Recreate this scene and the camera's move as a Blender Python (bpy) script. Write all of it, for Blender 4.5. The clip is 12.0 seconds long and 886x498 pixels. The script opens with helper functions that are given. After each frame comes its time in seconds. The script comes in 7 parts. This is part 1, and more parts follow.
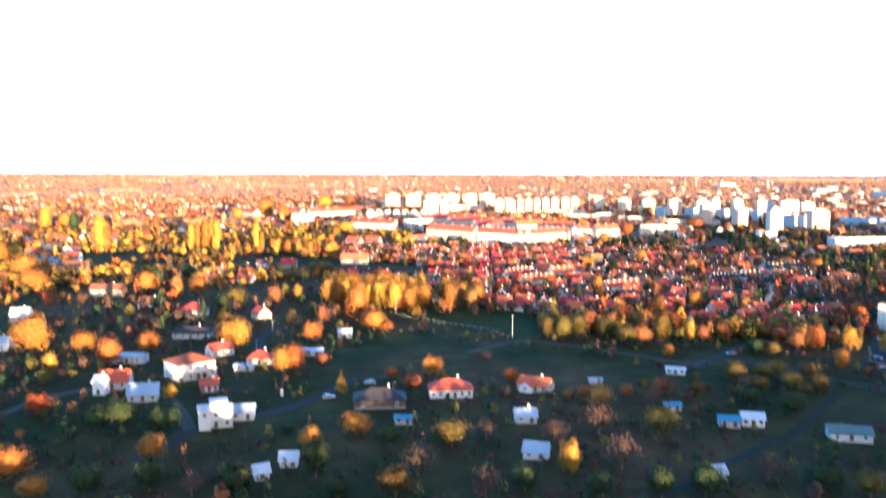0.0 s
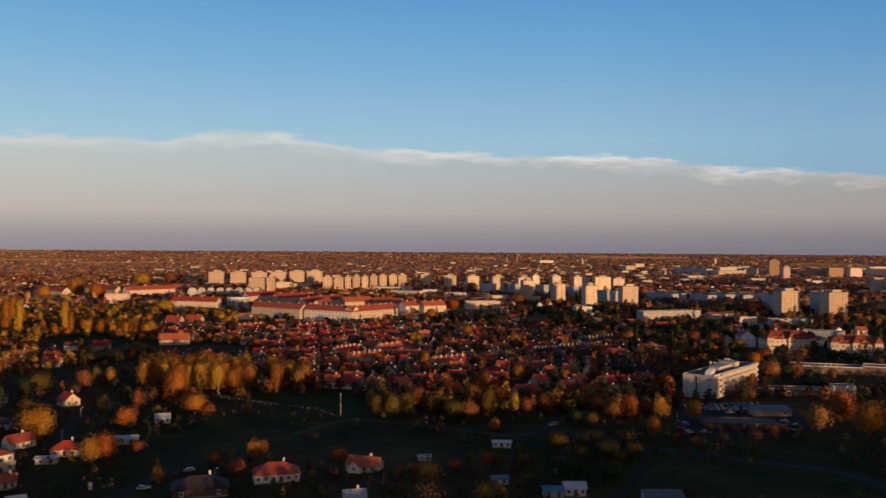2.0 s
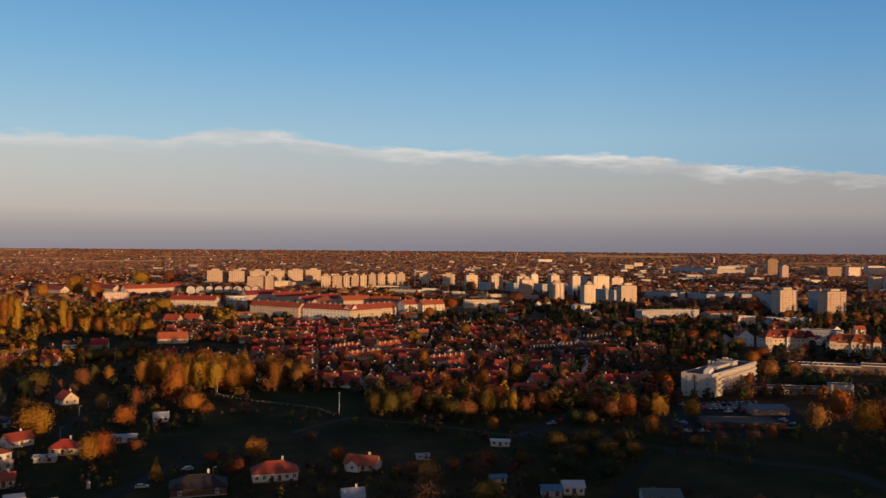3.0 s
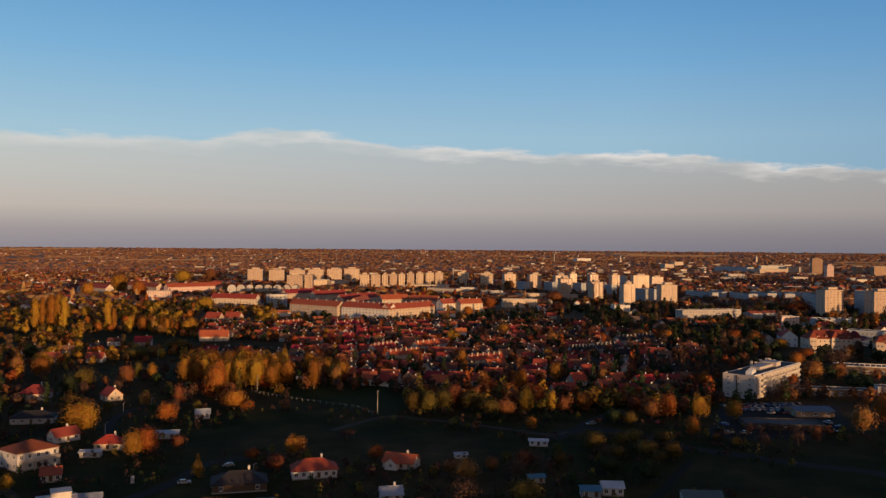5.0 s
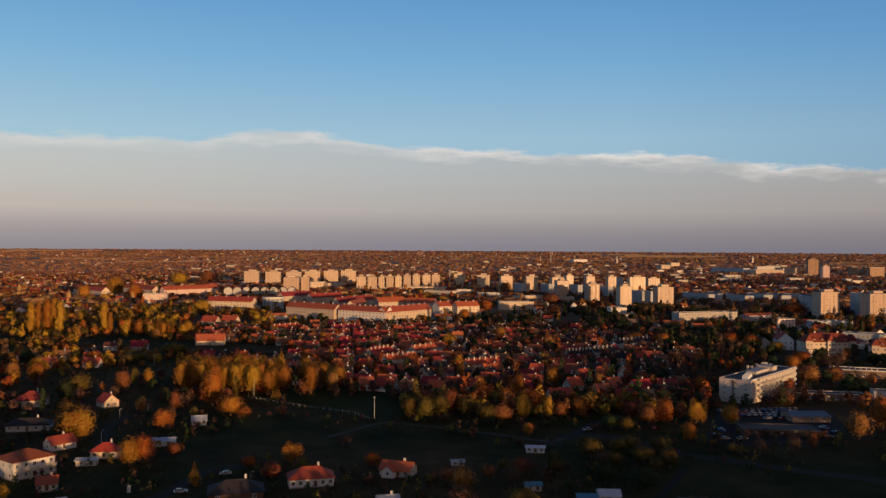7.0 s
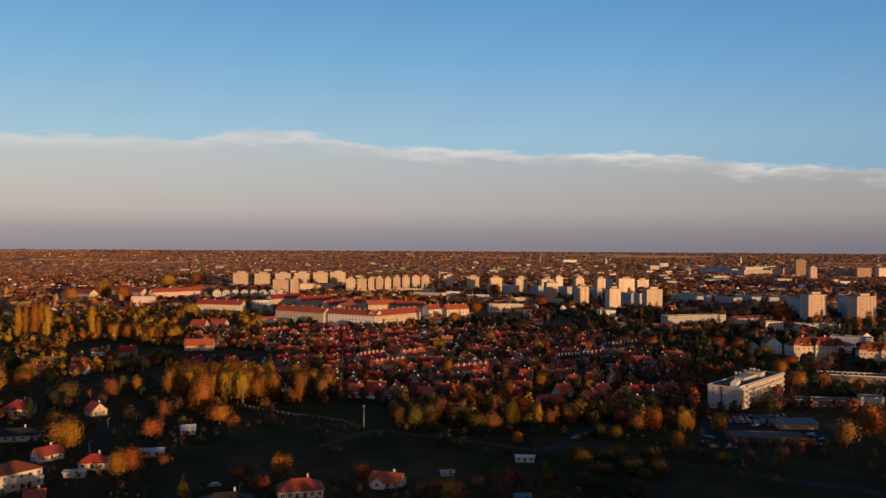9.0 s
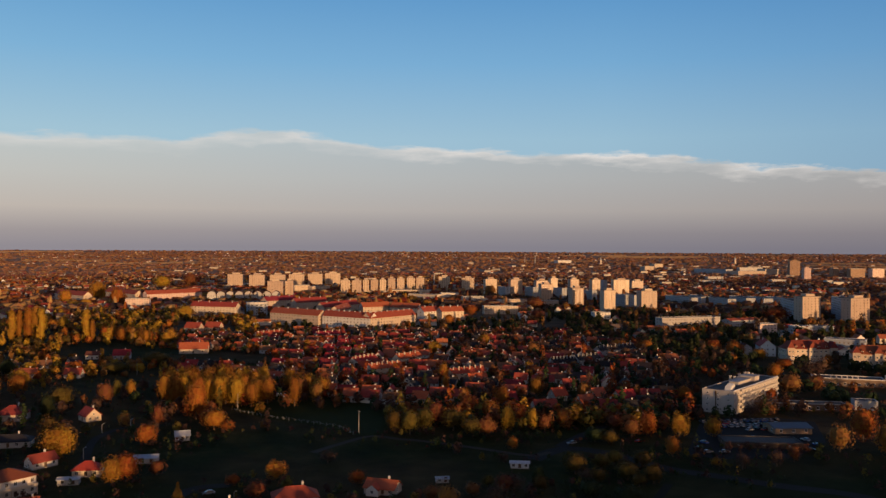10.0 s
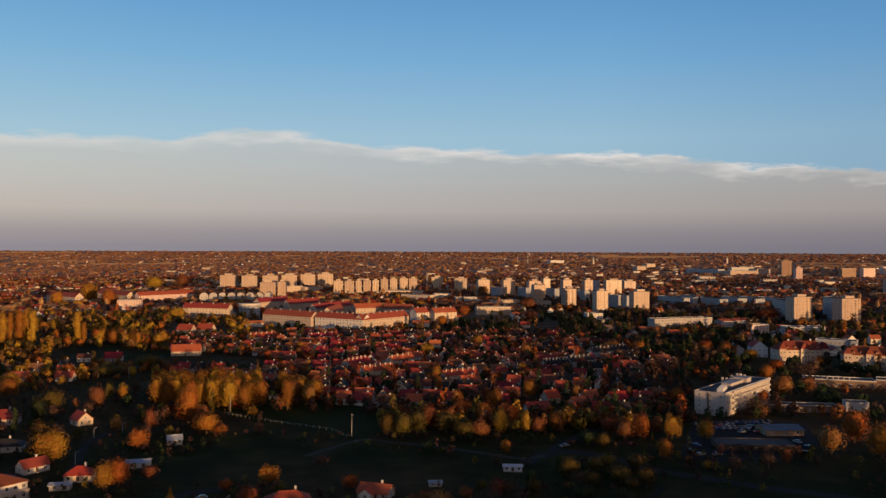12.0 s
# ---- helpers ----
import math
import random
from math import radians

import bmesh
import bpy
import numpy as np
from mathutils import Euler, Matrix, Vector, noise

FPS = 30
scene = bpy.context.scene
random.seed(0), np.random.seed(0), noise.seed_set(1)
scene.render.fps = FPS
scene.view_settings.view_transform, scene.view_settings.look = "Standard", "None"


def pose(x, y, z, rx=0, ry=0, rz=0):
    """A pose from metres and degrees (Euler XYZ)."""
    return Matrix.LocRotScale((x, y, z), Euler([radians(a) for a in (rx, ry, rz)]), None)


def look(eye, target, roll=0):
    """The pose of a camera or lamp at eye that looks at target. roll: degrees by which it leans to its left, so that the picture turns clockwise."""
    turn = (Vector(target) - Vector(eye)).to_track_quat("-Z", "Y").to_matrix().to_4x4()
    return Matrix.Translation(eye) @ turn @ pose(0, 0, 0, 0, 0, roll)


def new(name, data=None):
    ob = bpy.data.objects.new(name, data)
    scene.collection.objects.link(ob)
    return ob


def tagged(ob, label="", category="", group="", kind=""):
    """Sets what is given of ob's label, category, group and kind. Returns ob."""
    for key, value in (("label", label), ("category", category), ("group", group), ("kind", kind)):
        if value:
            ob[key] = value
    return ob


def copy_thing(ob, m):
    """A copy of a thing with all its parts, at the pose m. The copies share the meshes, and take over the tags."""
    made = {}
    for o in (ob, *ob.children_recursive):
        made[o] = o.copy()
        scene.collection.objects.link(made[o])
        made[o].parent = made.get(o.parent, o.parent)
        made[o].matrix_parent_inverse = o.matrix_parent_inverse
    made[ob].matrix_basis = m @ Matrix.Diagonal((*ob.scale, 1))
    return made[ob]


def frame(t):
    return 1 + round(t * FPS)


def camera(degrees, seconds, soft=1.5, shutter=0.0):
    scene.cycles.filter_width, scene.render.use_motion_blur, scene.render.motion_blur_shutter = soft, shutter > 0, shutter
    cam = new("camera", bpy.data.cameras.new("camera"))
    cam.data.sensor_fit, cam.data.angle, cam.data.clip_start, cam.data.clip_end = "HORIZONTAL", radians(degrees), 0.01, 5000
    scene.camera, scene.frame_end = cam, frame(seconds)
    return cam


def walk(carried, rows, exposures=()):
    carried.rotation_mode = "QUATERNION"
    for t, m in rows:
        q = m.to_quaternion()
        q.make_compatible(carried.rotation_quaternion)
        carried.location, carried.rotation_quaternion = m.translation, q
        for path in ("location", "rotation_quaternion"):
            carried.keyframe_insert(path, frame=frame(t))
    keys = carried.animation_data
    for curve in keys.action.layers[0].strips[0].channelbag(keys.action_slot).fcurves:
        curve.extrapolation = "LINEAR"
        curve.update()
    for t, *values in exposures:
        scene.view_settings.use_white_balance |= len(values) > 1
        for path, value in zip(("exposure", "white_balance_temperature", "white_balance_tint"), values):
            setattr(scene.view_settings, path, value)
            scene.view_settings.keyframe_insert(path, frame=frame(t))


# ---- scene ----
cam = camera(54.9, 12.0, soft=1.45, shutter=0.4)
# a drone that turns on the spot, then climbs ten metres straight up
walk(cam, [
    (0.0, pose(0, 0, 76.00, 84.829, -0.174, 7.070)),
    (0.1, pose(0, 0, 76.00, 86.650, -0.180, 7.400)),
    (0.2, pose(0, 0, 76.00, 88.720, -0.190, 7.750)),
    (0.3, pose(0, 0, 76.00, 90.020, -0.195, 8.120)),
    (0.4, pose(0, 0, 76.00, 90.080, -0.200, 8.550)),
    (0.5, pose(0, 0, 76.00, 90.076, -0.204, 8.891)),
    (1.0, pose(0, 0, 76.00, 90.022, -0.324, 8.047)),
    (1.5, pose(0, 0, 76.00, 90.026, -0.361, 0.933)),
    (2.0, pose(0, 0, 76.00, 90.043, -0.385, -4.448)),
    (2.5, pose(0, 0, 76.00, 89.996, -0.424, -5.800)),
    (3.0, pose(0, 0, 76.00, 89.967, -0.442, -4.539)),
    (5.0, pose(0, 0, 76.00, 89.879, -0.436, -1.981)),
    (5.5, pose(0, 0, 76.00, 89.885, -0.397, -1.750)),
    (6.0, pose(0, 0, 76.65, 89.922, -0.409, -1.980)),
    (6.5, pose(0, 0, 77.47, 89.918, -0.369, -2.126)),
    (7.0, pose(0, 0, 78.45, 89.919, -0.354, -2.211)),
    (9.0, pose(0, 0, 82.35, 89.897, -0.318, -2.910)),
    (9.5, pose(0, 0, 83.70, 89.901, -0.296, -3.112)),
    (10.0, pose(0, 0, 84.70, 89.902, -0.297, -3.255)),
    (10.5, pose(0, 0, 85.68, 89.916, -0.261, -3.365)),
    (11.0, pose(0, 0, 86.01, 89.905, -0.265, -3.464)),
    (11.5, pose(0, 0, 86.14, 89.897, -0.216, -3.624)),
    (12.0, pose(0, 0, 86.18, 89.891, -0.217, -3.740)),
], exposures=[(0.0, 3.05, 4850, -7), (0.2, 2.6, 5100, -4), (0.3, 2.2, 5500, 0), (0.4, 1.8, 6000, 4), (0.5, 1.35, 6500, 15), (0.7, 0.7, 6250, 6), (1.0, 0.45, 6150, 7), (1.5, 0.1, 6300, 8), (2.5, 0.0, 6500, 10), (12.0, 0.0, 6500, 10)])

# ---- light ----
SUN_ELEV = 2.5
TO_SUN = Vector((0.47, -0.883, 0)).normalized() * math.cos(radians(SUN_ELEV)) + Vector((0, 0, math.sin(radians(SUN_ELEV))))
sun = new("sun", bpy.data.lights.new("sun", "SUN"))
sun.data.energy, sun.data.angle, sun.data.color = 5.0, radians(0.6), (1.0, 0.56, 0.25)
sun.matrix_world = look((400, -700, 300), Vector((400, -700, 300)) - TO_SUN)

world = bpy.data.worlds.new("sky")
scene.world = world
world.use_nodes = True
wn, wl = world.node_tree.nodes, world.node_tree.links
wn.clear()


def wnode(kind, **values):
    n = wn.new(kind)
    for key, v in values.items():
        n.inputs[key].default_value = v
    return n


def wmath(op, a, b=None, c=None, clamp=False):
    n = wn.new("ShaderNodeMath")
    n.operation, n.use_clamp = op, clamp
    for k, v in enumerate((a, b, c)):
        if v is None:
            continue
        if isinstance(v, (int, float)):
            n.inputs[k].default_value = v
        else:
            wl.new(v, n.inputs[k])
    return n.outputs[0]


def wramp(fac, stops):
    n = wn.new("ShaderNodeValToRGB")
    e = n.color_ramp.elements
    while len(e) < len(stops):
        e.new(0.5)
    for el, (p, c) in zip(e, stops):
        el.position, el.color = p, (*c, 1)
    wl.new(fac, n.inputs[0])
    return n.outputs[0]


def wmix(fac, a, b, blend="MIX"):
    n = wn.new("ShaderNodeMix")
    n.data_type, n.blend_type = "RGBA", blend
    for k, v in ((0, fac), (6, a), (7, b)):
        if isinstance(v, (int, float)):
            n.inputs[k].default_value = v
        elif isinstance(v, tuple):
            n.inputs[k].default_value = (*v, 1)
        else:
            wl.new(v, n.inputs[k])
    return n.outputs[2]


sky = wn.new("ShaderNodeTexSky")
sky.sky_type, sky.sun_disc = "NISHITA", False
sky.sun_elevation, sky.sun_rotation = radians(SUN_ELEV), math.atan2(TO_SUN.x, TO_SUN.y)
sky.air_density, sky.dust_density, sky.ozone_density = 1.0, 1.2, 2.0
coord = wn.new("ShaderNodeTexCoord")
sep = wn.new("ShaderNodeSeparateXYZ")
wl.new(coord.outputs["Generated"], sep.inputs[0])
up, east = sep.outputs[2], sep.outputs[0]
# thin cirrostratus over the whole dome pales the clear blue towards the horizon
veil = wramp(wmath("MULTIPLY", up, 2.0, clamp=True), [(0.0, (0.36, 0.50, 0.60)), (0.25, (0.335, 0.53, 0.68)), (0.42, (0.19, 0.42, 0.68)), (0.6, (0.098, 0.30, 0.60)), (0.8, (0.035, 0.12, 0.30)), (1.0, (0.018, 0.06, 0.17))])
clear = wmix(0.88, wmix(1.0, sky.outputs[0], (0.10, 0.10, 0.10), "MULTIPLY"), veil)
clear = wmix(1.0, clear, wramp(wmath("MULTIPLY_ADD", east, 0.5, 0.5, clamp=True), [(0.25, (1.18, 1.14, 1.08)), (0.5, (1.10, 1.08, 1.06)), (0.62, (1.03, 1.04, 1.04)), (0.75, (0.82, 0.88, 0.94))]), "MULTIPLY")
# the afterglow low round the sun, behind the viewer
toward = wn.new("ShaderNodeVectorMath")
toward.operation = "DOT_PRODUCT"
toward.inputs[1].default_value = TO_SUN
wl.new(coord.outputs["Generated"], toward.inputs[0])
warm = wmath("POWER", wmath("MAXIMUM", toward.outputs["Value"], 0.0), 3.0)
clear = wmix(wmath("MULTIPLY", warm, 0.8), clear, (0.80, 0.46, 0.22))
# the cloud bank on the horizon: soft body, ragged bright top edge
stretch = wn.new("ShaderNodeMapping")
stretch.inputs["Scale"].default_value = (1.0, 1.0, 5.0)
wl.new(coord.outputs["Generated"], stretch.inputs[0])
puff = wnode("ShaderNodeTexNoise", Scale=14.0, Detail=6.0, Roughness=0.6)
wl.new(stretch.outputs[0], puff.inputs["Vector"])
swell = wnode("ShaderNodeTexNoise", Scale=2.6, Detail=2.0, Roughness=0.5)
wl.new(coord.outputs["Generated"], swell.inputs["Vector"])
shape = wramp(wmath("MULTIPLY_ADD", east, 0.5, 0.5, clamp=True), [(p, (v,) * 3) for p, v in ((0.0, 0.55), (0.29, 0.588), (0.345, 0.597), (0.38, 0.592), (0.398, 0.638), (0.4155, 0.664), (0.441, 0.666), (0.4665, 0.628), (0.50, 0.596), (0.532, 0.578), (0.585, 0.572), (0.635, 0.54), (0.684, 0.486), (0.714, 0.453), (0.754, 0.408), (1.0, 0.40))])
edge = wmath("ADD", wmath("MULTIPLY", shape, 0.2), wmath("ADD", wmath("MULTIPLY", wmath("SUBTRACT", puff.outputs[0], 0.5), wmath("MULTIPLY_ADD", east, 0.03, 0.034)), wmath("MULTIPLY_ADD", swell.outputs[0], 0.006, -0.003)))
below = wmath("SUBTRACT", edge, up)
cover = wmath("SMOOTH_MIN", wmath("MULTIPLY", below, 150.0, clamp=True), 1.0, 0.25, clamp=True)
body = wramp(wmath("MULTIPLY", up, 7.0, clamp=True), [(0.0, (0.235, 0.205, 0.235)), (0.12, (0.30, 0.258, 0.265)), (0.30, (0.46, 0.405, 0.37)), (0.55, (0.47, 0.465, 0.45)), (0.85, (0.45, 0.50, 0.52)), (1.0, (0.44, 0.51, 0.55))])
rim = wramp(wmath("MULTIPLY", below, 58.0, clamp=True), [(0.0, (0.85, 0.85, 0.85)), (0.35, (1, 1, 1)), (1.0, (0, 0, 0))])
# the bank catches more light towards the west
glow = wramp(wmath("MULTIPLY_ADD", east, -0.9, 0.5, clamp=True), [(0.0, (0.80, 0.78, 0.785)), (0.5, (1.0, 1.0, 1.0)), (1.0, (1.22, 1.18, 1.10))])
tuft = wnode("ShaderNodeTexNoise", Scale=9.0, Detail=5.0, Roughness=0.55)
wl.new(stretch.outputs[0], tuft.inputs["Vector"])
lumps = wmath("MULTIPLY", wramp(tuft.outputs[0], [(0.36, (0.25,) * 3), (0.60, (1.0,) * 3)]), wramp(wmath("MULTIPLY_ADD", east, 0.5, 0.5, clamp=True), [(0.36, (0.55,) * 3), (0.60, (1.15,) * 3)]))
cloud = wmix(wmath("MULTIPLY", rim, wmath("MULTIPLY", lumps, 0.85)), wmix(1.0, body, glow, "MULTIPLY"), (0.80, 0.74, 0.69))
background = wnode("ShaderNodeBackground", Strength=1.0)
wl.new(wmix(wmath("MULTIPLY", cover, 0.95), clear, cloud), background.inputs[0])
wl.new(background.outputs[0], wn.new("ShaderNodeOutputWorld").inputs[0])


# ---- materials ----
def shader(name, roughness=0.85, metallic=0.0, specular=0.3):
    m = bpy.data.materials.new(name)
    m.use_nodes = True
    b = m.node_tree.nodes["Principled BSDF"]
    b.inputs["Roughness"].default_value, b.inputs["Metallic"].default_value = roughness, metallic
    b.inputs["Specular IOR Level"].default_value = specular
    return m, m.node_tree.nodes, m.node_tree.links, b


def noise_of(n, l, scale, detail=4.0, rough=0.6, source="Object", stretch_by=None):
    tc = n.new("ShaderNodeTexCoord")
    t = n.new("ShaderNodeTexNoise")
    t.inputs["Scale"].default_value, t.inputs["Detail"].default_value, t.inputs["Roughness"].default_value = scale, detail, rough
    if stretch_by:
        mp = n.new("ShaderNodeMapping")
        mp.inputs["Scale"].default_value = stretch_by
        l.new(tc.outputs[source], mp.inputs[0])
        l.new(mp.outputs[0], t.inputs["Vector"])
    else:
        l.new(tc.outputs[source], t.inputs["Vector"])
    return t.outputs[0]


def ramp(n, l, fac, stops):
    r = n.new("ShaderNodeValToRGB")
    e = r.color_ramp.elements
    while len(e) < len(stops):
        e.new(0.5)
    for el, (p, c) in zip(e, stops):
        el.position, el.color = p, (*c, 1)
    l.new(fac, r.inputs[0])
    return r.outputs[0]


def mix(n, l, fac, a, b, blend="MIX"):
    x = n.new("ShaderNodeMix")
    x.data_type, x.blend_type = "RGBA", blend
    for k, v in ((0, fac), (6, a), (7, b)):
        if isinstance(v, (int, float)):
            x.inputs[k].default_value = v
        elif isinstance(v, tuple):
            x.inputs[k].default_value = (*v, 1)
        else:
            l.new(v, x.inputs[k])
    return x.outputs[2]


def bump(n, l, b, height, strength, distance):
    k = n.new("ShaderNodeBump")
    k.inputs["Strength"].default_value, k.inputs["Distance"].default_value = strength, distance
    l.new(height, k.inputs["Height"])
    l.new(k.outputs[0], b.inputs["Normal"])


def vary(n, l, colour, hue=0.0, value=0.25, source="object"):
    """Shifts a colour from object to object, or from loose piece to loose piece."""
    h = n.new("ShaderNodeHueSaturation")
    o = n.new("ShaderNodeObjectInfo").outputs["Random"] if source == "object" else n.new("ShaderNodeNewGeometry").outputs["Random Per Island"]
    for key, amount, mid in (("Hue", hue, 0.5), ("Value", value, 1.0)):
        m = n.new("ShaderNodeMapRange")
        m.inputs["To Min"].default_value, m.inputs["To Max"].default_value = mid - amount, mid + amount
        l.new(o, m.inputs["Value"])
        l.new(m.outputs[0], h.inputs[key])
    l.new(colour, h.inputs["Color"])
    return h.outputs[0]


def plaster(name, colour, spread=0.12, source="object"):
    m, n, l, b = shader(name, 0.9, specular=0.2)
    stains = noise_of(n, l, 0.35, 5, 0.65, stretch_by=(1, 1, 0.35))
    grain = noise_of(n, l, 6.0, 3, 0.6)
    c = mix(n, l, stains, tuple(v * 0.78 for v in colour), tuple(min(v * 1.1, 0.85) for v in colour))
    c = mix(n, l, 0.25, c, ramp(n, l, grain, [(0.3, tuple(v * 0.75 for v in colour)), (0.7, tuple(min(0.85, v * 1.1) for v in colour))]))
    l.new(vary(n, l, c, 0.012, spread, source), b.inputs["Base Color"])
    bump(n, l, b, grain, 0.3, 0.02)
    return m


def tiles(name, colour, spread=0.3, source="object"):
    """Clay roof tiles: courses every 0.35 m, weathered in patches."""
    m, n, l, b = shader(name, 0.8, specular=0.25)
    patches = noise_of(n, l, 0.5, 5, 0.7)
    fine = noise_of(n, l, 3.5, 3, 0.6)
    dark, light = tuple(v * 0.55 for v in colour), tuple(min(0.8, v * 1.25) for v in colour)
    c = mix(n, l, patches, dark, light)
    c = mix(n, l, 0.4, c, ramp(n, l, fine, [(0.35, dark), (0.65, light)]))
    tc = n.new("ShaderNodeTexCoord")
    w = n.new("ShaderNodeTexWave")
    w.bands_direction, w.wave_profile = "Z", "SAW"
    w.inputs["Scale"].default_value, w.inputs["Distortion"].default_value = 1.6, 0.3
    l.new(tc.outputs["Object"], w.inputs["Vector"])
    c = mix(n, l, 0.22, c, w.outputs["Color"], "MULTIPLY")
    l.new(vary(n, l, c, 0.02, spread, source), b.inputs["Base Color"])
    bump(n, l, b, w.outputs["Fac"], 0.5, 0.05)
    return m


def leaves(name, colour, dark, spread=0.09):
    m, n, l, b = shader(name, 0.75, specular=0.15)
    big = noise_of(n, l, 0.13, 4, 0.65, source="Object")
    c = ramp(n, l, big, [(0.3, dark), (0.62, colour)])
    c = vary(n, l, c, 0.018, spread, "island")
    c = vary(n, l, c, 0.02, 0.22, "object")
    l.new(c, b.inputs["Base Color"])
    t = n.new("ShaderNodeBsdfTranslucent")
    l.new(c, t.inputs["Color"])
    x = n.new("ShaderNodeMixShader")
    x.inputs[0].default_value = 0.3
    l.new(b.outputs[0], x.inputs[1])
    l.new(t.outputs[0], x.inputs[2])
    l.new(x.outputs[0], n["Material Output"].inputs[0])
    return m


def sheet(name, colour, roughness=0.5, metallic=0.0, spread=0.1):
    m, n, l, b = shader(name, roughness, metallic, 0.4)
    dirt = noise_of(n, l, 0.8, 5, 0.65)
    c = mix(n, l, dirt, tuple(v * 0.6 for v in colour), tuple(min(v * 1.15, 0.9) for v in colour))
    l.new(vary(n, l, c, 0.01, spread), b.inputs["Base Color"])
    bump(n, l, b, noise_of(n, l, 5.0), 0.15, 0.02)
    return m


WALL_CREAM = plaster("cream_plaster", (0.50, 0.405, 0.315), 0.18)
WALL_WHITE = plaster("white_plaster", (0.58, 0.545, 0.50), 0.1)
WALL_GREY = plaster("grey_plaster", (0.42, 0.40, 0.38))
WALL_PANEL = plaster("concrete_panel", (0.51, 0.395, 0.30), 0.2)
# blue-grey paint, and shade put into the wall colour of the unlit blocks
WALL_BLUE_SHADE = plaster("blue_grey_shade_plaster", (0.34, 0.36, 0.39), 0.1)
METAL_GREEN = sheet("grey_green_sheet", (0.09, 0.12, 0.11), 0.6)
# brown darkened so that the low buildings look shaded by trees
WALL_SHADE_BROWN = plaster("shade_brown_plaster", (0.17, 0.11, 0.082), 0.1)
WALL_AGED = plaster("aged_white_plaster", (0.47, 0.425, 0.385), 0.05)
ROOF_SLATE = sheet("slate_blue_sheet", (0.13, 0.15, 0.18), 0.6)
# ice-blue tint imitates a gable front in sky-lit shade
WALL_ICE_SHADE = plaster("ice_blue_shade_plaster", (0.55, 0.60, 0.62), 0.05)
WALL_BROWN = plaster("brown_plaster", (0.30, 0.19, 0.13))
WALL_PINK = plaster("pink_plaster", (0.62, 0.46, 0.40))
ROOF_RED = tiles("red_clay_tile", (0.33, 0.062, 0.040), 0.4)
ROOF_BLOCK = tiles("faded_red_clay_tile", (0.34, 0.066, 0.044), 0.2)
ROOF_OLD = tiles("old_dark_red_tile", (0.22, 0.045, 0.028), 0.3)
ROOF_BRIGHT = tiles("bright_red_tile", (0.38, 0.056, 0.035), 0.25)
ROOF_BROWN = tiles("brown_clay_tile", (0.17, 0.075, 0.045))
ROOF_DARK = tiles("dark_grey_tile", (0.030, 0.028, 0.031))
ROOF_ORANGE = tiles("orange_clay_tile", (0.35, 0.088, 0.05), 0.3)
FELT = sheet("roofing_felt", (0.07, 0.066, 0.064), 0.9)
FLAT_PALE = sheet("pale_roof_membrane", (0.42, 0.41, 0.40), 0.8)
METAL_WHITE = sheet("white_sheet_metal", (0.46, 0.48, 0.52), 0.45, 0.0)
METAL_BLUE = sheet("blue_sheet_metal", (0.07, 0.19, 0.28), 0.5, 0.0)
METAL_GREY = sheet("grey_sheet_metal", (0.34, 0.38, 0.42), 0.45, 0.2)
CONCRETE = sheet("weathered_concrete", (0.33, 0.31, 0.285), 0.9)
BARK = sheet("bark", (0.11, 0.075, 0.05), 0.95, 0.0, 0.25)
FRAME_WHITE = sheet("white_window_frame", (0.72, 0.72, 0.70), 0.5)
WOOD_DARK = sheet("dark_stained_wood", (0.10, 0.06, 0.035), 0.7)
RUBBER = sheet("black_rubber", (0.02, 0.02, 0.02), 0.85)
LEAF_GOLD = leaves("golden_leaves", (0.34, 0.171, 0.024), (0.215, 0.104, 0.018))
LEAF_ORANGE = leaves("orange_leaves", (0.36, 0.128, 0.024), (0.23, 0.080, 0.018))
LEAF_BROWN = leaves("brown_leaves", (0.24, 0.10, 0.034), (0.14, 0.061, 0.026))
LEAF_OLIVE = leaves("olive_leaves", (0.13, 0.085, 0.018), (0.055, 0.046, 0.014))
# russet and woodland tones lightened for far crowns, imitating haze
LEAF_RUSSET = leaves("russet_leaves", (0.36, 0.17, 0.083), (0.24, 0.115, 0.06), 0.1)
LEAF_HAZE = leaves("hazy_far_woodland", (0.29, 0.155, 0.092), (0.20, 0.112, 0.072), 0.08)
# bare and dark leaf tones also serve as shade on eastern and near trees
LEAF_BARE = leaves("bare_brown_twigs", (0.098, 0.055, 0.037), (0.06, 0.037, 0.026))
LEAF_DARK = leaves("dark_green_leaves", (0.038, 0.05, 0.018), (0.02, 0.03, 0.012))
GLASS, _n, _l, _b = shader("window_glass", 0.08, 0.0, 0.6)
_b.inputs["Base Color"].default_value = (0.05, 0.046, 0.045, 1)
# panes paled in colour to imitate haze lowering window contrast
PALED_GLASS, _n, _l, _b = shader("paled_glazing", 0.2, 0.0, 0.5)
_l.new(vary(_n, _l, ramp(_n, _l, noise_of(_n, _l, 0.4, 3, 0.7), [(0.35, (0.15, 0.125, 0.105)), (0.65, (0.34, 0.28, 0.22))]), 0.02, 0.5, "island"), _b.inputs["Base Color"])


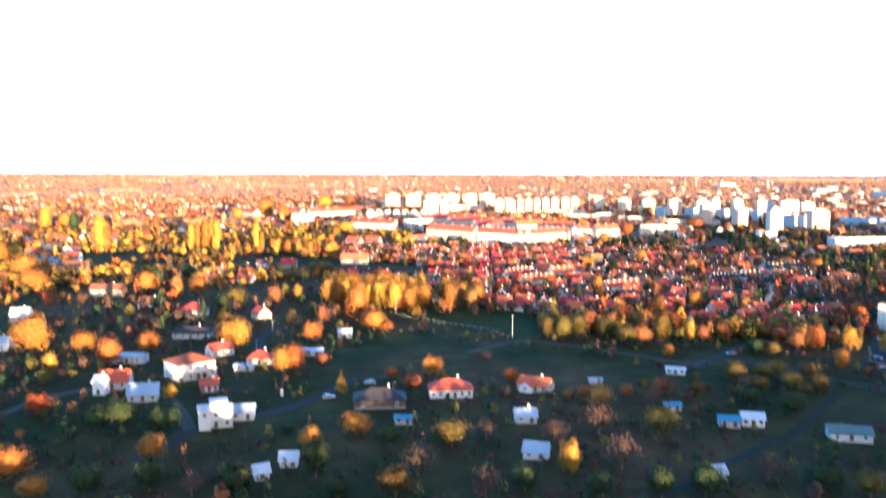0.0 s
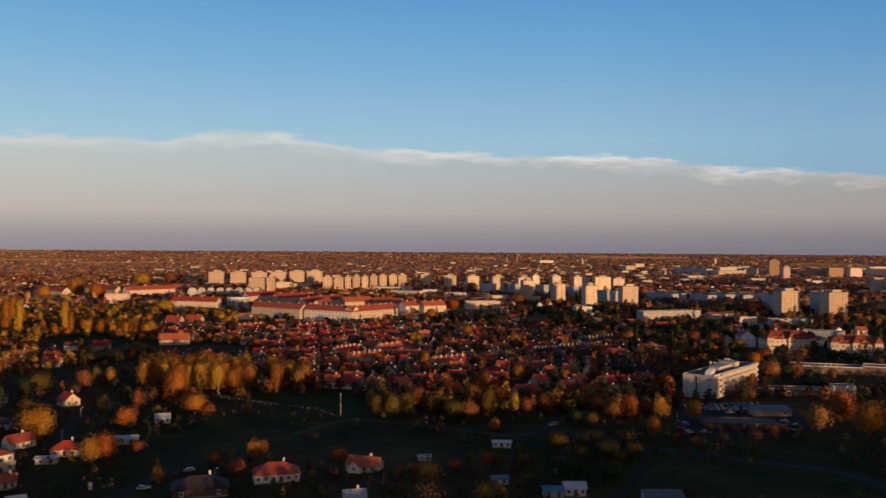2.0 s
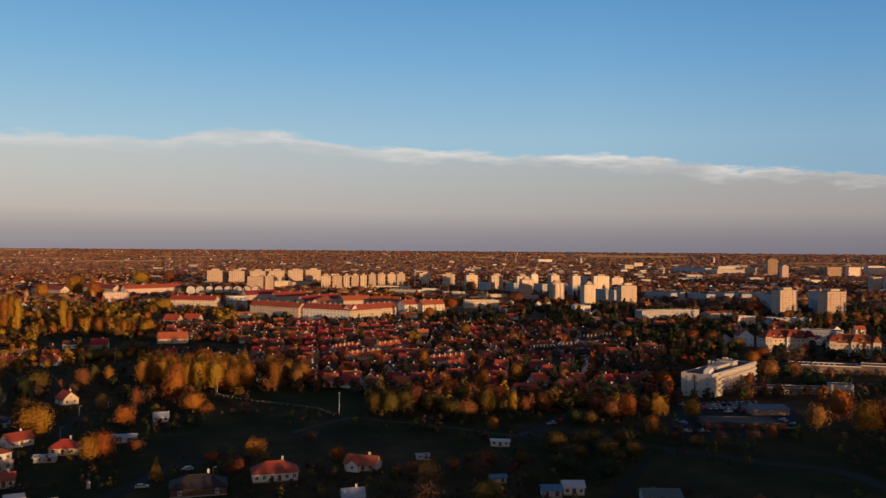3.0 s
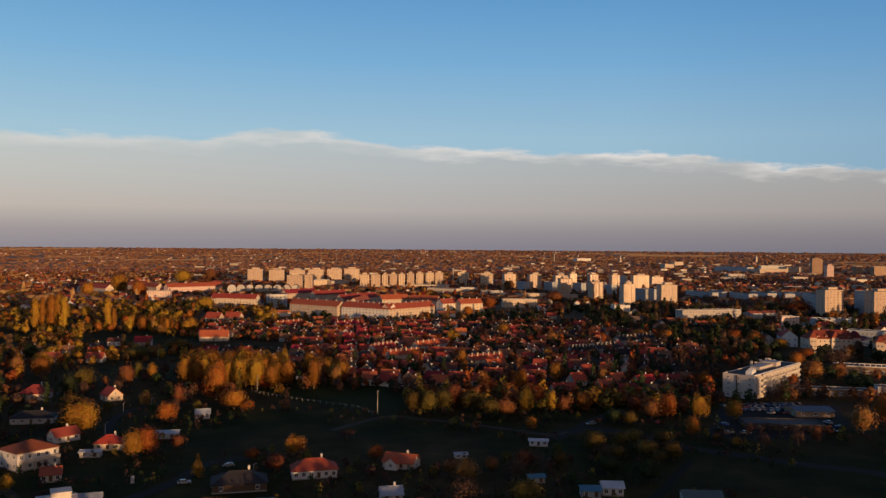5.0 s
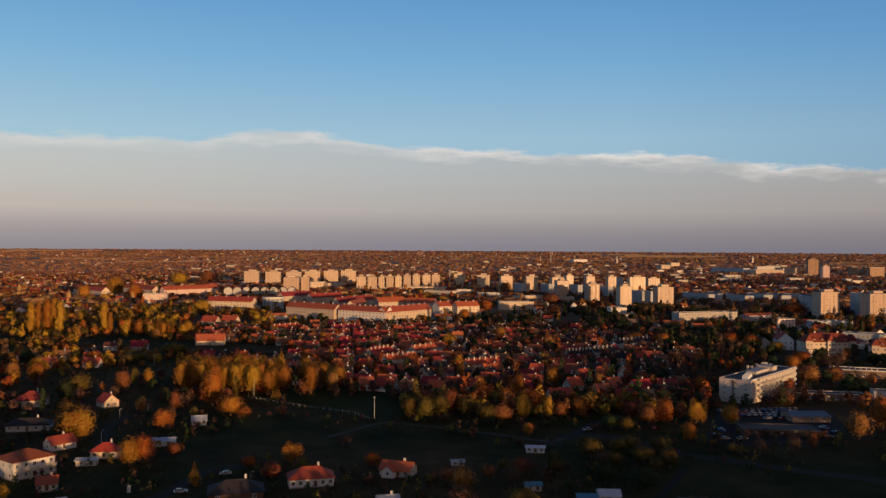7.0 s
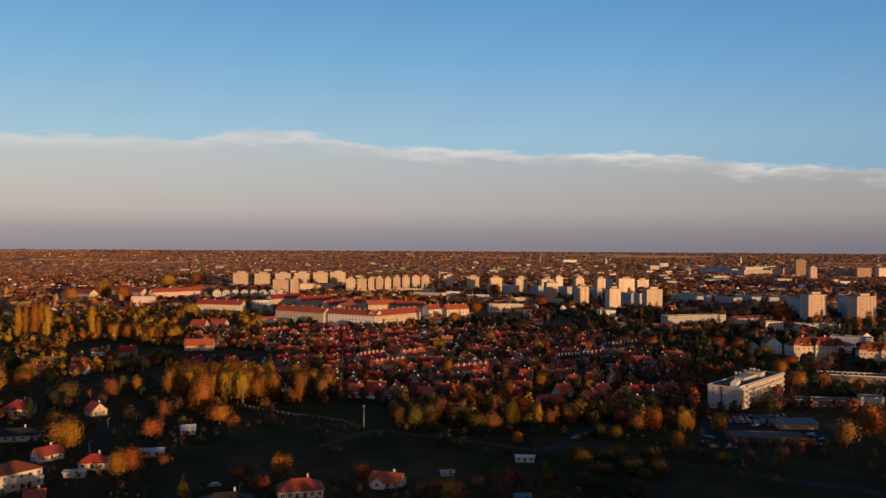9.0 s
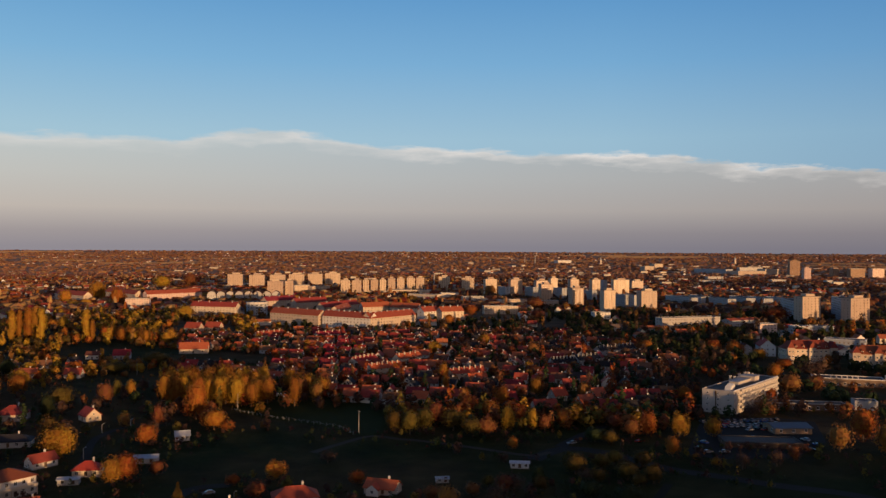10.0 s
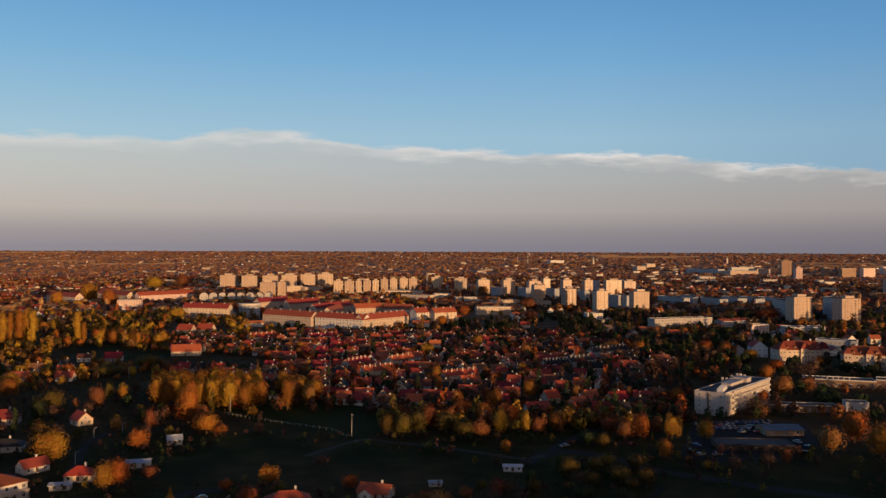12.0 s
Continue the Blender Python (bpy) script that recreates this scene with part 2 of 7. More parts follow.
# ---- mesh helpers ----
class Build:
    """Collects boxes, prisms and quads into one mesh."""

    def __init__(self):
        self.v, self.f, self.m = [], [], []

    def face(self, pts, mi=0):
        k = len(self.v)
        self.v += [tuple(p) for p in pts]
        self.f.append(tuple(range(k, k + len(pts))))
        self.m.append(mi)
        return self

    def box(self, x0, x1, y0, y1, z0, z1, mi=0):
        k = len(self.v)
        self.v += [(x0, y0, z0), (x1, y0, z0), (x1, y1, z0), (x0, y1, z0), (x0, y0, z1), (x1, y0, z1), (x1, y1, z1), (x0, y1, z1)]
        for q in ((0, 3, 2, 1), (4, 5, 6, 7), (0, 1, 5, 4), (1, 2, 6, 5), (2, 3, 7, 6), (3, 0, 4, 7)):
            self.f.append(tuple(k + i for i in q))
            self.m.append(mi)
        return self

    def solid(self, low, high, mi=0):
        """A closed solid between two outlines with the same number of points."""
        k, c = len(self.v), len(low)
        self.v += [tuple(p) for p in low] + [tuple(p) for p in high]
        self.f += [tuple(range(k + c - 1, k - 1, -1)), tuple(range(k + c, k + 2 * c))]
        self.f += [(k + i, k + (i + 1) % c, k + c + (i + 1) % c, k + c + i) for i in range(c)]
        self.m += [mi] * (c + 2)
        return self

    def tube(self, a, b, ra, rb, sides=7, mi=0):
        a, b = Vector(a), Vector(b)
        w = (b - a).normalized()
        u = w.orthogonal().normalized()
        t = w.cross(u)
        ring = lambda p, r: [p + (u * math.cos(2 * math.pi * i / sides) + t * math.sin(2 * math.pi * i / sides)) * r for i in range(sides)]
        return self.solid(ring(a, ra), ring(b, rb), mi)


def mesh_of(name, build, *mats):
    me = bpy.data.meshes.new(name)
    me.from_pydata(build.v, [], build.f)
    for m in mats:
        me.materials.append(m)
    if len(mats) > 1:
        me.polygons.foreach_set("material_index", build.m)
    me.update()
    return me


def part(name, build, material, parent, label="", kind=""):
    mats = material if isinstance(material, tuple) else (material,)
    ob = new(name, build if isinstance(build, bpy.types.Mesh) else mesh_of(name, build, *mats))
    ob.parent = parent
    return tagged(ob, label, kind=kind)


def thing(name, x, y, rot, label, category, group="", z=0.0):
    ob = new(name)
    ob.empty_display_size = 0.5
    ob.matrix_basis = pose(x, y, z, 0, 0, rot)
    return tagged(ob, label, category, group)


def quads_mesh(name, verts, mat, per=4):
    """A mesh of loose polygons with `per` corners from an array of corners."""
    me = bpy.data.meshes.new(name)
    count = len(verts)
    me.vertices.add(count)
    me.vertices.foreach_set("co", np.ascontiguousarray(verts, dtype=np.float32).ravel())
    me.loops.add(count)
    me.loops.foreach_set("vertex_index", np.arange(count, dtype=np.int32))
    me.polygons.add(count // per)
    me.polygons.foreach_set("loop_start", np.arange(0, count, per, dtype=np.int32))
    me.materials.append(mat)
    me.update(calc_edges=True)
    me.validate()
    return me


# ---- ground ----
FAR = 4940.0


def ground_z(x, y):
    """Flat under the town; the far plain swells up to the skyline."""
    r = math.hypot(x, y)
    return 0.0 if r < 2400 else 60.0 * ((r - 2400) / (FAR - 2400)) ** 1.35


def make_ground():
    rings = [0, 60, 120, 180, 240, 300, 380, 460, 560, 680, 820, 1000, 1250, 1500, 1800, 2100, 2400, 2650, 2900, 3150, 3400, 3650, 3900, 4150, 4400, 4650, 4800, FAR]
    sides = 120
    b = Build()
    b.v.append((0, 0, 0))
    for r in rings[1:]:
        for k in range(sides):
            a = 2 * math.pi * k / sides
            x, y = r * math.cos(a), r * math.sin(a)
            b.v.append((x, y, ground_z(x, y)))
    for k in range(sides):
        b.f.append((0, 1 + k, 1 + (k + 1) % sides))
    for i in range(len(rings) - 2):
        for k in range(sides):
            p, q = 1 + i * sides + k, 1 + i * sides + (k + 1) % sides
            b.f.append((p, p + sides, q + sides, q))
    m, n, l, bs = shader("grass_and_soil", 0.95, specular=0.045)
    big = noise_of(n, l, 0.006, 4, 0.55)
    mid = noise_of(n, l, 0.05, 5, 0.65)
    fine = noise_of(n, l, 1.2, 4, 0.7)
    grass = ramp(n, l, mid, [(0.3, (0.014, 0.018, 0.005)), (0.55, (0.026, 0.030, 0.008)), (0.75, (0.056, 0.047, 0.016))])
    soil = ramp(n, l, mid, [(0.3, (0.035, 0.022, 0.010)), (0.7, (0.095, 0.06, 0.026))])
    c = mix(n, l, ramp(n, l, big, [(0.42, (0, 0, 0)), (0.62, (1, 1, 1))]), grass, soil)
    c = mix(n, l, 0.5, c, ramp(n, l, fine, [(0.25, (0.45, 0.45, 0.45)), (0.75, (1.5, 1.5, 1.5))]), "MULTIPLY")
    # stubble tan beyond the town: ground paled with distance to stand for haze
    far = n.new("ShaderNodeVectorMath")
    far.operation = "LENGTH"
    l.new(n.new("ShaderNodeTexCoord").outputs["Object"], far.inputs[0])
    haze_reach = n.new("ShaderNodeMapRange")
    haze_reach.inputs["From Min"].default_value, haze_reach.inputs["From Max"].default_value = 850, 1500
    l.new(far.outputs["Value"], haze_reach.inputs["Value"])
    c = mix(n, l, haze_reach.outputs[0], c, ramp(n, l, mid, [(0.3, (0.27, 0.165, 0.10)), (0.7, (0.40, 0.26, 0.165))]))
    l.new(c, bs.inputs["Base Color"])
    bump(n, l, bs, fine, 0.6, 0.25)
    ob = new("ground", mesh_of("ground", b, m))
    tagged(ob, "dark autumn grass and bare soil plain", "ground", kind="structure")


make_ground()


def surface(name, colour, rough=0.9):
    m, n, l, b = shader(name, rough, specular=0.05)
    c = mix(n, l, noise_of(n, l, 0.12, 5, 0.65), tuple(v * 0.65 for v in colour), tuple(v * 1.3 for v in colour))
    c = mix(n, l, 0.35, c, ramp(n, l, noise_of(n, l, 2.5, 4, 0.7), [(0.3, tuple(v * 0.5 for v in colour)), (0.7, tuple(v * 1.4 for v in colour))]))
    l.new(c, b.inputs["Base Color"])
    bump(n, l, b, noise_of(n, l, 4.0), 0.3, 0.03)
    return m


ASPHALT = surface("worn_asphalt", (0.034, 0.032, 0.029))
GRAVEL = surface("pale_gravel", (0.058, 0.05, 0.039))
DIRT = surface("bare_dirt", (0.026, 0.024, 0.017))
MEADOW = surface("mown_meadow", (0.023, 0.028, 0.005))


def strip(name, pts, width, mat, label, z=0.05, category="road"):
    """A road or path along a bent line, a slab just proud of the ground."""
    line = [Vector((*p, 0)) for p in pts]
    smooth = []
    for i in range(len(line) - 1):
        p0, p1, p2, p3 = line[max(i - 1, 0)], line[i], line[i + 1], line[min(i + 2, len(line) - 1)]
        for k in range(6):
            t = k / 6
            smooth.append(0.5 * (2 * p1 + (p2 - p0) * t + (2 * p0 - 5 * p1 + 4 * p2 - p3) * t * t + (3 * p1 - p0 - 3 * p2 + p3) * t ** 3))
    smooth.append(line[-1])
    b = Build()
    for i, p in enumerate(smooth):
        d = (smooth[min(i + 1, len(smooth) - 1)] - smooth[max(i - 1, 0)]).normalized()
        s = Vector((-d.y, d.x, 0)) * width * (0.5 + 0.06 * noise.noise(p * 0.08))
        b.v += [tuple(p + s + Vector((0, 0, z))), tuple(p - s + Vector((0, 0, z))), tuple(p + s * 1.15 - Vector((0, 0, 0.1))), tuple(p - s * 1.15 - Vector((0, 0, 0.1)))]
        if i:
            k = 4 * i
            b.f += [(k - 3, k + 1, k, k - 4), (k - 4, k, k + 2, k - 2), (k + 1, k - 3, k - 1, k + 3)]
    return tagged(new(name, mesh_of(name, b, mat)), label, category, kind="structure")


def patch(name, pts, mat, label, z=0.03, category="ground"):
    b = Build()
    low = [(x, y, -0.1) for x, y in pts]
    b.solid(low, [(x, y, z) for x, y in pts])
    return tagged(new(name, mesh_of(name, b, mat)), label, category, kind="structure")


# ---- what stands where, to keep scattered things apart ----
TAKEN = {}


def take(x, y, r):
    k = int(r // 12) + 1
    for i in range(int(x // 12) - k, int(x // 12) + k + 1):
        for j in range(int(y // 12) - k, int(y // 12) + k + 1):
            TAKEN.setdefault((i, j), []).append((x, y, r))


def free(x, y, r):
    return all(math.hypot(x - a, y - b) > r + c for a, b, c in TAKEN.get((int(x // 12), int(y // 12)), ()))


def take_line(pts, r):
    for (x0, y0), (x1, y1) in zip(pts, pts[1:]):
        n = max(1, int(math.hypot(x1 - x0, y1 - y0) / r))
        for k in range(n + 1):
            take(x0 + (x1 - x0) * k / n, y0 + (y1 - y0) * k / n, r)


# ---- buildings ----
WINDOW_MESHES = {}


def window_frame(w, h, glazed=False):
    """One moulded frame: two lights side by side, a sloping sill below; faces -y."""
    b, t = Build(), 0.09
    xs, zs = (-w / 2, -w / 2 + t, -0.035, 0.035, w / 2 - t, w / 2), (-0.06, t, h - t, h)
    for z in zs:
        b.v += [(x, -0.14 if z < 0 else -0.06, z) for x in xs]
    b.v += [(x, 0.0, z) for z in zs for x in xs]
    for r in range(3):
        for c in range(5):
            p = r * 6 + c
            if r == 1 and c in (1, 3):
                k = len(b.v)
                b.v += [(xs[q], -0.022, zs[d]) for q, d in ((c, 1), (c + 1, 1), (c + 1, 2), (c, 2))]
                o = (p, p + 1, p + 7, p + 6)
                for i in range(4):
                    b.f.append((o[i], k + i, k + (i + 1) % 4, o[(i + 1) % 4]))
                    b.m.append(0)
                if glazed:
                    b.f.append((k, k + 1, k + 2, k + 3))
                    b.m.append(1)
            else:
                b.f.append((p, p + 1, p + 7, p + 6))
                b.m.append(0)
    for i in range(5):
        for r, flip in ((0, False), (18, True)):
            q = (r + i, r + i + 24, r + i + 25, r + i + 1)
            b.f.append(q[::-1] if flip else q)
            b.m.append(0)
    for i in range(3):
        for c, flip in ((0, True), (5, False)):
            q = (6 * i + c, 6 * i + c + 24, 6 * i + c + 30, 6 * i + c + 6)
            b.f.append(q[::-1] if flip else q)
            b.m.append(0)
    return b


def window_mesh(w, h):
    """Frame with a cross bar, and the pane set back in it; faces -y."""
    key = (round(w, 2), round(h, 2))
    if key not in WINDOW_MESHES:
        g = Build().box(-w / 2 + 0.06, w / 2 - 0.06, -0.02, 0, 0.06, h - 0.06)
        WINDOW_MESHES[key] = (mesh_of("window", window_frame(w, h), FRAME_WHITE), mesh_of("pane", g, GLASS))
    return WINDOW_MESHES[key]


def window(parent, x, y, z, turn, w=1.2, h=1.35, panes=True):
    fm, gm = window_mesh(w, h)
    o = part("window", fm, None, parent)
    o.matrix_basis = pose(x, y, z, 0, 0, turn)
    part("pane", gm, None, o)
    return o


def door(parent, x, y, turn, mat=None):
    b = Build().box(-0.55, 0.55, -0.05, 0, 0, 2.1)
    o = part("door", b, mat or WOOD_DARK, parent)
    o.matrix_basis = pose(x, y, 0.05, 0, 0, turn)
    return o


def gable_roof(L, W, h, rise, over=0.45, thick=0.2):
    """Two thick slopes with a ridge cap; ridge along x."""
    b = Build()
    x0, x1 = -L / 2 - over, L / 2 + over
    slope = rise / (W / 2)
    ye, ze = W / 2 + over, h - slope * over
    for s in (-1, 1):
        low = [(x0, s * ye, ze), (x1, s * ye, ze), (x1, 0, h + rise), (x0, 0, h + rise)]
        high = [(x, y, z + thick) for x, y, z in low]
        b.solid(low, high) if s < 0 else b.solid(low[::-1], high[::-1])
    b.box(x0, x1, -0.14, 0.14, h + rise + thick - 0.05, h + rise + thick + 0.07)
    return b


def hip_roof(L, W, h, rise, over=0.5):
    b = Build()
    x, y = L / 2 + over, W / 2 + over
    r = max(L / 2 - W / 2, 0.3)
    z0, z1 = h - 0.1, h + rise
    base = [(-x, -y, z0), (x, -y, z0), (x, y, z0), (-x, y, z0)]
    lip = [(px, py, z0 + 0.18) for px, py, _ in base]
    b.solid(base, lip)
    A, C, D, E = [(px, py, z0 + 0.18) for px, py, _ in base]
    R0, R1 = (-r, 0, z1), (r, 0, z1)
    b.face((A, C, R1, R0)).face((D, E, R0, R1)).face((C, D, R1)).face((E, A, R0))
    b.box(-r - 0.1, r + 0.1, -0.12, 0.12, z1 - 0.08, z1 + 0.08)
    return b


def house_walls(L, W, h, rise, gable=True):
    b = Build()
    x, y = L / 2, W / 2
    b.box(-x, x, -y, y, -0.2, h)
    if gable:
        for s in (-1, 1):
            tri = [(s * x, -y, h), (s * x, y, h), (s * x, 0, h + rise)]
            inner = [(s * (x - 0.3), p[1], p[2]) for p in tri]
            b.solid(inner, tri) if s > 0 else b.solid(tri, inner)
    return b


def chimney(parent, x, y, z0, z1, mat=None):
    b = Build().box(x - 0.32, x + 0.32, y - 0.28, y + 0.28, z0, z1).box(x - 0.4, x + 0.4, y - 0.36, y + 0.36, z1, z1 + 0.14)
    b.tube((x, y, z1 + 0.14), (x, y, z1 + 0.4), 0.12, 0.1, 6)
    return part("chimney", b, mat or WALL_WHITE, parent)


def house(x, y, rot, L, W, h, rise, wall, roof, label, style="gable", storeys=1, nl=3, nw=1, chim=True, group="", name="house", category="house", scatter=True):
    o = thing(name, x, y, rot, label, category, group)
    part("wall", house_walls(L, W, h, rise, style == "gable"), wall, o)
    part("roof", gable_roof(L, W, h, rise) if style == "gable" else hip_roof(L, W, h, rise), roof, o)
    part("plinth", Build().box(-L / 2 - 0.06, L / 2 + 0.06, -W / 2 - 0.06, W / 2 + 0.06, -0.3, 0.4), CONCRETE, o)
    sh = h / storeys
    for s in range(storeys):
        z = s * sh + min(0.95, sh * 0.33)
        for k in range(nl):
            px = (k + 0.5) / nl * L - L / 2
            if s == 0 and k == nl // 2:
                door(o, px, -W / 2, 0)
            else:
                window(o, px, -W / 2, z, 0)
            window(o, px, W / 2, z, 180)
        for k in range(nw):
            py = (k + 0.5) / nw * W - W / 2
            window(o, -L / 2, py, z, -90)
            window(o, L / 2, py, z, 90)
    if style == "gable" and rise > 2.2:
        window(o, -L / 2, 0, h + 0.3, -90, 0.9, 1.0)
        window(o, L / 2, 0, h + 0.3, 90, 0.9, 1.0)
    if chim:
        chimney(o, L * 0.18, W * 0.12, h + rise * 0.5, h + rise + 0.9)
    if scatter:
        take(x, y, max(L, W) * 0.55 + 2.5)
    return o


def facade(b, x0, x1, y, z0, storeys, sh, pitch, w, h, mi=0, side=-1):
    """Panes in rows along a wall that runs in x, just proud of it."""
    n = max(1, int((x1 - x0) / pitch))
    for s in range(storeys):
        for k in range(n):
            c = x0 + (k + 0.5) * (x1 - x0) / n
            z = z0 + s * sh
            b.box(c - w / 2, c + w / 2, min(y, y + side * 0.06), max(y, y + side * 0.06), z, z + h, mi)


def facade_y(b, y0, y1, x, z0, storeys, sh, pitch, w, h, mi=0, side=-1):
    n = max(1, int((y1 - y0) / pitch))
    for s in range(storeys):
        for k in range(n):
            c = y0 + (k + 0.5) * (y1 - y0) / n
            z = z0 + s * sh
            b.box(min(x, x + side * 0.06), max(x, x + side * 0.06), c - w / 2, c + w / 2, z, z + h, mi)


def tower(x, y, rot, W, D, h, label, wall=None, storeys=10, group="panel towers", loggias=True):
    """A prefabricated panel tower: slab joints, loggia column, lift house, parapet."""
    o = thing("apartment_tower", x, y, rot, label, "apartment tower", group, ground_z(x, y))
    sh = (h - 1.2) / storeys
    b = Build().box(-W / 2, W / 2, -D / 2, D / 2, -0.3, h - 0.4)
    part("wall", b, wall or WALL_PANEL, o)
    p = Build().box(-W / 2 - 0.15, W / 2 + 0.15, -D / 2 - 0.15, D / 2 + 0.15, h - 0.4, h)
    part("roof", p, FELT, o)
    part("lift_house", Build().box(-W * 0.22, W * 0.26, -D * 0.3, D * 0.3, h, h + 2.3).box(-W * 0.24, W * 0.28, -D * 0.32, D * 0.32, h + 2.3, h + 2.5), wall or WALL_PANEL, o)
    part("antenna", Build().tube((W * 0.1, 0, h + 2.4), (W * 0.1, 0, h + 5.4), 0.07, 0.04, 5), METAL_GREY, o)
    g = Build()
    facade(g, -W / 2 + 0.6, W / 2 - 0.6, -D / 2, 1.1, storeys, sh, 4.0, 1.3, 1.2)
    facade(g, -W / 2 + 0.6, W / 2 - 0.6, D / 2, 1.1, storeys, sh, 4.0, 1.3, 1.2, side=1)
    facade_y(g, -D / 2 + 2.0, D / 2 - 2.0, W / 2, 1.1, storeys, sh, 4.2, 1.5, 1.4, side=1)
    facade_y(g, -D / 2 + 2.0, D / 2 - 2.0, -W / 2, 1.1, storeys, sh, 4.2, 1.5, 1.4)
    part("glazing", g, PALED_GLASS, o, kind="stuff")
    if loggias:
        for c in (-W * 0.27, W * 0.27):
            lg = Build()
            for s in range(1, storeys):
                lg.box(c - 1.6, c + 1.6, -D / 2 - 1.1, -D / 2, s * sh + 0.15, s * sh + 1.15)
            part("loggia_column", lg, wall or WALL_PANEL, o, kind="stuff")
    take(x, y, max(W, D) * 0.6)
    return o


def block(x0, y0, x1, y1, depth, h, storeys, wall, roof, label, style="flat", rise=3.5, name="apartment_block", category="apartment block", single=False, pitch=3.2, group="", dormers=0, chimneys=0, balconies=False, opening=(1.4, 1.5)):
    """A long building whose front runs from (x0, y0) to (x1, y1); it lies behind that line."""
    L = math.hypot(x1 - x0, y1 - y0)
    rot = math.degrees(math.atan2(y1 - y0, x1 - x0))
    o = thing(name, (x0 + x1) / 2, (y0 + y1) / 2, rot, label, category, group, ground_z((x0 + x1) / 2, (y0 + y1) / 2))
    sh = h / storeys
    D = depth
    part("wall", Build().box(-L / 2, L / 2, 0, D, -0.3, h), wall, o)
    if style == "flat":
        part("roof", Build().box(-L / 2 + 0.3, L / 2 - 0.3, 0.3, D - 0.3, h, h + 0.12), FELT, o)
        e = Build()
        for q in ((-L / 2 - 0.1, L / 2 + 0.1, -0.1, 0.3), (-L / 2 - 0.1, L / 2 + 0.1, D - 0.3, D + 0.1), (-L / 2 - 0.1, -L / 2 + 0.3, 0.3, D - 0.3), (L / 2 - 0.3, L / 2 + 0.1, 0.3, D - 0.3)):
            e.box(*q, h, h + 0.55)
        part("parapet", e, roof, o)
    else:
        r = gable_roof(L, D, h, rise) if style == "gable" else hip_roof(L, D, h, rise)
        r.v = [(a, c + D / 2, z) for a, c, z in r.v]
        if style == "gable":
            for s in (-1, 1):
                tri = [(s * L / 2, 0, h), (s * L / 2, D, h), (s * L / 2, D / 2, h + rise)]
                inner = [(s * (L / 2 - 0.3), p[1], p[2]) for p in tri]
                part("gable", Build().solid(inner, tri) if s > 0 else Build().solid(tri, inner), wall, o)
        part("roof", r, roof, o)
    if single:
        n = max(1, int(L / pitch))
        for s in range(storeys):
            for k in range(n):
                px = -L / 2 + (k + 0.5) * L / n
                window(o, px, 0, s * sh + 0.9, 0, opening[0], min(opening[1], sh - 1.3))
        m2 = max(1, int(D / pitch))
        for s in range(storeys):
            for k in range(m2):
                for e in (-1, 1):
                    window(o, e * L / 2, (k + 0.5) * D / m2, s * sh + 0.9, 90 * e, opening[0], min(opening[1], sh - 1.3))
    else:
        g = Build()
        facade(g, -L / 2 + 0.5, L / 2 - 0.5, 0, 0.9, storeys, sh, pitch, 1.25, min(1.35, sh - 1.3))
        facade(g, -L / 2 + 0.5, L / 2 - 0.5, D, 0.9, storeys, sh, pitch, 1.5, min(1.5, sh - 1.3), side=1)
        facade_y(g, 1, D - 1, -L / 2, 0.9, storeys, sh, pitch * 1.2, 1.4, min(1.5, sh - 1.3))
        facade_y(g, 1, D - 1, L / 2, 0.9, storeys, sh, pitch * 1.2, 1.4, min(1.5, sh - 1.3), side=1)
        part("glazing", g, PALED_GLASS, o, kind="stuff")
    if balconies:
        n = max(2, int(L / 9))
        for k in range(n):
            for s in range(1, storeys):
                c = -L / 2 + (k + 0.5) * L / n
                part("balcony", Build().box(c - 1.7, c + 1.7, -1.2, 0, s * sh, s * sh + 0.15).box(c - 1.7, c + 1.7, -1.2, -1.1, s * sh + 0.15, s * sh + 1.05), WALL_WHITE, o)
    for k in range(chimneys):
        c = -L / 2 + (k + 0.5) * L / chimneys
        zt = h + (rise if style != "flat" else 0)
        part("chimney", Build().box(c - 0.5, c + 0.5, D / 2 - 0.9, D / 2 - 0.2, h, zt + 1.3).box(c - 0.6, c + 0.6, D / 2 - 1.0, D / 2 - 0.1, zt + 1.3, zt + 1.5), WALL_GREY, o)
    for k in range(dormers):
        c = -L / 2 + (k + 0.5) * L / dormers
        d = Build().box(c - 1.1, c + 1.1, D * 0.1, D * 0.3, h, h + 1.5).solid([(c - 1.3, D * 0.07, h + 1.5), (c + 1.3, D * 0.07, h + 1.5), (c + 1.3, D * 0.4, h + 1.5), (c - 1.3, D * 0.4, h + 1.5)], [(c - 0.05, D * 0.07, h + 2.5), (c + 0.05, D * 0.07, h + 2.5), (c + 0.05, D * 0.4, h + 2.5), (c - 0.05, D * 0.4, h + 2.5)], 1)
        part("dormer", d, (wall, roof), o)
    mid = Vector(((x0 + x1) / 2, (y0 + y1) / 2, 0)) + Vector((-(y1 - y0), x1 - x0, 0)) / L * D / 2
    n = max(1, int(L / D))
    for k in range(n + 1):
        t = k / n - 0.5
        take(mid.x + (x1 - x0) * t, mid.y + (y1 - y0) * t, D * 0.6)
    return o


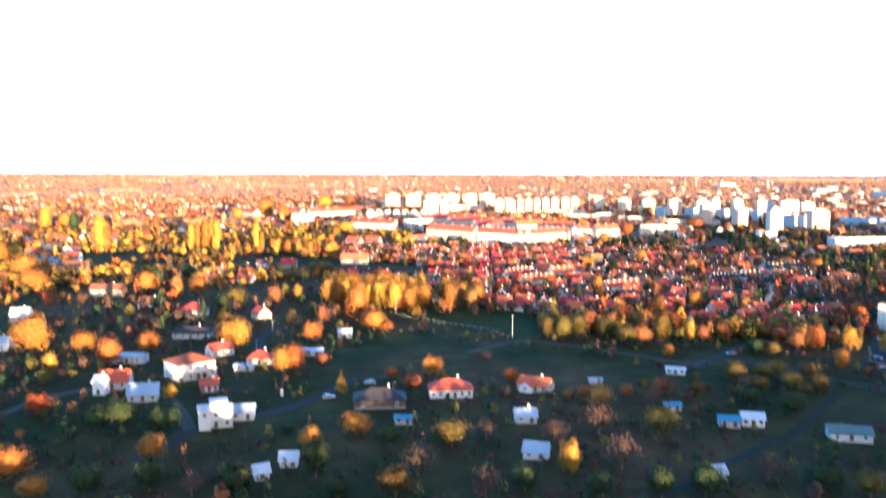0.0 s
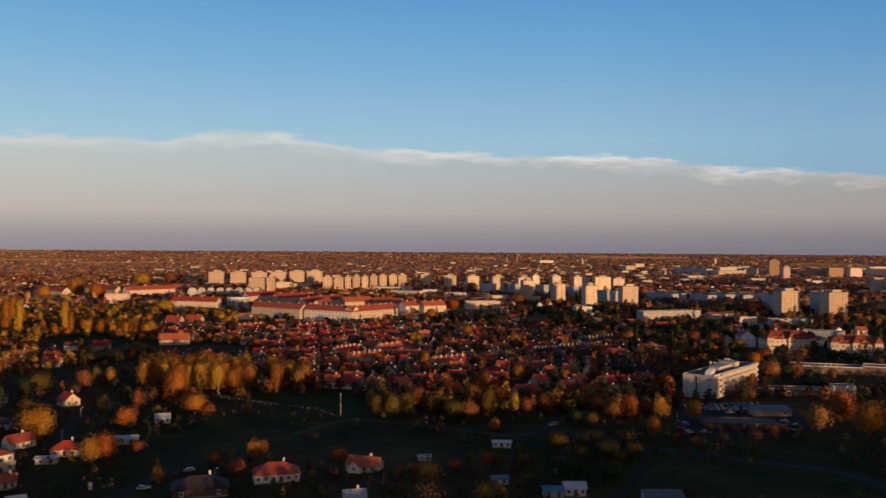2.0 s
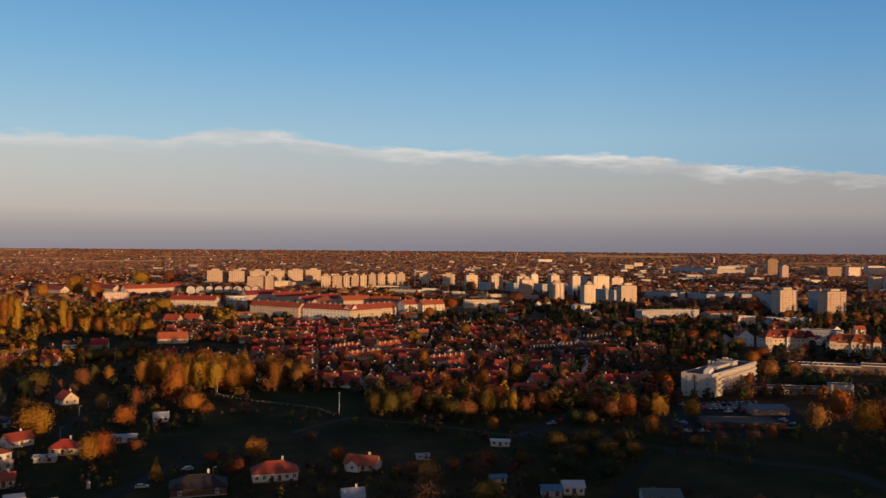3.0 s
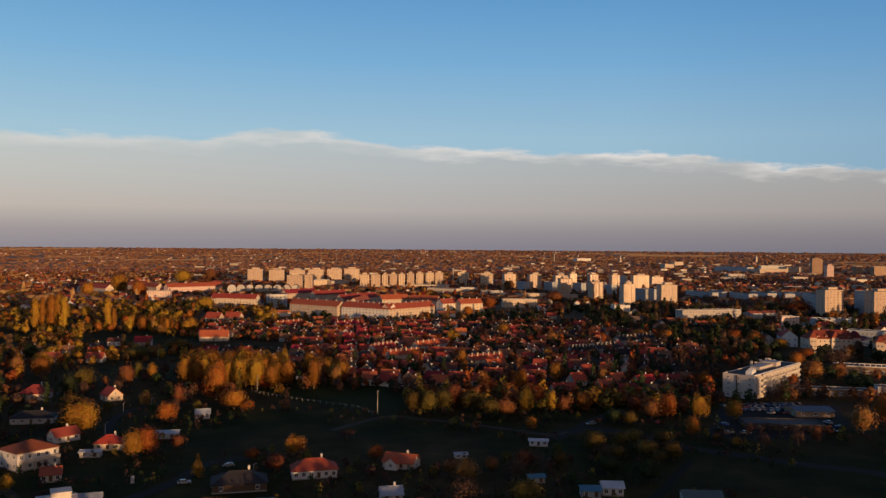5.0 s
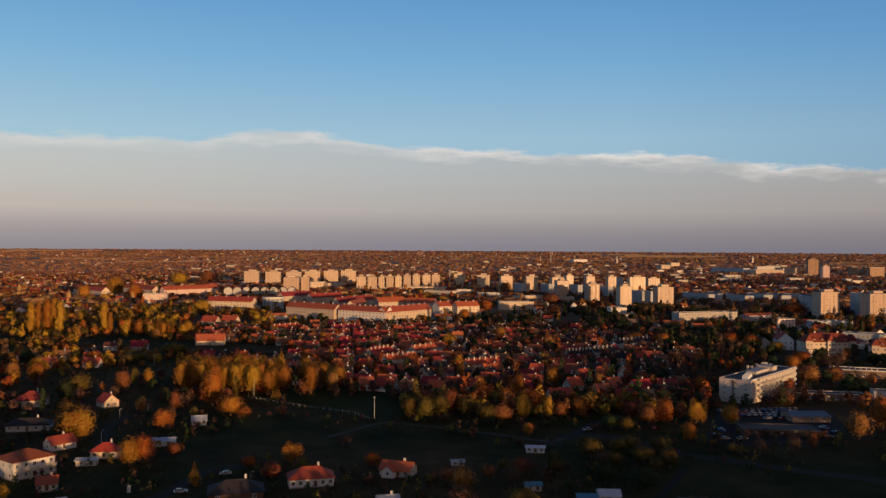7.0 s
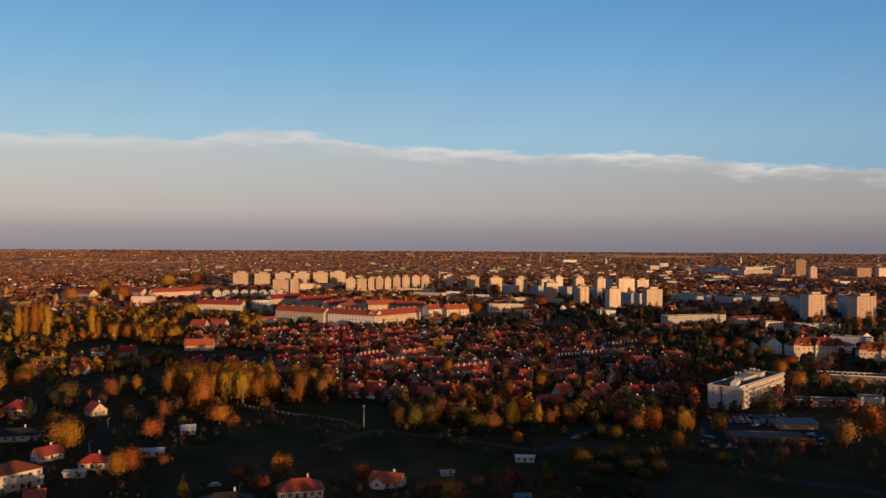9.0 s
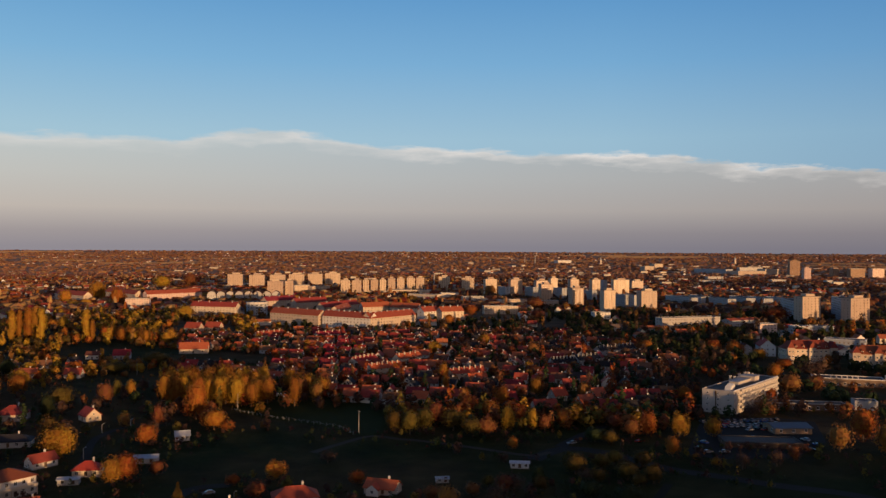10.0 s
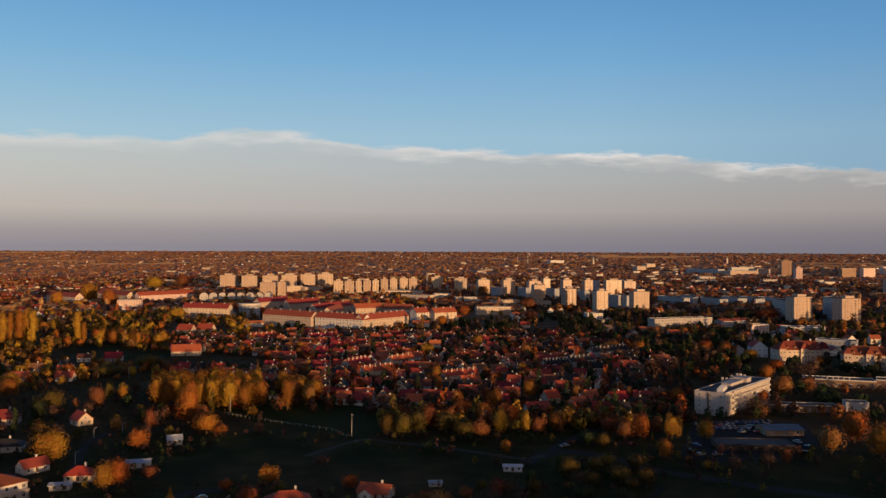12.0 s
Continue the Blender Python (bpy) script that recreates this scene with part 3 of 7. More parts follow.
# ---- trees ----
def canopy_quads(rng, h, w, sides, levels, loose):
    """A small far-off crown: an uneven dome of leaf faces with a few stray clumps."""
    rings = []
    for k in range(levels):
        t = k / (levels - 1)
        r = w * 0.5 * (0.72, 1.0, 0.62)[k if levels == 3 else 2 * k]
        a = np.arange(sides) * 2 * math.pi / sides + rng.uniform(-0.25, 0.25, sides)
        r = r * rng.uniform(0.75, 1.2, sides)
        rings.append(np.stack([r * np.cos(a), r * np.sin(a), h * (0.06 + 0.78 * t) * rng.uniform(0.85, 1.15, sides)], 1))
    q = []
    for lo, hi in zip(rings, rings[1:]):
        for k in range(sides):
            j = (k + 1) % sides
            q += [lo[k], lo[j], hi[j], hi[k]]
    top = np.array((0, 0, h)) + rng.normal(size=3) * 0.3
    for k in range(0, sides, 2):
        q += [rings[-1][k], rings[-1][(k + 1) % sides], rings[-1][(k + 2) % sides], top]
    for k in range(loose):
        e = rng.normal(size=3)
        e[2] = abs(e[2])
        e /= np.linalg.norm(e)
        c = e * np.array((w * 0.5, w * 0.5, h * 0.85)) + np.array((0, 0, h * 0.15))
        u, v = np.cross(e, (0.3, 0.1, 1.0)), np.cross(e, (1.0, 0.2, 0.1))
        q += [c - u * w * 0.1, c - v * w * 0.12, c + u * w * 0.11, c + v * w * 0.1]
    return np.array(q)


def crown_quads(rng, h, w, shape, count, size, base, loose=0.5, solid=False):
    """Loose leaf clumps on the twigs of an uneven crown; returns corners (4 a clump) and limb ends."""
    lobes = []
    n = 16 if shape == "round" else 14
    for k in range(n):
        t = (k + 0.5) / n
        if shape == "poplar":
            z = base + (h - base) * t
            r = w * 0.5 * (0.35 + 0.75 * math.sin(math.pi * min(1, 0.15 + t * 0.85)) ** 0.8) * 0.55
            a = rng.uniform(0, 6.28)
            lobes.append((r * 0.7 * math.cos(a), r * 0.7 * math.sin(a), z, w * 0.3, (h - base) / n * 1.7))
        elif shape == "cone":
            z = base + (h - base) * t * 0.95
            r = w * 0.5 * (1 - t) * 0.6
            a = k * 2.4
            lobes.append((r * math.cos(a), r * math.sin(a), z, w * 0.34 * (1.05 - t), (h - base) / n * 1.6))
        else:
            ph = math.acos(1 - 1.75 * t)
            a = k * 2.4 + rng.uniform(-0.5, 0.5)
            q = rng.uniform(0.42, 0.62)
            lobes.append((w * 0.5 * q * math.sin(ph) * math.cos(a), w * 0.5 * q * math.sin(ph) * math.sin(a), base + (h - base) * (0.43 + 0.55 * q * math.cos(ph) * 1.2), w * rng.uniform(0.14, 0.21), (h - base) * rng.uniform(0.14, 0.21)))
    L = np.array(lobes)
    core = []
    if solid:
        zc, rz = (base + h) / 2 + (0 if shape != "cone" else -0.12 * h), (h - base) / 2
        fat = (0.55, 0.9, 1.0, 0.85, 0.5)
        at = lambda i, j: (0.30 * w * fat[j] * math.cos(i * math.pi / 4), 0.30 * w * fat[j] * math.sin(i * math.pi / 4), zc + rz * (0.62 - 0.31 * j))
        core = [at(*q) for i in range(8) for j in range(4) for q in ((i, j), (i, j + 1), (i + 1, j + 1), (i + 1, j))]
    if shape == "round":
        # a soft outer skin of single twigs round the lobes
        m = count // 3
        e = rng.normal(size=(m, 3))
        e /= np.linalg.norm(e, axis=1)[:, None]
        skin = 0.40 + 0.09 * np.sin(e[:, :1] * 5 + e[:, 1:2] * 4) + rng.uniform(-0.05, 0.05, (m, 1))
        shell = np.concatenate([e[:, :2] * w * skin, base + (h - base) * (0.47 + 1.08 * e[:, 2:] * skin)], 1)
    pick = rng.integers(0, n, count)
    d = rng.normal(size=(count, 3))
    d /= np.linalg.norm(d, axis=1)[:, None]
    rad = rng.uniform(0.55, 1.08, count) ** 0.6
    c = L[pick, :3] + d * np.stack([L[pick, 3] * rad, L[pick, 3] * rad, L[pick, 4] * rad], 1)
    if shape == "round":
        c[:m], d[:m] = shell, e
    c[:, 2] = np.maximum(c[:, 2], 0.25)
    mid = (c - np.array((0, 0, (base + h) * 0.46))) / np.array((w, w, h * (0.9 if shape == "round" else 2.5)))
    out = d * 0.45 + mid / np.linalg.norm(mid, axis=1)[:, None] + rng.normal(size=(count, 3)) * loose
    out /= np.linalg.norm(out, axis=1)[:, None]
    u = np.cross(out, rng.normal(size=(count, 3)))
    u /= np.linalg.norm(u, axis=1)[:, None]
    v = np.cross(out, u)
    s = size * rng.uniform(0.6, 1.35, count)[:, None]
    k = rng.uniform(0.6, 1.0, (count, 1))
    q = np.stack([c - u * s - v * s * 0.3, c - v * s * k + u * s * 0.25, c + u * s * 0.9 + v * s * 0.25, c + v * s * k - u * s * 0.2], 1)
    q = q.reshape(-1, 3)
    return (np.concatenate([np.array(core), q]) if core else q), lobes


def trunk_build(rng, h, w, shape, base, lobes):
    b = Build()
    r = 0.02 * h + 0.06
    lean = rng.uniform(-0.03, 0.03, 2) * h
    top = (lean[0], lean[1], h * (0.9 if shape != "round" else 0.62))
    midp = (lean[0] * 0.4, lean[1] * 0.4, h * 0.3)
    b.tube((0, 0, -0.2), midp, r * 1.25, r * 0.85, 7).tube(midp, top, r * 0.85, r * 0.25, 6)
    for k, q in enumerate(lobes[::2]):
        z = base * 0.8 + (q[2] - base * 0.8) * 0.45
        f = z / top[2]
        b.tube((top[0] * f, top[1] * f, min(z, top[2])), (q[0], q[1], q[2]), r * 0.4, r * 0.1, 5)
    return b


TREES = {}
_rng = np.random.default_rng(7)
for _kind, _shape, _mat, _variants, _h, _w, _base, _count, _size in (
        ("gold", "round", LEAF_GOLD, 3, 11, 9.5, 0.5, 1850, 0.27), ("orange", "round", LEAF_ORANGE, 3, 9, 8, 0.4, 1600, 0.245),
        ("brown", "round", LEAF_BROWN, 3, 9, 8, 0.4, 900, 0.27), ("olive", "round", LEAF_OLIVE, 2, 11, 9, 0.7, 1700, 0.27),
        ("dark", "round", LEAF_DARK, 2, 9, 8, 0.6, 1300, 0.27), ("bare", "round", LEAF_BARE, 2, 9, 8, 0.4, 800, 0.22), ("poplar", "poplar", LEAF_GOLD, 2, 22, 6, 1.0, 1900, 0.46),
        ("cone", "cone", LEAF_GOLD, 1, 9, 5, 0.8, 800, 0.30), ("fir", "cone", LEAF_DARK, 1, 11, 5, 0.8, 900, 0.32)):
    for _k in range(_variants):
        q, lobes = crown_quads(_rng, _h, _w, _shape, _count, _size, _base, 0.29, _kind != 'bare')
        TREES.setdefault(_kind, []).append((_h, _w, mesh_of("trunk", trunk_build(_rng, _h, _w, _shape, _base, lobes), BARK), quads_mesh("crown", q, _mat)))
TREE_LABEL = {"gold": "golden yellow broadleaf tree in autumn leaf", "orange": "rusty orange broadleaf tree in autumn leaf", "brown": "brown half-bare broadleaf tree",
              "olive": "olive green broadleaf tree turning yellow", "dark": "dark green leafy tree toned for shade", "bare": "dark brown tree with bare twigs", "poplar": "tall columnar golden poplar",
              "cone": "small yellow cone-shaped tree", "fir": "dark green conifer"}
TREE_STEP = [0]


def tree(x, y, h, w, kind, r=None):
    """One tree as a thing: trunk with limbs, and a crown of leaf clumps."""
    TREE_STEP[0] += 1
    k = TREE_STEP[0]
    h0, w0, trunk, crown = TREES[kind][k % len(TREES[kind])]
    o = thing("tree", x, y, (k * 137) % 360, TREE_LABEL[kind], "tree", "autumn trees")
    o.scale = (w / w0, w / w0, h / h0)
    part("trunk", trunk, None, o)
    part("crown", crown, None, o)
    take(x, y, (9.0 if kind == "poplar" else w * 0.35) if r is None else r)
    return o
# ---- panel towers ----
tower(-327.6, 1787.3, 3.0, 31.8, 14.0, 28.0, "tall cream concrete panel tower with rows of windows")
tower(-278.6, 1752.9, 3.0, 30.2, 14.0, 28.0, "tall cream concrete panel tower with rows of windows")
tower(-238.0, 1760.9, 3.0, 30.5, 14.0, 28.0, "tall cream concrete panel tower with rows of windows")
tower(-203.7, 1797.3, 3.0, 31.2, 14.0, 28.0, "tall cream concrete panel tower with rows of windows")
tower(-168.7, 1835.2, 3.0, 30.5, 14.0, 28.0, "tall cream concrete panel tower with rows of windows")
tower(-134.2, 1874.3, 3.0, 32.7, 14.0, 28.0, "tall cream concrete panel tower with rows of windows")
tower(-84.4, 1484.5, 3.0, 15.6, 13.0, 28.0, "tall cream concrete panel tower with rows of windows")
tower(-65.3, 1487.5, 3.0, 15.9, 13.0, 28.0, "tall cream concrete panel tower with rows of windows")
tower(-49.5, 1490.0, 3.0, 10.2, 13.0, 28.0, "tall cream concrete panel tower with rows of windows")
tower(-35.4, 1512.9, 3.0, 13.0, 13.0, 28.0, "tall cream concrete panel tower with rows of windows")
tower(-20.5, 1515.3, 3.0, 10.9, 13.0, 28.0, "tall cream concrete panel tower with rows of windows")
tower(-5.2, 1572.4, 3.0, 13.2, 13.0, 28.0, "tall cream concrete panel tower with rows of windows")
tower(11.6, 1575.2, 3.0, 13.3, 13.0, 28.0, "tall cream concrete panel tower with rows of windows")
tower(30.8, 1613.2, 3.0, 14.5, 13.0, 28.0, "tall cream concrete panel tower with rows of windows")
tower(48.7, 1616.3, 3.0, 14.9, 13.0, 28.0, "tall cream concrete panel tower with rows of windows")
tower(-170.9, 1402.6, 3.0, 12.7, 16.0, 30.0, "tall cream concrete panel tower with rows of windows")
tower(-190.3, 1380.9, 3.0, 24.1, 16.0, 30.0, "tall cream concrete panel tower with rows of windows")
tower(100.4, 1708.3, -5.0, 22.1, 14.0, 27.0, "tall cream concrete panel tower with rows of windows")
tower(142.1, 1641.5, -12.0, 22.0, 16.0, 27.0, "tall cream concrete panel tower with rows of windows")
tower(166.3, 1475.1, 8.0, 20.3, 15.0, 31.0, "tall cream concrete panel tower with rows of windows")
tower(208.5, 1461.4, 8.0, 20.8, 15.0, 31.0, "tall cream concrete panel tower with rows of windows")
tower(245.4, 1417.8, 8.0, 20.6, 15.0, 31.0, "tall cream concrete panel tower with rows of windows")
tower(292.3, 1559.3, 8.0, 13.4, 14.0, 30.0, "tall cream concrete panel tower with rows of windows")
tower(231.5, 1296.5, 8.0, 18.0, 15.0, 30.0, "tall cream concrete panel tower with rows of windows")
tower(313.0, 1478.1, 8.0, 15.6, 15.0, 31.0, "tall cream concrete panel tower with rows of windows")
tower(252.0, 1171.5, 8.0, 16.7, 15.0, 30.0, "tall cream concrete panel tower with rows of windows")
tower(354.8, 1494.4, 8.0, 15.2, 15.0, 30.0, "tall cream concrete panel tower with rows of windows")
tower(404.9, 1511.0, 5.0, 29.1, 14.0, 29.0, "tall cream concrete panel tower with rows of windows")
tower(276.0, 1090.8, 8.0, 15.4, 15.0, 31.0, "tall cream concrete panel tower with rows of windows")
tower(488.6, 1698.8, 5.0, 24.4, 14.0, 20.0, "tall cream concrete panel tower with rows of windows")
tower(329.2, 1096.5, 8.0, 21.7, 15.0, 30.0, "tall cream concrete panel tower with rows of windows")
tower(467.3, 941.4, 12.0, 23.9, 15.0, 32.0, "tall cream concrete panel tower with rows of windows")
tower(507.1, 911.9, 12.0, 24.7, 15.0, 32.0, "tall cream concrete panel tower with rows of windows")
tower(1206.5, 2516.2, -10.0, 29.0, 26.0, 46.0, "tall reddish brown high-rise far off over the town", storeys=15, wall=WALL_BROWN)
tower(1120.4, 2263.3, -10.0, 17.1, 26.0, 34.0, "pink concrete panel tower far off", wall=WALL_PINK)
# ---- long apartment blocks ----
block(-74.9, 897.6, -24.1, 861.8, 13.0, 13.0, 4, WALL_WHITE, ROOF_BLOCK, "long cream apartment block with a red tiled roof", style='gable', rise=5.2, pitch=4.2, chimneys=9)
block(-23.4, 861.9, 23.2, 914.5, 13.0, 13.0, 4, WALL_CREAM, ROOF_BLOCK, "long cream apartment block with a red tiled roof", style='gable', rise=5.2, pitch=4.2, chimneys=8)
block(-135.5, 942.2, -79.3, 897.4, 13.0, 13.0, 4, WALL_CREAM, ROOF_BLOCK, "long cream apartment block with a red tiled roof", style='gable', rise=5.2, pitch=4.2, chimneys=5)
block(33.5, 959.4, 51.8, 973.6, 12.0, 12.5, 4, WALL_WHITE, ROOF_BLOCK, "long cream apartment block with a red tiled roof", style='gable', rise=5.0, pitch=4.2, chimneys=2)
block(53.7, 960.6, 79.8, 975.2, 12.0, 12.5, 4, WALL_CREAM, ROOF_BLOCK, "long cream apartment block with a red tiled roof", style='gable', rise=5.0, pitch=4.2, chimneys=3)
block(-167.6, 1138.3, -133.7, 1179.3, 12.0, 13.0, 4, WALL_CREAM, ROOF_BLOCK, "long cream apartment block with a red tiled roof", style='gable', rise=5.2, pitch=4.2, chimneys=3)
block(-125.4, 1105.7, -88.3, 1144.5, 12.0, 13.0, 4, WALL_CREAM, ROOF_BLOCK, "long cream apartment block with a red tiled roof", style='gable', rise=5.2, pitch=4.2, chimneys=3)
block(-83.3, 1020.5, -44.2, 1081.9, 12.0, 13.0, 4, WALL_CREAM, ROOF_BLOCK, "long cream apartment block with a red tiled roof", style='gable', rise=5.2, pitch=4.2, chimneys=3)
block(-37.4, 1031.5, -4.6, 1048.9, 12.0, 12.5, 4, WALL_CREAM, ROOF_BLOCK, "long cream apartment block with a red tiled roof", style='gable', rise=5.2, pitch=4.2)
block(-61.9, 974.3, -51.8, 1038.5, 12.0, 12.0, 4, WALL_CREAM, ROOF_BLOCK, "long cream apartment block with a red tiled roof", style='gable', rise=5.2, pitch=4.2)
block(-4.6, 1041.6, 28.3, 1025.1, 12.0, 12.0, 4, WALL_CREAM, ROOF_BLOCK, "long cream apartment block with a red tiled roof", style='gable', rise=5.2, pitch=4.2)
block(-248.1, 1056.0, -190.5, 1036.9, 13.0, 12.0, 4, WALL_CREAM, ROOF_BLOCK, "long cream apartment block with a red tiled roof", style='gable', rise=5.2, pitch=4.2, chimneys=4)
block(-358.6, 1161.7, -328.2, 1164.3, 12.0, 14.0, 5, WALL_PINK, FLAT_PALE, "flat-roofed block with white balcony bands", balconies=True)
block(-372.0, 1309.2, -306.2, 1379.5, 12.0, 12.0, 4, WALL_PINK, ROOF_BLOCK, "long cream apartment block with a red tiled roof", style='gable', rise=5.2, pitch=4.2)
block(-524.8, 1352.6, -457.6, 1285.8, 13.0, 11.0, 3, WALL_CREAM, ROOF_BLOCK, "long cream apartment block with a red tiled roof", style='gable', rise=5.6, pitch=4.2)
block(-465.8, 1405.3, -395.6, 1327.4, 13.0, 11.0, 3, WALL_CREAM, ROOF_BLOCK, "long cream apartment block with a red tiled roof", style='gable', rise=5.6, pitch=4.2)
block(-398.2, 1119.3, -380.9, 1112.4, 9.0, 6.0, 2, WALL_CREAM, ROOF_RED, "small lit house block with a red roof", style='gable', rise=2.5)
block(114.5, 1081.2, 158.5, 1084.1, 14.0, 10.0, 3, WALL_CREAM, FLAT_PALE, "long low flat-roofed concrete building")
block(155.0, 1225.0, 195.4, 1248.4, 12.0, 9.0, 3, WALL_PANEL, FLAT_PALE, "long low flat-roofed concrete building")
block(211.7, 1214.5, 236.2, 1216.4, 12.0, 9.0, 3, WALL_CREAM, FLAT_PALE, "long low flat-roofed concrete building")
block(23.0, 1395.4, 66.0, 1361.4, 18.0, 9.0, 2, WALL_CREAM, FLAT_PALE, "long low flat-roofed concrete building")
block(77.1, 1393.1, 106.1, 1395.8, 16.0, 10.0, 3, WALL_WHITE, FLAT_PALE, "long low flat-roofed concrete building")
block(105.7, 1311.5, 139.1, 1314.4, 14.0, 9.0, 3, WALL_GREY, FLAT_PALE, "long low flat-roofed concrete building")
block(222.7, 937.6, 240.9, 938.6, 14.0, 13.0, 4, WALL_WHITE, FLAT_PALE, "white flat-roofed block, end wall in shade")
block(-61.0, 1490.7, -13.5, 1495.6, 18.0, 8.0, 2, WALL_CREAM, FLAT_PALE, "long low flat-roofed concrete building")
block(-12.0, 1519.0, 61.9, 1503.9, 20.0, 9.0, 2, WALL_PANEL, FLAT_PALE, "long low flat-roofed concrete building")
block(-181.0, 1563.6, -154.8, 1584.8, 14.0, 14.0, 5, WALL_PANEL, FLAT_PALE, "long low flat-roofed concrete building")
block(-150.0, 1572.7, -120.2, 1602.8, 14.0, 12.0, 4, WALL_PANEL, FLAT_PALE, "long low flat-roofed concrete building")
# grey wall dims this block in place of the shade on its front
block(274.8, 860.6, 342.8, 879.9, 13.0, 13.0, 4, WALL_GREY, FLAT_PALE, "long four-storey apartment block with a flat roof, greyed for shade", single=False, pitch=3.4)
block(354.5, 882.2, 394.5, 900.0, 12.0, 9.0, 3, WALL_BLUE_SHADE, ROOF_RED, "block with a low red roof, shade painted blue-grey", style='gable', rise=1.6)
block(368.5, 840.8, 386.7, 841.5, 12.0, 9.0, 3, WALL_PINK, FLAT_PALE, "long low flat-roofed concrete building")
# blue-grey walls down to the low hall stand in for shaded sides
block(427.3, 1324.3, 440.8, 1252.6, 14.0, 11.0, 4, WALL_BLUE_SHADE, FLAT_PALE, "concrete block with a pale roof, shade painted blue-grey")
block(474.8, 1346.6, 465.1, 1270.7, 14.0, 11.0, 4, WALL_BLUE_SHADE, FLAT_PALE, "concrete block with a pale roof, shade painted blue-grey")
block(473.5, 1288.0, 486.6, 1220.1, 14.0, 11.0, 4, WALL_BLUE_SHADE, FLAT_PALE, "concrete block with a pale roof, shade painted blue-grey")
block(526.7, 1315.4, 523.7, 1243.5, 14.0, 11.0, 4, WALL_BLUE_SHADE, FLAT_PALE, "concrete block with a pale roof, shade painted blue-grey")
block(551.8, 1305.9, 546.9, 1235.0, 14.0, 11.0, 4, WALL_BLUE_SHADE, FLAT_PALE, "concrete block with a pale roof, shade painted blue-grey")
block(576.6, 1296.7, 573.0, 1226.8, 14.0, 11.0, 4, WALL_BLUE_SHADE, FLAT_PALE, "concrete block with a pale roof, shade painted blue-grey")
block(492.9, 1064.5, 472.4, 967.4, 14.0, 22.0, 7, WALL_BLUE_SHADE, FLAT_PALE, "tall block beside a tower, its shade painted blue-grey")
block(547.1, 1039.8, 521.3, 952.1, 14.0, 26.0, 9, WALL_BLUE_SHADE, FLAT_PALE, "tall block beside a tower, its shade painted blue-grey")
block(391.1, 814.3, 430.0, 811.4, 14.0, 9.0, 3, WALL_BLUE_SHADE, METAL_WHITE, "low school building with a pale roof, shade painted blue-grey")
block(368.6, 712.8, 394.4, 694.0, 14.0, 8.0, 2, WALL_BLUE_SHADE, METAL_WHITE, "low long hall with a white roof edge")
block(765.6, 2099.3, 822.2, 2080.6, 20.0, 6.0, 2, WALL_GREY, FLAT_PALE, "long low flat-roofed concrete building")
block(1051.9, 2556.0, 1144.6, 2575.3, 40.0, 12.0, 3, WALL_CREAM, FLAT_PALE, "pale hall lit by the low sun far off")
block(1146.5, 2579.7, 1201.0, 2592.3, 40.0, 17.0, 4, WALL_CREAM, FLAT_PALE, "pale hall lit by the low sun far off")
block(676.2, 3500.3, 738.2, 3525.6, 30.0, 12.0, 3, WALL_WHITE, METAL_WHITE, "long white hall far off")
block(979.7, 2740.1, 1039.0, 2622.1, 30.0, 14.0, 3, WALL_BLUE_SHADE, FLAT_PALE, "long low flat-roofed concrete building")
block(851.0, 2858.0, 884.5, 2867.2, 30.0, 16.0, 5, WALL_CREAM, FLAT_PALE, "long low flat-roofed concrete building")
block(947.6, 3062.8, 982.6, 3073.9, 30.0, 16.0, 5, WALL_CREAM, FLAT_PALE, "long low flat-roofed concrete building")
block(1307.4, 2376.1, 1355.4, 2387.0, 16.0, 26.0, 10, WALL_BROWN, FLAT_PALE, "long reddish panel block far off")
block(1370.0, 2372.9, 1410.4, 2382.1, 16.0, 26.0, 10, WALL_PINK, FLAT_PALE, "long reddish panel block far off")
block(1484.0, 2463.5, 1544.4, 2478.5, 16.0, 26.0, 10, WALL_PINK, FLAT_PALE, "long reddish panel block far off")
block(1491.8, 2365.9, 1545.6, 2378.2, 16.0, 26.0, 10, WALL_PINK, FLAT_PALE, "long reddish panel block far off")
block(1555.3, 2360.7, 1601.2, 2371.2, 16.0, 26.0, 10, WALL_PINK, FLAT_PALE, "long reddish panel block far off")
block(1281.8, 2426.2, 1302.1, 2431.0, 16.0, 26.0, 10, WALL_BROWN, FLAT_PALE, "long reddish panel block far off")
block(931.8, 1531.5, 950.2, 1533.7, 14.0, 28.0, 10, WALL_PANEL, FLAT_PALE, "cream panel block lit by the low sun")
# shade held in the blue-grey wall colour
block(994.7, 1601.8, 946.4, 1471.1, 14.0, 27.0, 10, WALL_BLUE_SHADE, FLAT_PALE, "panel block with its shade painted blue-grey")
block(1038.9, 1611.2, 1087.6, 1617.5, 14.0, 28.0, 10, WALL_PANEL, FLAT_PALE, "cream panel block lit by the low sun")
block(886.5, 1434.2, 936.1, 1376.5, 30.0, 9.0, 2, WALL_GREY, METAL_WHITE, "long low hall with a pale flat roof")
block(1155.0, 2795.8, 1242.0, 2816.5, 16.0, 12.8, 3, WALL_GREY, FLAT_PALE, "long low flat-roofed concrete building")
block(841.0, 2247.5, 886.4, 2253.7, 16.0, 9.6, 3, WALL_GREY, FLAT_PALE, "long low flat-roofed concrete building")
block(942.3, 2082.3, 980.3, 2086.6, 16.0, 8.0, 3, WALL_GREY, FLAT_PALE, "long low flat-roofed concrete building")
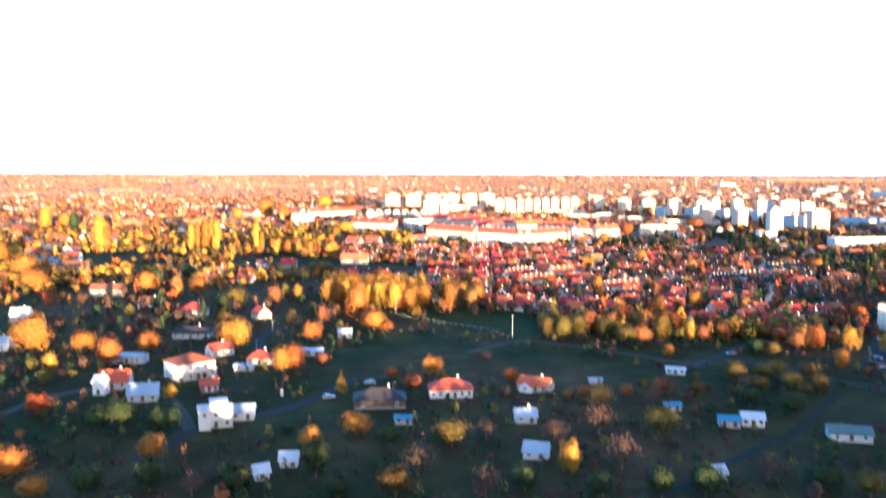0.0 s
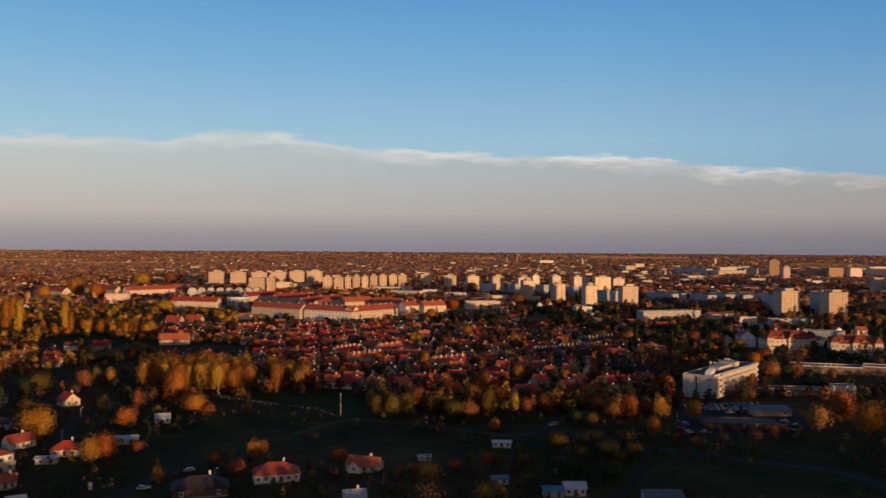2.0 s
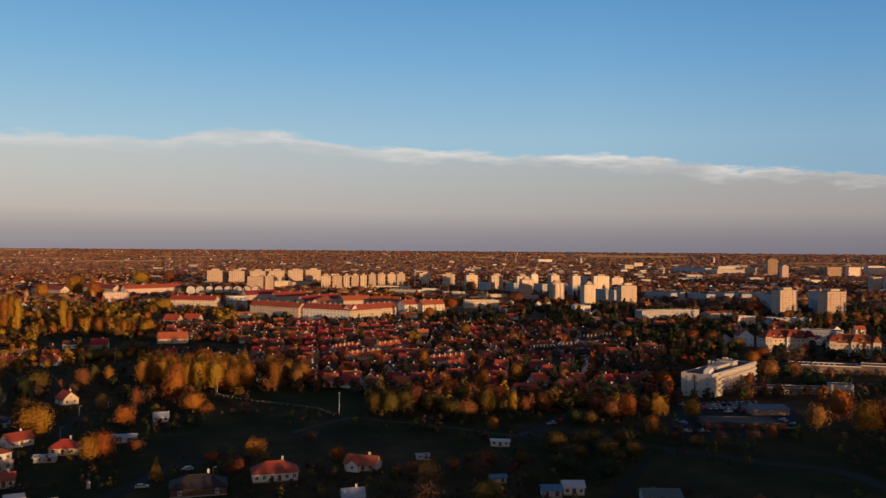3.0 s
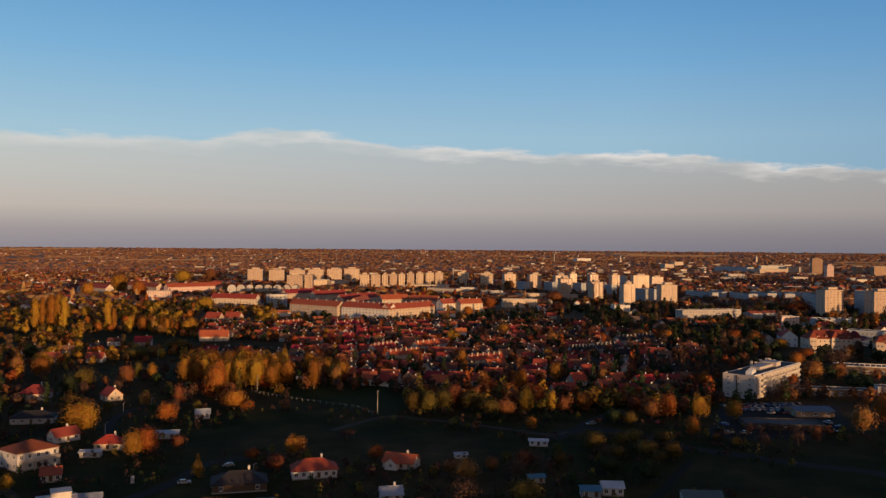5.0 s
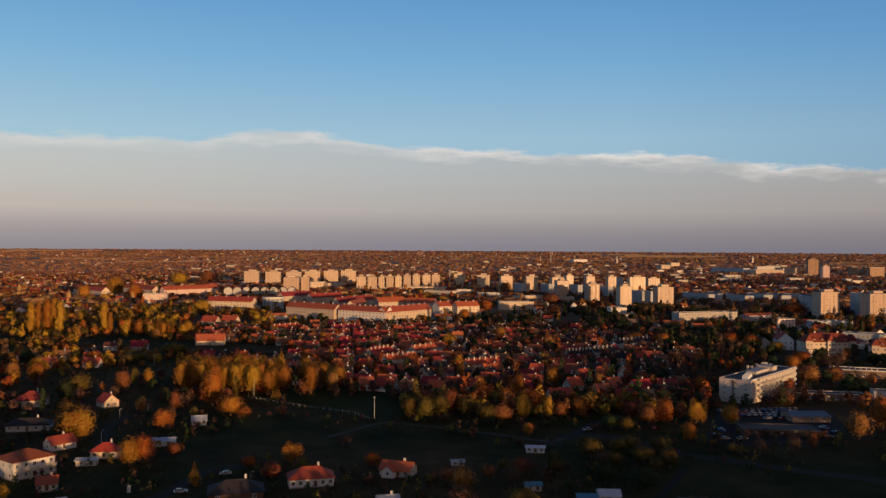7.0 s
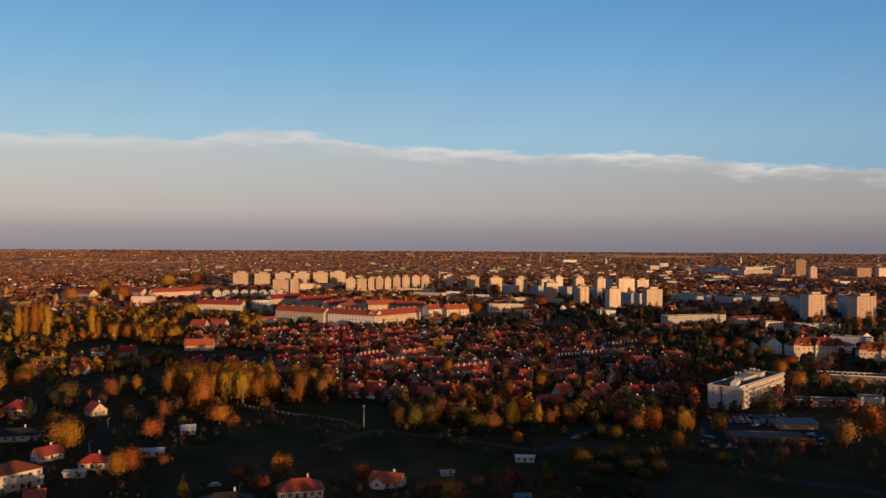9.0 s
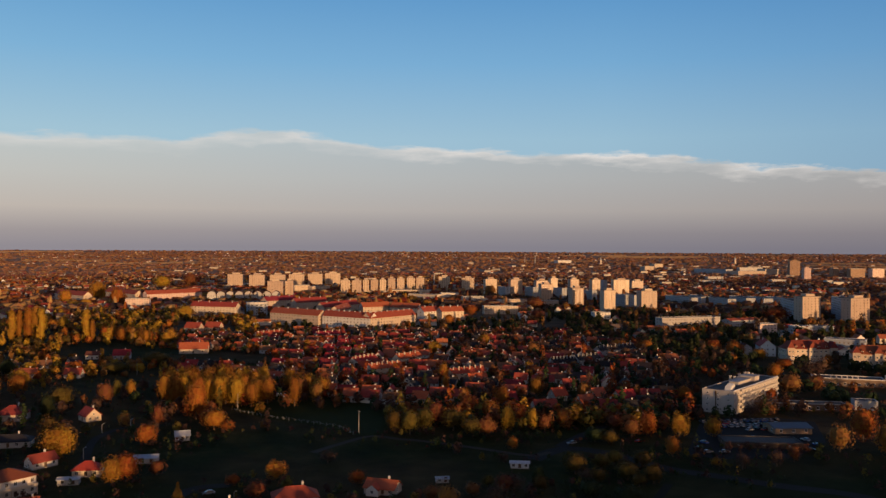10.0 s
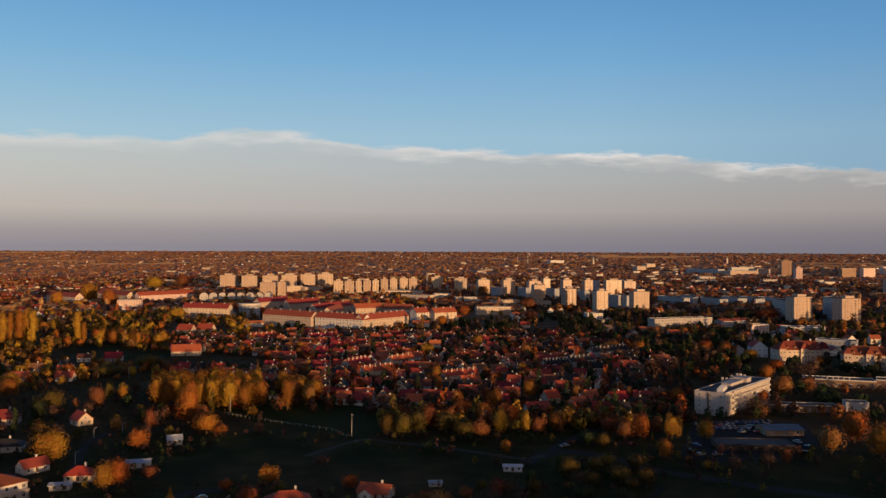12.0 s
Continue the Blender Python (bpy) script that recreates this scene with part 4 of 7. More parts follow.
block(1071.3, 2055.6, 1085.6, 2057.2, 16.0, 8.0, 3, WALL_GREY, FLAT_PALE, "long low flat-roofed concrete building")
# slabs turned off the sun, their shade also painted in as blue-grey
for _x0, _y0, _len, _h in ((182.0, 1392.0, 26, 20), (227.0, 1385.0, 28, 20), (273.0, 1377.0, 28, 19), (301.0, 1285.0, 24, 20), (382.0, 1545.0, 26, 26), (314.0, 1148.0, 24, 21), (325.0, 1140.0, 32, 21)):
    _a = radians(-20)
    block(_x0 - _len * math.sin(-_a), _y0 + _len * math.cos(_a), _x0, _y0, 9.0, _h, 7, WALL_BLUE_SHADE, FLAT_PALE, "narrow slab block, its shade painted blue-grey", group="shaded slab blocks")


def round_block(x, y, r, h):
    """A faceted round building: blue-grey walls paint its shade, a pale parapet its lit band."""
    o = thing("round_building", x, y, 8, "faceted round building, shade painted blue-grey below a pale parapet", "building")
    ring = lambda q, z: [(q * math.cos(2 * math.pi * k / 14), q * math.sin(2 * math.pi * k / 14), z) for k in range(14)]
    part("wall", Build().solid(ring(r, -0.3), ring(r, h - 2.2)), WALL_BLUE_SHADE, o)
    part("parapet", Build().solid(ring(r + 0.5, h - 2.2), ring(r + 0.5, h)), WALL_WHITE, o)
    part("roof", Build().solid(ring(r - 0.6, h), ring(r - 0.6, h + 0.25)), FELT, o)
    for k in range(14):
        a = 2 * math.pi * (k + 0.5) / 14
        d = r * math.cos(math.pi / 14)
        for s in range(4):
            w = window(o, d * math.cos(a), d * math.sin(a), 1.4 + s * (h - 2.6) / 4, math.degrees(a) + 90, 2.6, 1.5)
    take(x, y, r + 2)


round_block(-171.0, 1076.0, 13.0, 16.0)


def vaulted_row(x0, y0, x1, y1, n, depth, h):
    """A row of houses, each under its own barrel vault, the round gables to the front."""
    L = math.hypot(x1 - x0, y1 - y0)
    o = thing("vaulted_row", (x0 + x1) / 2, (y0 + y1) / 2, math.degrees(math.atan2(y1 - y0, x1 - x0)), "row of pale grey houses under round barrel-vaulted gables", "terraced houses")
    w = L / n
    for k in range(n):
        c, r = -L / 2 + (k + 0.5) * w, w * 0.46
        arch = [(r * math.cos(math.pi * i / 8), h + r * 0.95 * math.sin(math.pi * i / 8)) for i in range(9)]
        outline = [(c + r, 0.0)] + [(c + px, pz) for px, pz in arch] + [(c - r, 0.0)]
        u = part("bay", Build().solid([(px, 0, pz) for px, pz in outline], [(px, depth, pz) for px, pz in outline]), WALL_GREY, o)
        shell = Build()
        for (ax, az), (bx, bz) in zip(arch, arch[1:]):
            p, q = 1.05, 1.1
            shell.solid([(c + ax * p, 0.6, h + (az - h) * p), (c + bx * p, 0.6, h + (bz - h) * p), (c + bx * p, depth, h + (bz - h) * p), (c + ax * p, depth, h + (az - h) * p)],
                        [(c + ax * q, 0.6, h + (az - h) * q), (c + bx * q, 0.6, h + (bz - h) * q), (c + bx * q, depth, h + (bz - h) * q), (c + ax * q, depth, h + (az - h) * q)])
        part("vault", shell, ROOF_BROWN, u, "brown barrel roof")
        for s in range(4):
            for dx in (-w * 0.26, 0.0, w * 0.26):
                window(u, c + dx, 0, 0.8 + s * h / 4, 0, 1.2, 1.3)
    take_line([(x0, y0 + depth / 2), (x1, y1 + depth / 2)], depth * 0.7)


vaulted_row(-283.0, 1308.0, -174.0, 1318.0, 8, 13.0, 10.5)
# ---- houses in the gardens ----
_o = house(-131.3, 297.3, 52, 14.6, 12.0, 6.2, 2.6, WALL_WHITE, ROOF_OLD, "large two-storey white house with a dark red-brown hipped roof", style="hip", storeys=2, nl=5, nw=3, chim=False)
part("balcony", Build().box(-6.9, 6.9, -7.9, -6.0, 2.95, 3.15).box(-6.9, 6.9, -7.9, -7.8, 3.15, 4.0), WALL_CREAM, _o)
for _x in (-0.45, -0.15, 0.15, 0.45):
    part("post", Build().box(14.6 * _x - 0.15, 14.6 * _x + 0.15, -7.85, -7.55, -0.2, 2.95), WALL_CREAM, _o)
house(-115.9, 278.2, 20, 6.0, 5.0, 2.6, 1.8, WALL_CREAM, ROOF_ORANGE, "small outbuilding with an orange tiled roof")
house(-184.8, 425.5, 5, 13.0, 10.0, 3.2, 3.8, WALL_CREAM, ROOF_ORANGE, "single-storey house with an orange hipped roof", style='hip')
# dark tiles put the shade into this roof's colour
house(-161.3, 369.3, 10, 17.0, 8.5, 2.6, 2.4, WALL_GREY, ROOF_DARK, "long low house, its roof darkened to stand for shade", style='hip', nl=5)
house(-134.7, 334.7, 52, 10.0, 6.2, 2.7, 2.4, WALL_WHITE, ROOF_ORANGE, "white house with a weathered orange gable roof")
house(-147.2, 422.8, -48, 9.0, 7.4, 2.9, 3.3, WALL_CREAM, ROOF_RED, "cream house with a dark red gable roof", storeys=1, nw=2)
house(-112.6, 322.0, 5, 9.6, 7.0, 2.6, 2.6, WALL_CREAM, ROOF_BRIGHT, "small house with a bright red hipped roof", style='hip')
house(-115.0, 309.8, 8, 7.0, 4.0, 2.0, 0.4, WALL_GREY, METAL_WHITE, "flat shed with a white sheet roof", nl=2, chim=False, name='shed', category='shed')
house(-96.8, 340.6, 8, 8.8, 6.4, 2.0, 0.7, WALL_GREY, METAL_GREY, "low shed with a pale blue-grey sheet roof", nl=2, chim=False, name='shed', category='shed')
house(-92.1, 378.3, 15, 6.0, 4.5, 2.4, 1.6, WALL_GREY, METAL_GREY, "small grey garden house with a pale roof", nl=3, chim=False)
house(-32.4, 283.5, 12, 14.5, 8.5, 2.9, 3.0, WALL_WHITE, ROOF_RED, "long white house with a weathered dark red roof", style='hip', nl=6)
_o = house(-3.6, 295.6, -22, 11.0, 7.4, 2.2, 2.2, WALL_CREAM, ROOF_RED, "cream house with a red gable roof", nl=4)
_w = part("wing", house_walls(3.4, 4.4, 2.2, 1.7), WALL_WHITE, _o, "white gabled wing")
_w.matrix_basis = pose(-1.5, -4.4, 0, 0, 0, 90)
part("wing_roof", gable_roof(3.4, 4.4, 2.2, 1.7, 0.3, 0.15), ROOF_RED, _w)
part("wing_window", window_frame(1.1, 1.2, True), (FRAME_WHITE, GLASS), _w).matrix_basis = pose(-1.7, 0, 0.9, 0, 0, -90)
# wall darkened with stained wood in place of shade
house(-54.0, 269.0, 12, 16.5, 10.0, 2.6, 3.0, WOOD_DARK, ROOF_DARK, "wide house with a dark grey roof", style='hip', nl=3)
house(48.6, 326.3, -8, 7.0, 3.2, 2.1, 0.4, METAL_WHITE, METAL_WHITE, "white trailer cabin with a pale flat roof", nl=3, chim=False, name='cabin', category='cabin')
house(17.6, 307.3, 5, 4.4, 2.6, 1.5, 0.4, WALL_GREY, METAL_GREY, "small grey tool shed in a field", nl=2, chim=False, name='shed', category='shed')
house(62.0, 262.0, -4, 6.4, 5.4, 2.6, 1.2, WALL_WHITE, METAL_WHITE, "white workshop hall with a white sheet roof", nl=3, chim=False, name='workshop', category='workshop')
house(54.8, 260.0, -4, 6.0, 5.4, 2.3, 0.8, WALL_BLUE_SHADE, METAL_BLUE, "grey-blue workshop with a blue sheet roof", nl=2, chim=False, name='workshop', category='workshop')
house(86.5, 251.8, -6, 11.2, 7.2, 2.4, 1.4, WALL_GREY, METAL_GREEN, "shed hall with a grey-green sheet roof", nl=3, chim=False, name='workshop', category='workshop')
_o = house(-98.6, 240.5, 25, 9.6, 8.0, 5.2, 0.6, WALL_WHITE, FLAT_PALE, "modern white flat-roofed house of two storeys", storeys=2, nl=3, nw=2, chim=False)
part("roof_storey", Build().box(-1.5, 3.6, -2.6, 2.4, 5.3, 7.4).box(-1.7, 3.8, -2.8, 2.6, 7.4, 7.6), WALL_WHITE, _o)
part("terrace_wall", Build().box(-4.9, -1.6, -5.6, -4.1, 0.0, 2.9).box(-5.0, -1.5, -5.7, -4.0, 2.9, 3.1), WALL_WHITE, _o)
part("canopy", Build().box(0.4, 4.4, -5.4, -4.0, 2.5, 2.7), FLAT_PALE, _o)
house(-92.8, 247.9, 15, 7.2, 5.6, 2.7, 1.8, WALL_WHITE, METAL_GREY, "white annex beside the modern house", nl=2, chim=False)
house(-98.9, 240.4, 25, 4.8, 4.0, 2.3, 0.5, WALL_WHITE, METAL_WHITE, "low flat white garage beside a house", nl=2, chim=False, name='garage', category='garage')
house(-150.5, 278.3, 10, 10.4, 7.2, 2.9, 3.4, WALL_GREY, ROOF_BRIGHT, "old house with a red roof, in shade")
house(-150.8, 269.2, 0, 4.0, 4.0, 4.5, 2.0, WALL_WHITE, METAL_WHITE, "small white gabled annex of an old house", nl=1)
house(-133.1, 264.4, 20, 9.6, 7.2, 2.7, 2.8, WALL_GREY, METAL_GREY, "grey house with a grey roof in shade")
house(-65.8, 208.5, 10, 4.5, 3.2, 2.1, 1.7, WALL_WHITE, METAL_WHITE, "small white garden shed with a pale roof", nl=2, chim=False, name='shed', category='shed')
house(-70.1, 198.8, 35, 3.8, 2.9, 2.1, 1.5, WALL_WHITE, METAL_WHITE, "small white garden shed with a pale roof", nl=1, chim=False, name='shed', category='shed')
house(-2.3, 223.4, -10, 6.4, 4.8, 2.3, 2.0, WALL_WHITE, METAL_GREY, "small white garden house with a pale roof", nl=2, chim=False)
house(42.4, 213.1, 20, 3.8, 3.2, 2.1, 1.4, WALL_WHITE, METAL_WHITE, "small white hut in the gardens", nl=1, chim=False, name='hut', category='hut')
house(-6.2, 256.2, 10, 6.4, 4.8, 2.3, 1.8, WALL_GREY, METAL_GREY, "garden house with a grey sheet roof", nl=2)
house(40.3, 275.4, 5, 5.1, 3.2, 1.9, 0.6, WALL_GREY, METAL_BLUE, "flat garden shed with a blue roof", nl=2, chim=False, name='shed', category='shed')
house(-42.7, 249.4, 5, 5.1, 3.2, 1.9, 0.6, WALL_GREY, METAL_BLUE, "flat bright blue-roofed shed", nl=2, chim=False, name='shed', category='shed')
house(-265.1, 398.6, 20, 9.0, 7.0, 4.0, 2.6, WALL_BLUE_SHADE, METAL_GREY, "pale blue house beside tall trees")
house(-164.7, 316.8, 0, 13.0, 6.0, 3.0, 0.8, WALL_GREY, METAL_GREY, "long low shed with a pale roof", nl=3, chim=False, name='shed', category='shed')
house(-267.3, 489.0, 3, 20.0, 9.0, 4.0, 3.0, WALL_CREAM, ROOF_BROWN, "long house with a brown roof among trees", nl=5)
house(-219.3, 447.1, 3, 12.0, 8.0, 3.0, 3.0, WALL_GREY, ROOF_BROWN, "low house with a grey wall")
house(-357.9, 608.2, 3, 20.0, 9.0, 4.0, 3.5, WALL_GREY, ROOF_BROWN, "long low house with a brown roof", nl=6)
house(-406.1, 647.8, 3, 18.0, 9.0, 4.0, 1.0, WALL_BLUE_SHADE, METAL_BLUE, "low hall with a blue roof", nl=4)
house(-230.8, 331.6, 3, 9.0, 7.0, 3.6, 2.0, WALL_WHITE, METAL_GREY, "white house at the field edge")
house(-224.3, 651.5, 3, 10.0, 7.0, 3.4, 2.2, WALL_WHITE, ROOF_BROWN, "white house with a brown roof among trees")
house(-203.7, 652.8, 8, 12.0, 9.0, 3.2, 3.6, WALL_GREY, ROOF_BRIGHT, "house with a bright red roof among trees", nl=3)
house(-158.3, 686.6, 5, 22.0, 10.0, 4.0, 4.5, WALL_CREAM, ROOF_RED, "house with a red roof beside the grove")
house(-197.5, 856.3, -20, 16.0, 10.0, 4.5, 5.0, WALL_CREAM, ROOF_RED, "cream gabled house with a red roof", storeys=1, nw=2)
house(-179.0, 861.2, -20, 16.0, 10.0, 4.5, 5.0, WALL_CREAM, ROOF_RED, "cream gabled house with a red roof", nw=2)
# ---- white institution and its yard ----
WHITE = (160.0, 435.4, 172.8, 424.9, 238.3, 515.4)
# ---- terraces of the estate ----
TERRACES = [(-122.1, 778.8, -101.5, 801.5, 5, 1), (-25.6, 598.9, -11.7, 618.6, 5, 1), (-14.4, 563.8, 5.9, 578.4, 6, 1), (4.6, 615.7, 20.7, 633.1, 4, 1), (111.9, 592.8, 130.0, 599.5, 7, 0), (133.0, 605.9, 151.8, 619.4, 5, 0), (162.4, 662.7, 196.0, 683.5, 9, 0), (37.9, 540.9, 60.2, 554.4, 6, 1), (-68.5, 781.0, -44.8, 798.3, 4, 1)]
SHADE_ROWS = [(274.8, 860.6, 342.8, 879.9), (391.1, 814.3, 430.0, 811.4), (368.6, 712.8, 394.4, 694.0)]
# ---- ways ----
PATH = [(-33.3, 353.3), (-23.1, 368.6), (-10.1, 383.0), (2.1, 377.4), (13.3, 372.4), (35.9, 358.4), (55.3, 345.4), (65.0, 350.8)]
ROAD = [(55.7, 338.5), (65.0, 350.8), (75.2, 357.0), (89.2, 346.9), (104.8, 323.3), (121.2, 311.1), (137.3, 298.4), (161.1, 282.7), (165.8, 254.2)]
LANE = [(70.9, 360.1), (83.5, 379.5), (96.3, 396.0), (106.1, 413.0)]
YARDROAD = [(28.6, 200.2), (46.0, 223.2), (60.2, 241.3), (70.9, 253.1), (86.5, 278.9), (98.8, 301.5)]
STREET = [(-105.7, 207.4), (-102.6, 232.6), (-90.8, 247.5), (-76.7, 273.9), (-70.4, 300.9), (-57.7, 306.1)]
STREET2 = [(-169.0, 241.2), (-166.7, 261.7), (-155.8, 274.5), (-129.1, 270.5), (-102.6, 232.6)]
GARDENWAY = [(-117.9, 330.3), (-129.2, 373.3), (-129.7, 392.4), (-125.3, 406.3)]
FENCE = [(-83.4, 445.9), (-65.8, 429.1), (-50.9, 418.5), (-34.9, 408.4), (-25.2, 401.2), (-16.2, 383.1)]
MEADOW_EDGE = [(-88.8, 457.8), (-62.0, 473.7), (-36.5, 477.1), (-8.0, 457.9), (-1.6, 434.5), (-3.2, 391.8), (-10.1, 384.3), (-16.3, 385.2), (-34.7, 406.0), (-65.4, 426.4)]
YARD = [(149.2, 407.9), (164.6, 418.0), (192.2, 418.0), (206.7, 407.7), (189.4, 363.2), (163.3, 337.5), (130.9, 336.1), (120.6, 344.9)]
LONGSHED = [(141.3, 356.5), (173.4, 351.8)]
HALLROOF = [(174.2, 380.8), (191.7, 380.7)]
POLE = (-15.8, 389.6)
SIGN = (-61.6, 469.2)
POSTS = [(-122.6, 345.2), (-53.3, 289.2), (-81.3, 450.6), (-121.3, 401.5), (-131.7, 393.8), (-237.5, 597.4), (-167.8, 568.5), (136.2, 451.9)]
GARDENWALL = [(-39.8, 490.9), (-32.3, 478.5), (-18.8, 467.3), (-1.7, 456.7)]
CARS = [(-72.4, 274.0), (-63.0, 295.1), (137.4, 346.5), (128.7, 352.8), (134.7, 363.6), (130.1, 346.6), (160.6, 402.9), (163.4, 400.5), (166.2, 400.5), (166.0, 388.8), (169.7, 391.1), (180.8, 407.8), (180.3, 400.4), (173.3, 388.8), (174.7, 400.4), (183.8, 401.9), (181.9, 367.3), (174.9, 348.1), (182.1, 357.4), (76.9, 364.7), (107.2, 366.9)]
# ---- trees that stand out ----
tree(-131.2, 347.0, 14.4, 12.7, "gold")
tree(-140.9, 357.8, 16.7, 9.7, "olive")
tree(-99.5, 308.0, 10.8, 9.0, "gold")
tree(-95.8, 312.1, 11.2, 11.2, "orange")
tree(-70.2, 282.3, 7.8, 5.2, "cone")
tree(-167.0, 421.0, 14.0, 9.0, "dark")
tree(-259.0, 538.0, 12.0, 11.0, "dark")
tree(-250.0, 567.0, 12.0, 14.0, "dark")
tree(-105.7, 371.1, 9.2, 11.5, "orange")
tree(-109.0, 401.5, 12.3, 6.6, "brown")
tree(-211.5, 493.7, 13.5, 13.5, "gold")
tree(-226.7, 497.2, 13.7, 10.0, "brown")
tree(-124.4, 265.5, 6.0, 6.0, "gold")
tree(-124.9, 404.6, 7.7, 6.8, "brown")
tree(-145.9, 483.6, 10.4, 6.9, "gold")
tree(-153.5, 483.5, 11.6, 5.8, "olive")
tree(-121.1, 483.6, 17.1, 17.1, "gold")
tree(-96.6, 423.8, 18.9, 12.9, "orange")
tree(-87.3, 320.7, 6.1, 8.3, "brown")
tree(-173.7, 457.7, 12.3, 15.6, "olive")
tree(-151.4, 457.8, 14.3, 9.9, "brown")
tree(-42.7, 311.5, 7.9, 10.0, "orange")
tree(-25.6, 335.9, 5.5, 9.3, "bare")
tree(-12.8, 305.6, 5.6, 7.7, "orange")
tree(-46.1, 289.1, 6.7, 10.0, "brown")
tree(-56.8, 306.1, 4.3, 6.4, "orange")
tree(-60.1, 401.3, 4.6, 5.6, "brown")
tree(-82.7, 399.1, 10.2, 14.0, "orange")
tree(-76.0, 396.7, 5.5, 7.4, "orange")
tree(0.4, 389.6, 11.6, 10.7, "olive")
tree(7.4, 385.1, 12.2, 11.2, "olive")
tree(13.9, 394.0, 11.7, 10.8, "olive")
tree(19.9, 403.4, 12.9, 11.8, "brown")
tree(27.6, 394.0, 10.8, 11.7, "olive")
tree(37.0, 418.3, 13.4, 12.4, "orange")
tree(41.5, 380.6, 9.6, 13.1, "brown")
tree(35.4, 380.6, 9.6, 12.2, "olive")
tree(46.9, 413.2, 11.4, 12.3, "orange")
tree(56.8, 445.9, 13.3, 11.3, "gold")
tree(30.3, 498.8, 11.9, 5.6, "gold")
tree(37.0, 442.7, 12.9, 7.6, "gold")
tree(81.2, 482.5, 11.8, 9.0, "gold")
tree(107.0, 474.7, 10.1, 8.9, "brown")
tree(161.5, 467.0, 9.2, 13.0, "orange")
tree(52.3, 389.3, 13.5, 8.1, "gold")
tree(50.0, 356.4, 5.8, 6.6, "orange")
tree(64.7, 393.8, 10.9, 5.5, "gold")
tree(60.5, 401.5, 11.0, 6.6, "orange")
tree(69.8, 391.5, 8.4, 8.2, "brown")
tree(80.2, 396.1, 10.1, 8.3, "orange")
tree(87.8, 367.9, 6.9, 11.2, "dark")
tree(93.6, 363.8, 6.9, 10.3, "olive")
tree(102.5, 390.6, 9.0, 9.8, "brown")
tree(106.3, 376.0, 9.8, 10.7, "brown")
tree(114.2, 378.0, 12.6, 10.6, "orange")
tree(128.2, 376.2, 12.4, 11.2, "gold")
tree(113.6, 341.4, 9.4, 7.4, "orange")
tree(143.7, 375.8, 10.1, 9.2, "gold")
tree(133.7, 319.9, 7.5, 7.1, "bare")
tree(149.3, 324.5, 7.3, 7.3, "bare")
tree(159.3, 330.8, 7.5, 5.9, "brown")
tree(125.3, 324.7, 4.0, 5.6, "gold")
tree(120.9, 334.5, 3.2, 4.1, "gold")
tree(186.3, 346.1, 13.0, 12.5, "brown")
tree(162.2, 470.9, 12.5, 15.9, "bare")
tree(191.0, 428.7, 11.8, 16.1, "bare")
tree(178.4, 418.0, 8.3, 11.4, "bare")
tree(227.5, 477.8, 15.0, 17.0, "brown")
tree(249.3, 492.0, 11.3, 13.9, "brown")
tree(203.6, 337.5, 15.7, 15.7, "gold")
tree(213.9, 336.8, 15.3, 16.0, "orange")
tree(206.4, 364.4, 16.6, 13.9, "orange")
tree(68.1, 316.1, 8.1, 11.1, "olive")
tree(74.2, 304.6, 5.7, 7.9, "olive")
tree(86.4, 315.9, 6.0, 8.2, "olive")
tree(87.4, 299.0, 5.0, 7.1, "olive")
tree(65.9, 284.0, 7.3, 10.0, "dark")
tree(77.1, 274.6, 7.8, 11.1, "dark")
tree(93.5, 301.6, 7.9, 8.7, "olive")
tree(27.1, 289.4, 5.3, 7.3, "brown")
tree(33.5, 299.6, 4.8, 5.5, "olive")
tree(39.0, 294.3, 6.8, 8.8, "brown")
tree(17.6, 275.4, 8.2, 10.7, "brown")
tree(12.9, 284.7, 5.9, 7.8, "brown")
tree(51.2, 294.2, 6.1, 6.8, "olive")
tree(-64.0, 222.3, 6.9, 7.7, "orange")
tree(-133.4, 346.4, 14.5, 15.5, "gold")
tree(-101.8, 205.8, 9.1, 9.1, "gold")
tree(-124.3, 232.4, 10.1, 11.3, "dark")
tree(-109.6, 228.9, 10.9, 13.3, "dark")
tree(-130.3, 228.9, 7.5, 7.5, "dark")
tree(-209.7, 322.5, 19.1, 19.1, "gold")
tree(-192.0, 330.5, 10.1, 13.9, "gold")
tree(-168.4, 307.6, 12.8, 11.6, "orange")
tree(-165.2, 334.3, 9.9, 11.1, "orange")
tree(-157.7, 242.8, 7.7, 9.6, "orange")
tree(-184.7, 294.1, 9.2, 6.9, "gold")
tree(-56.6, 201.3, 11.0, 8.0, "dark")
tree(-64.5, 229.7, 3.4, 4.6, "olive")
tree(-93.4, 186.9, 9.0, 9.0, "dark")
tree(-106.8, 181.6, 9.0, 9.0, "dark")
tree(-130.6, 189.5, 9.2, 12.2, "orange")
tree(-118.5, 180.0, 5.7, 8.6, "gold")
tree(-54.6, 236.3, 7.2, 11.3, "orange")
tree(-42.9, 227.6, 6.6, 7.7, "dark")
tree(-31.8, 206.6, 9.0, 12.0, "bare")
tree(-34.7, 191.1, 8.3, 10.2, "olive")
tree(-25.8, 229.9, 8.8, 13.2, "olive")
tree(-16.8, 236.1, 6.8, 9.0, "bare")
tree(6.4, 211.7, 9.8, 7.0, "gold")
tree(2.3, 233.6, 8.9, 10.0, "bare")
tree(15.4, 245.7, 10.6, 12.9, "bare")
tree(19.5, 217.6, 10.4, 11.5, "bare")
tree(33.5, 278.4, 8.0, 9.4, "bare")
tree(41.9, 293.7, 6.8, 9.8, "bare")
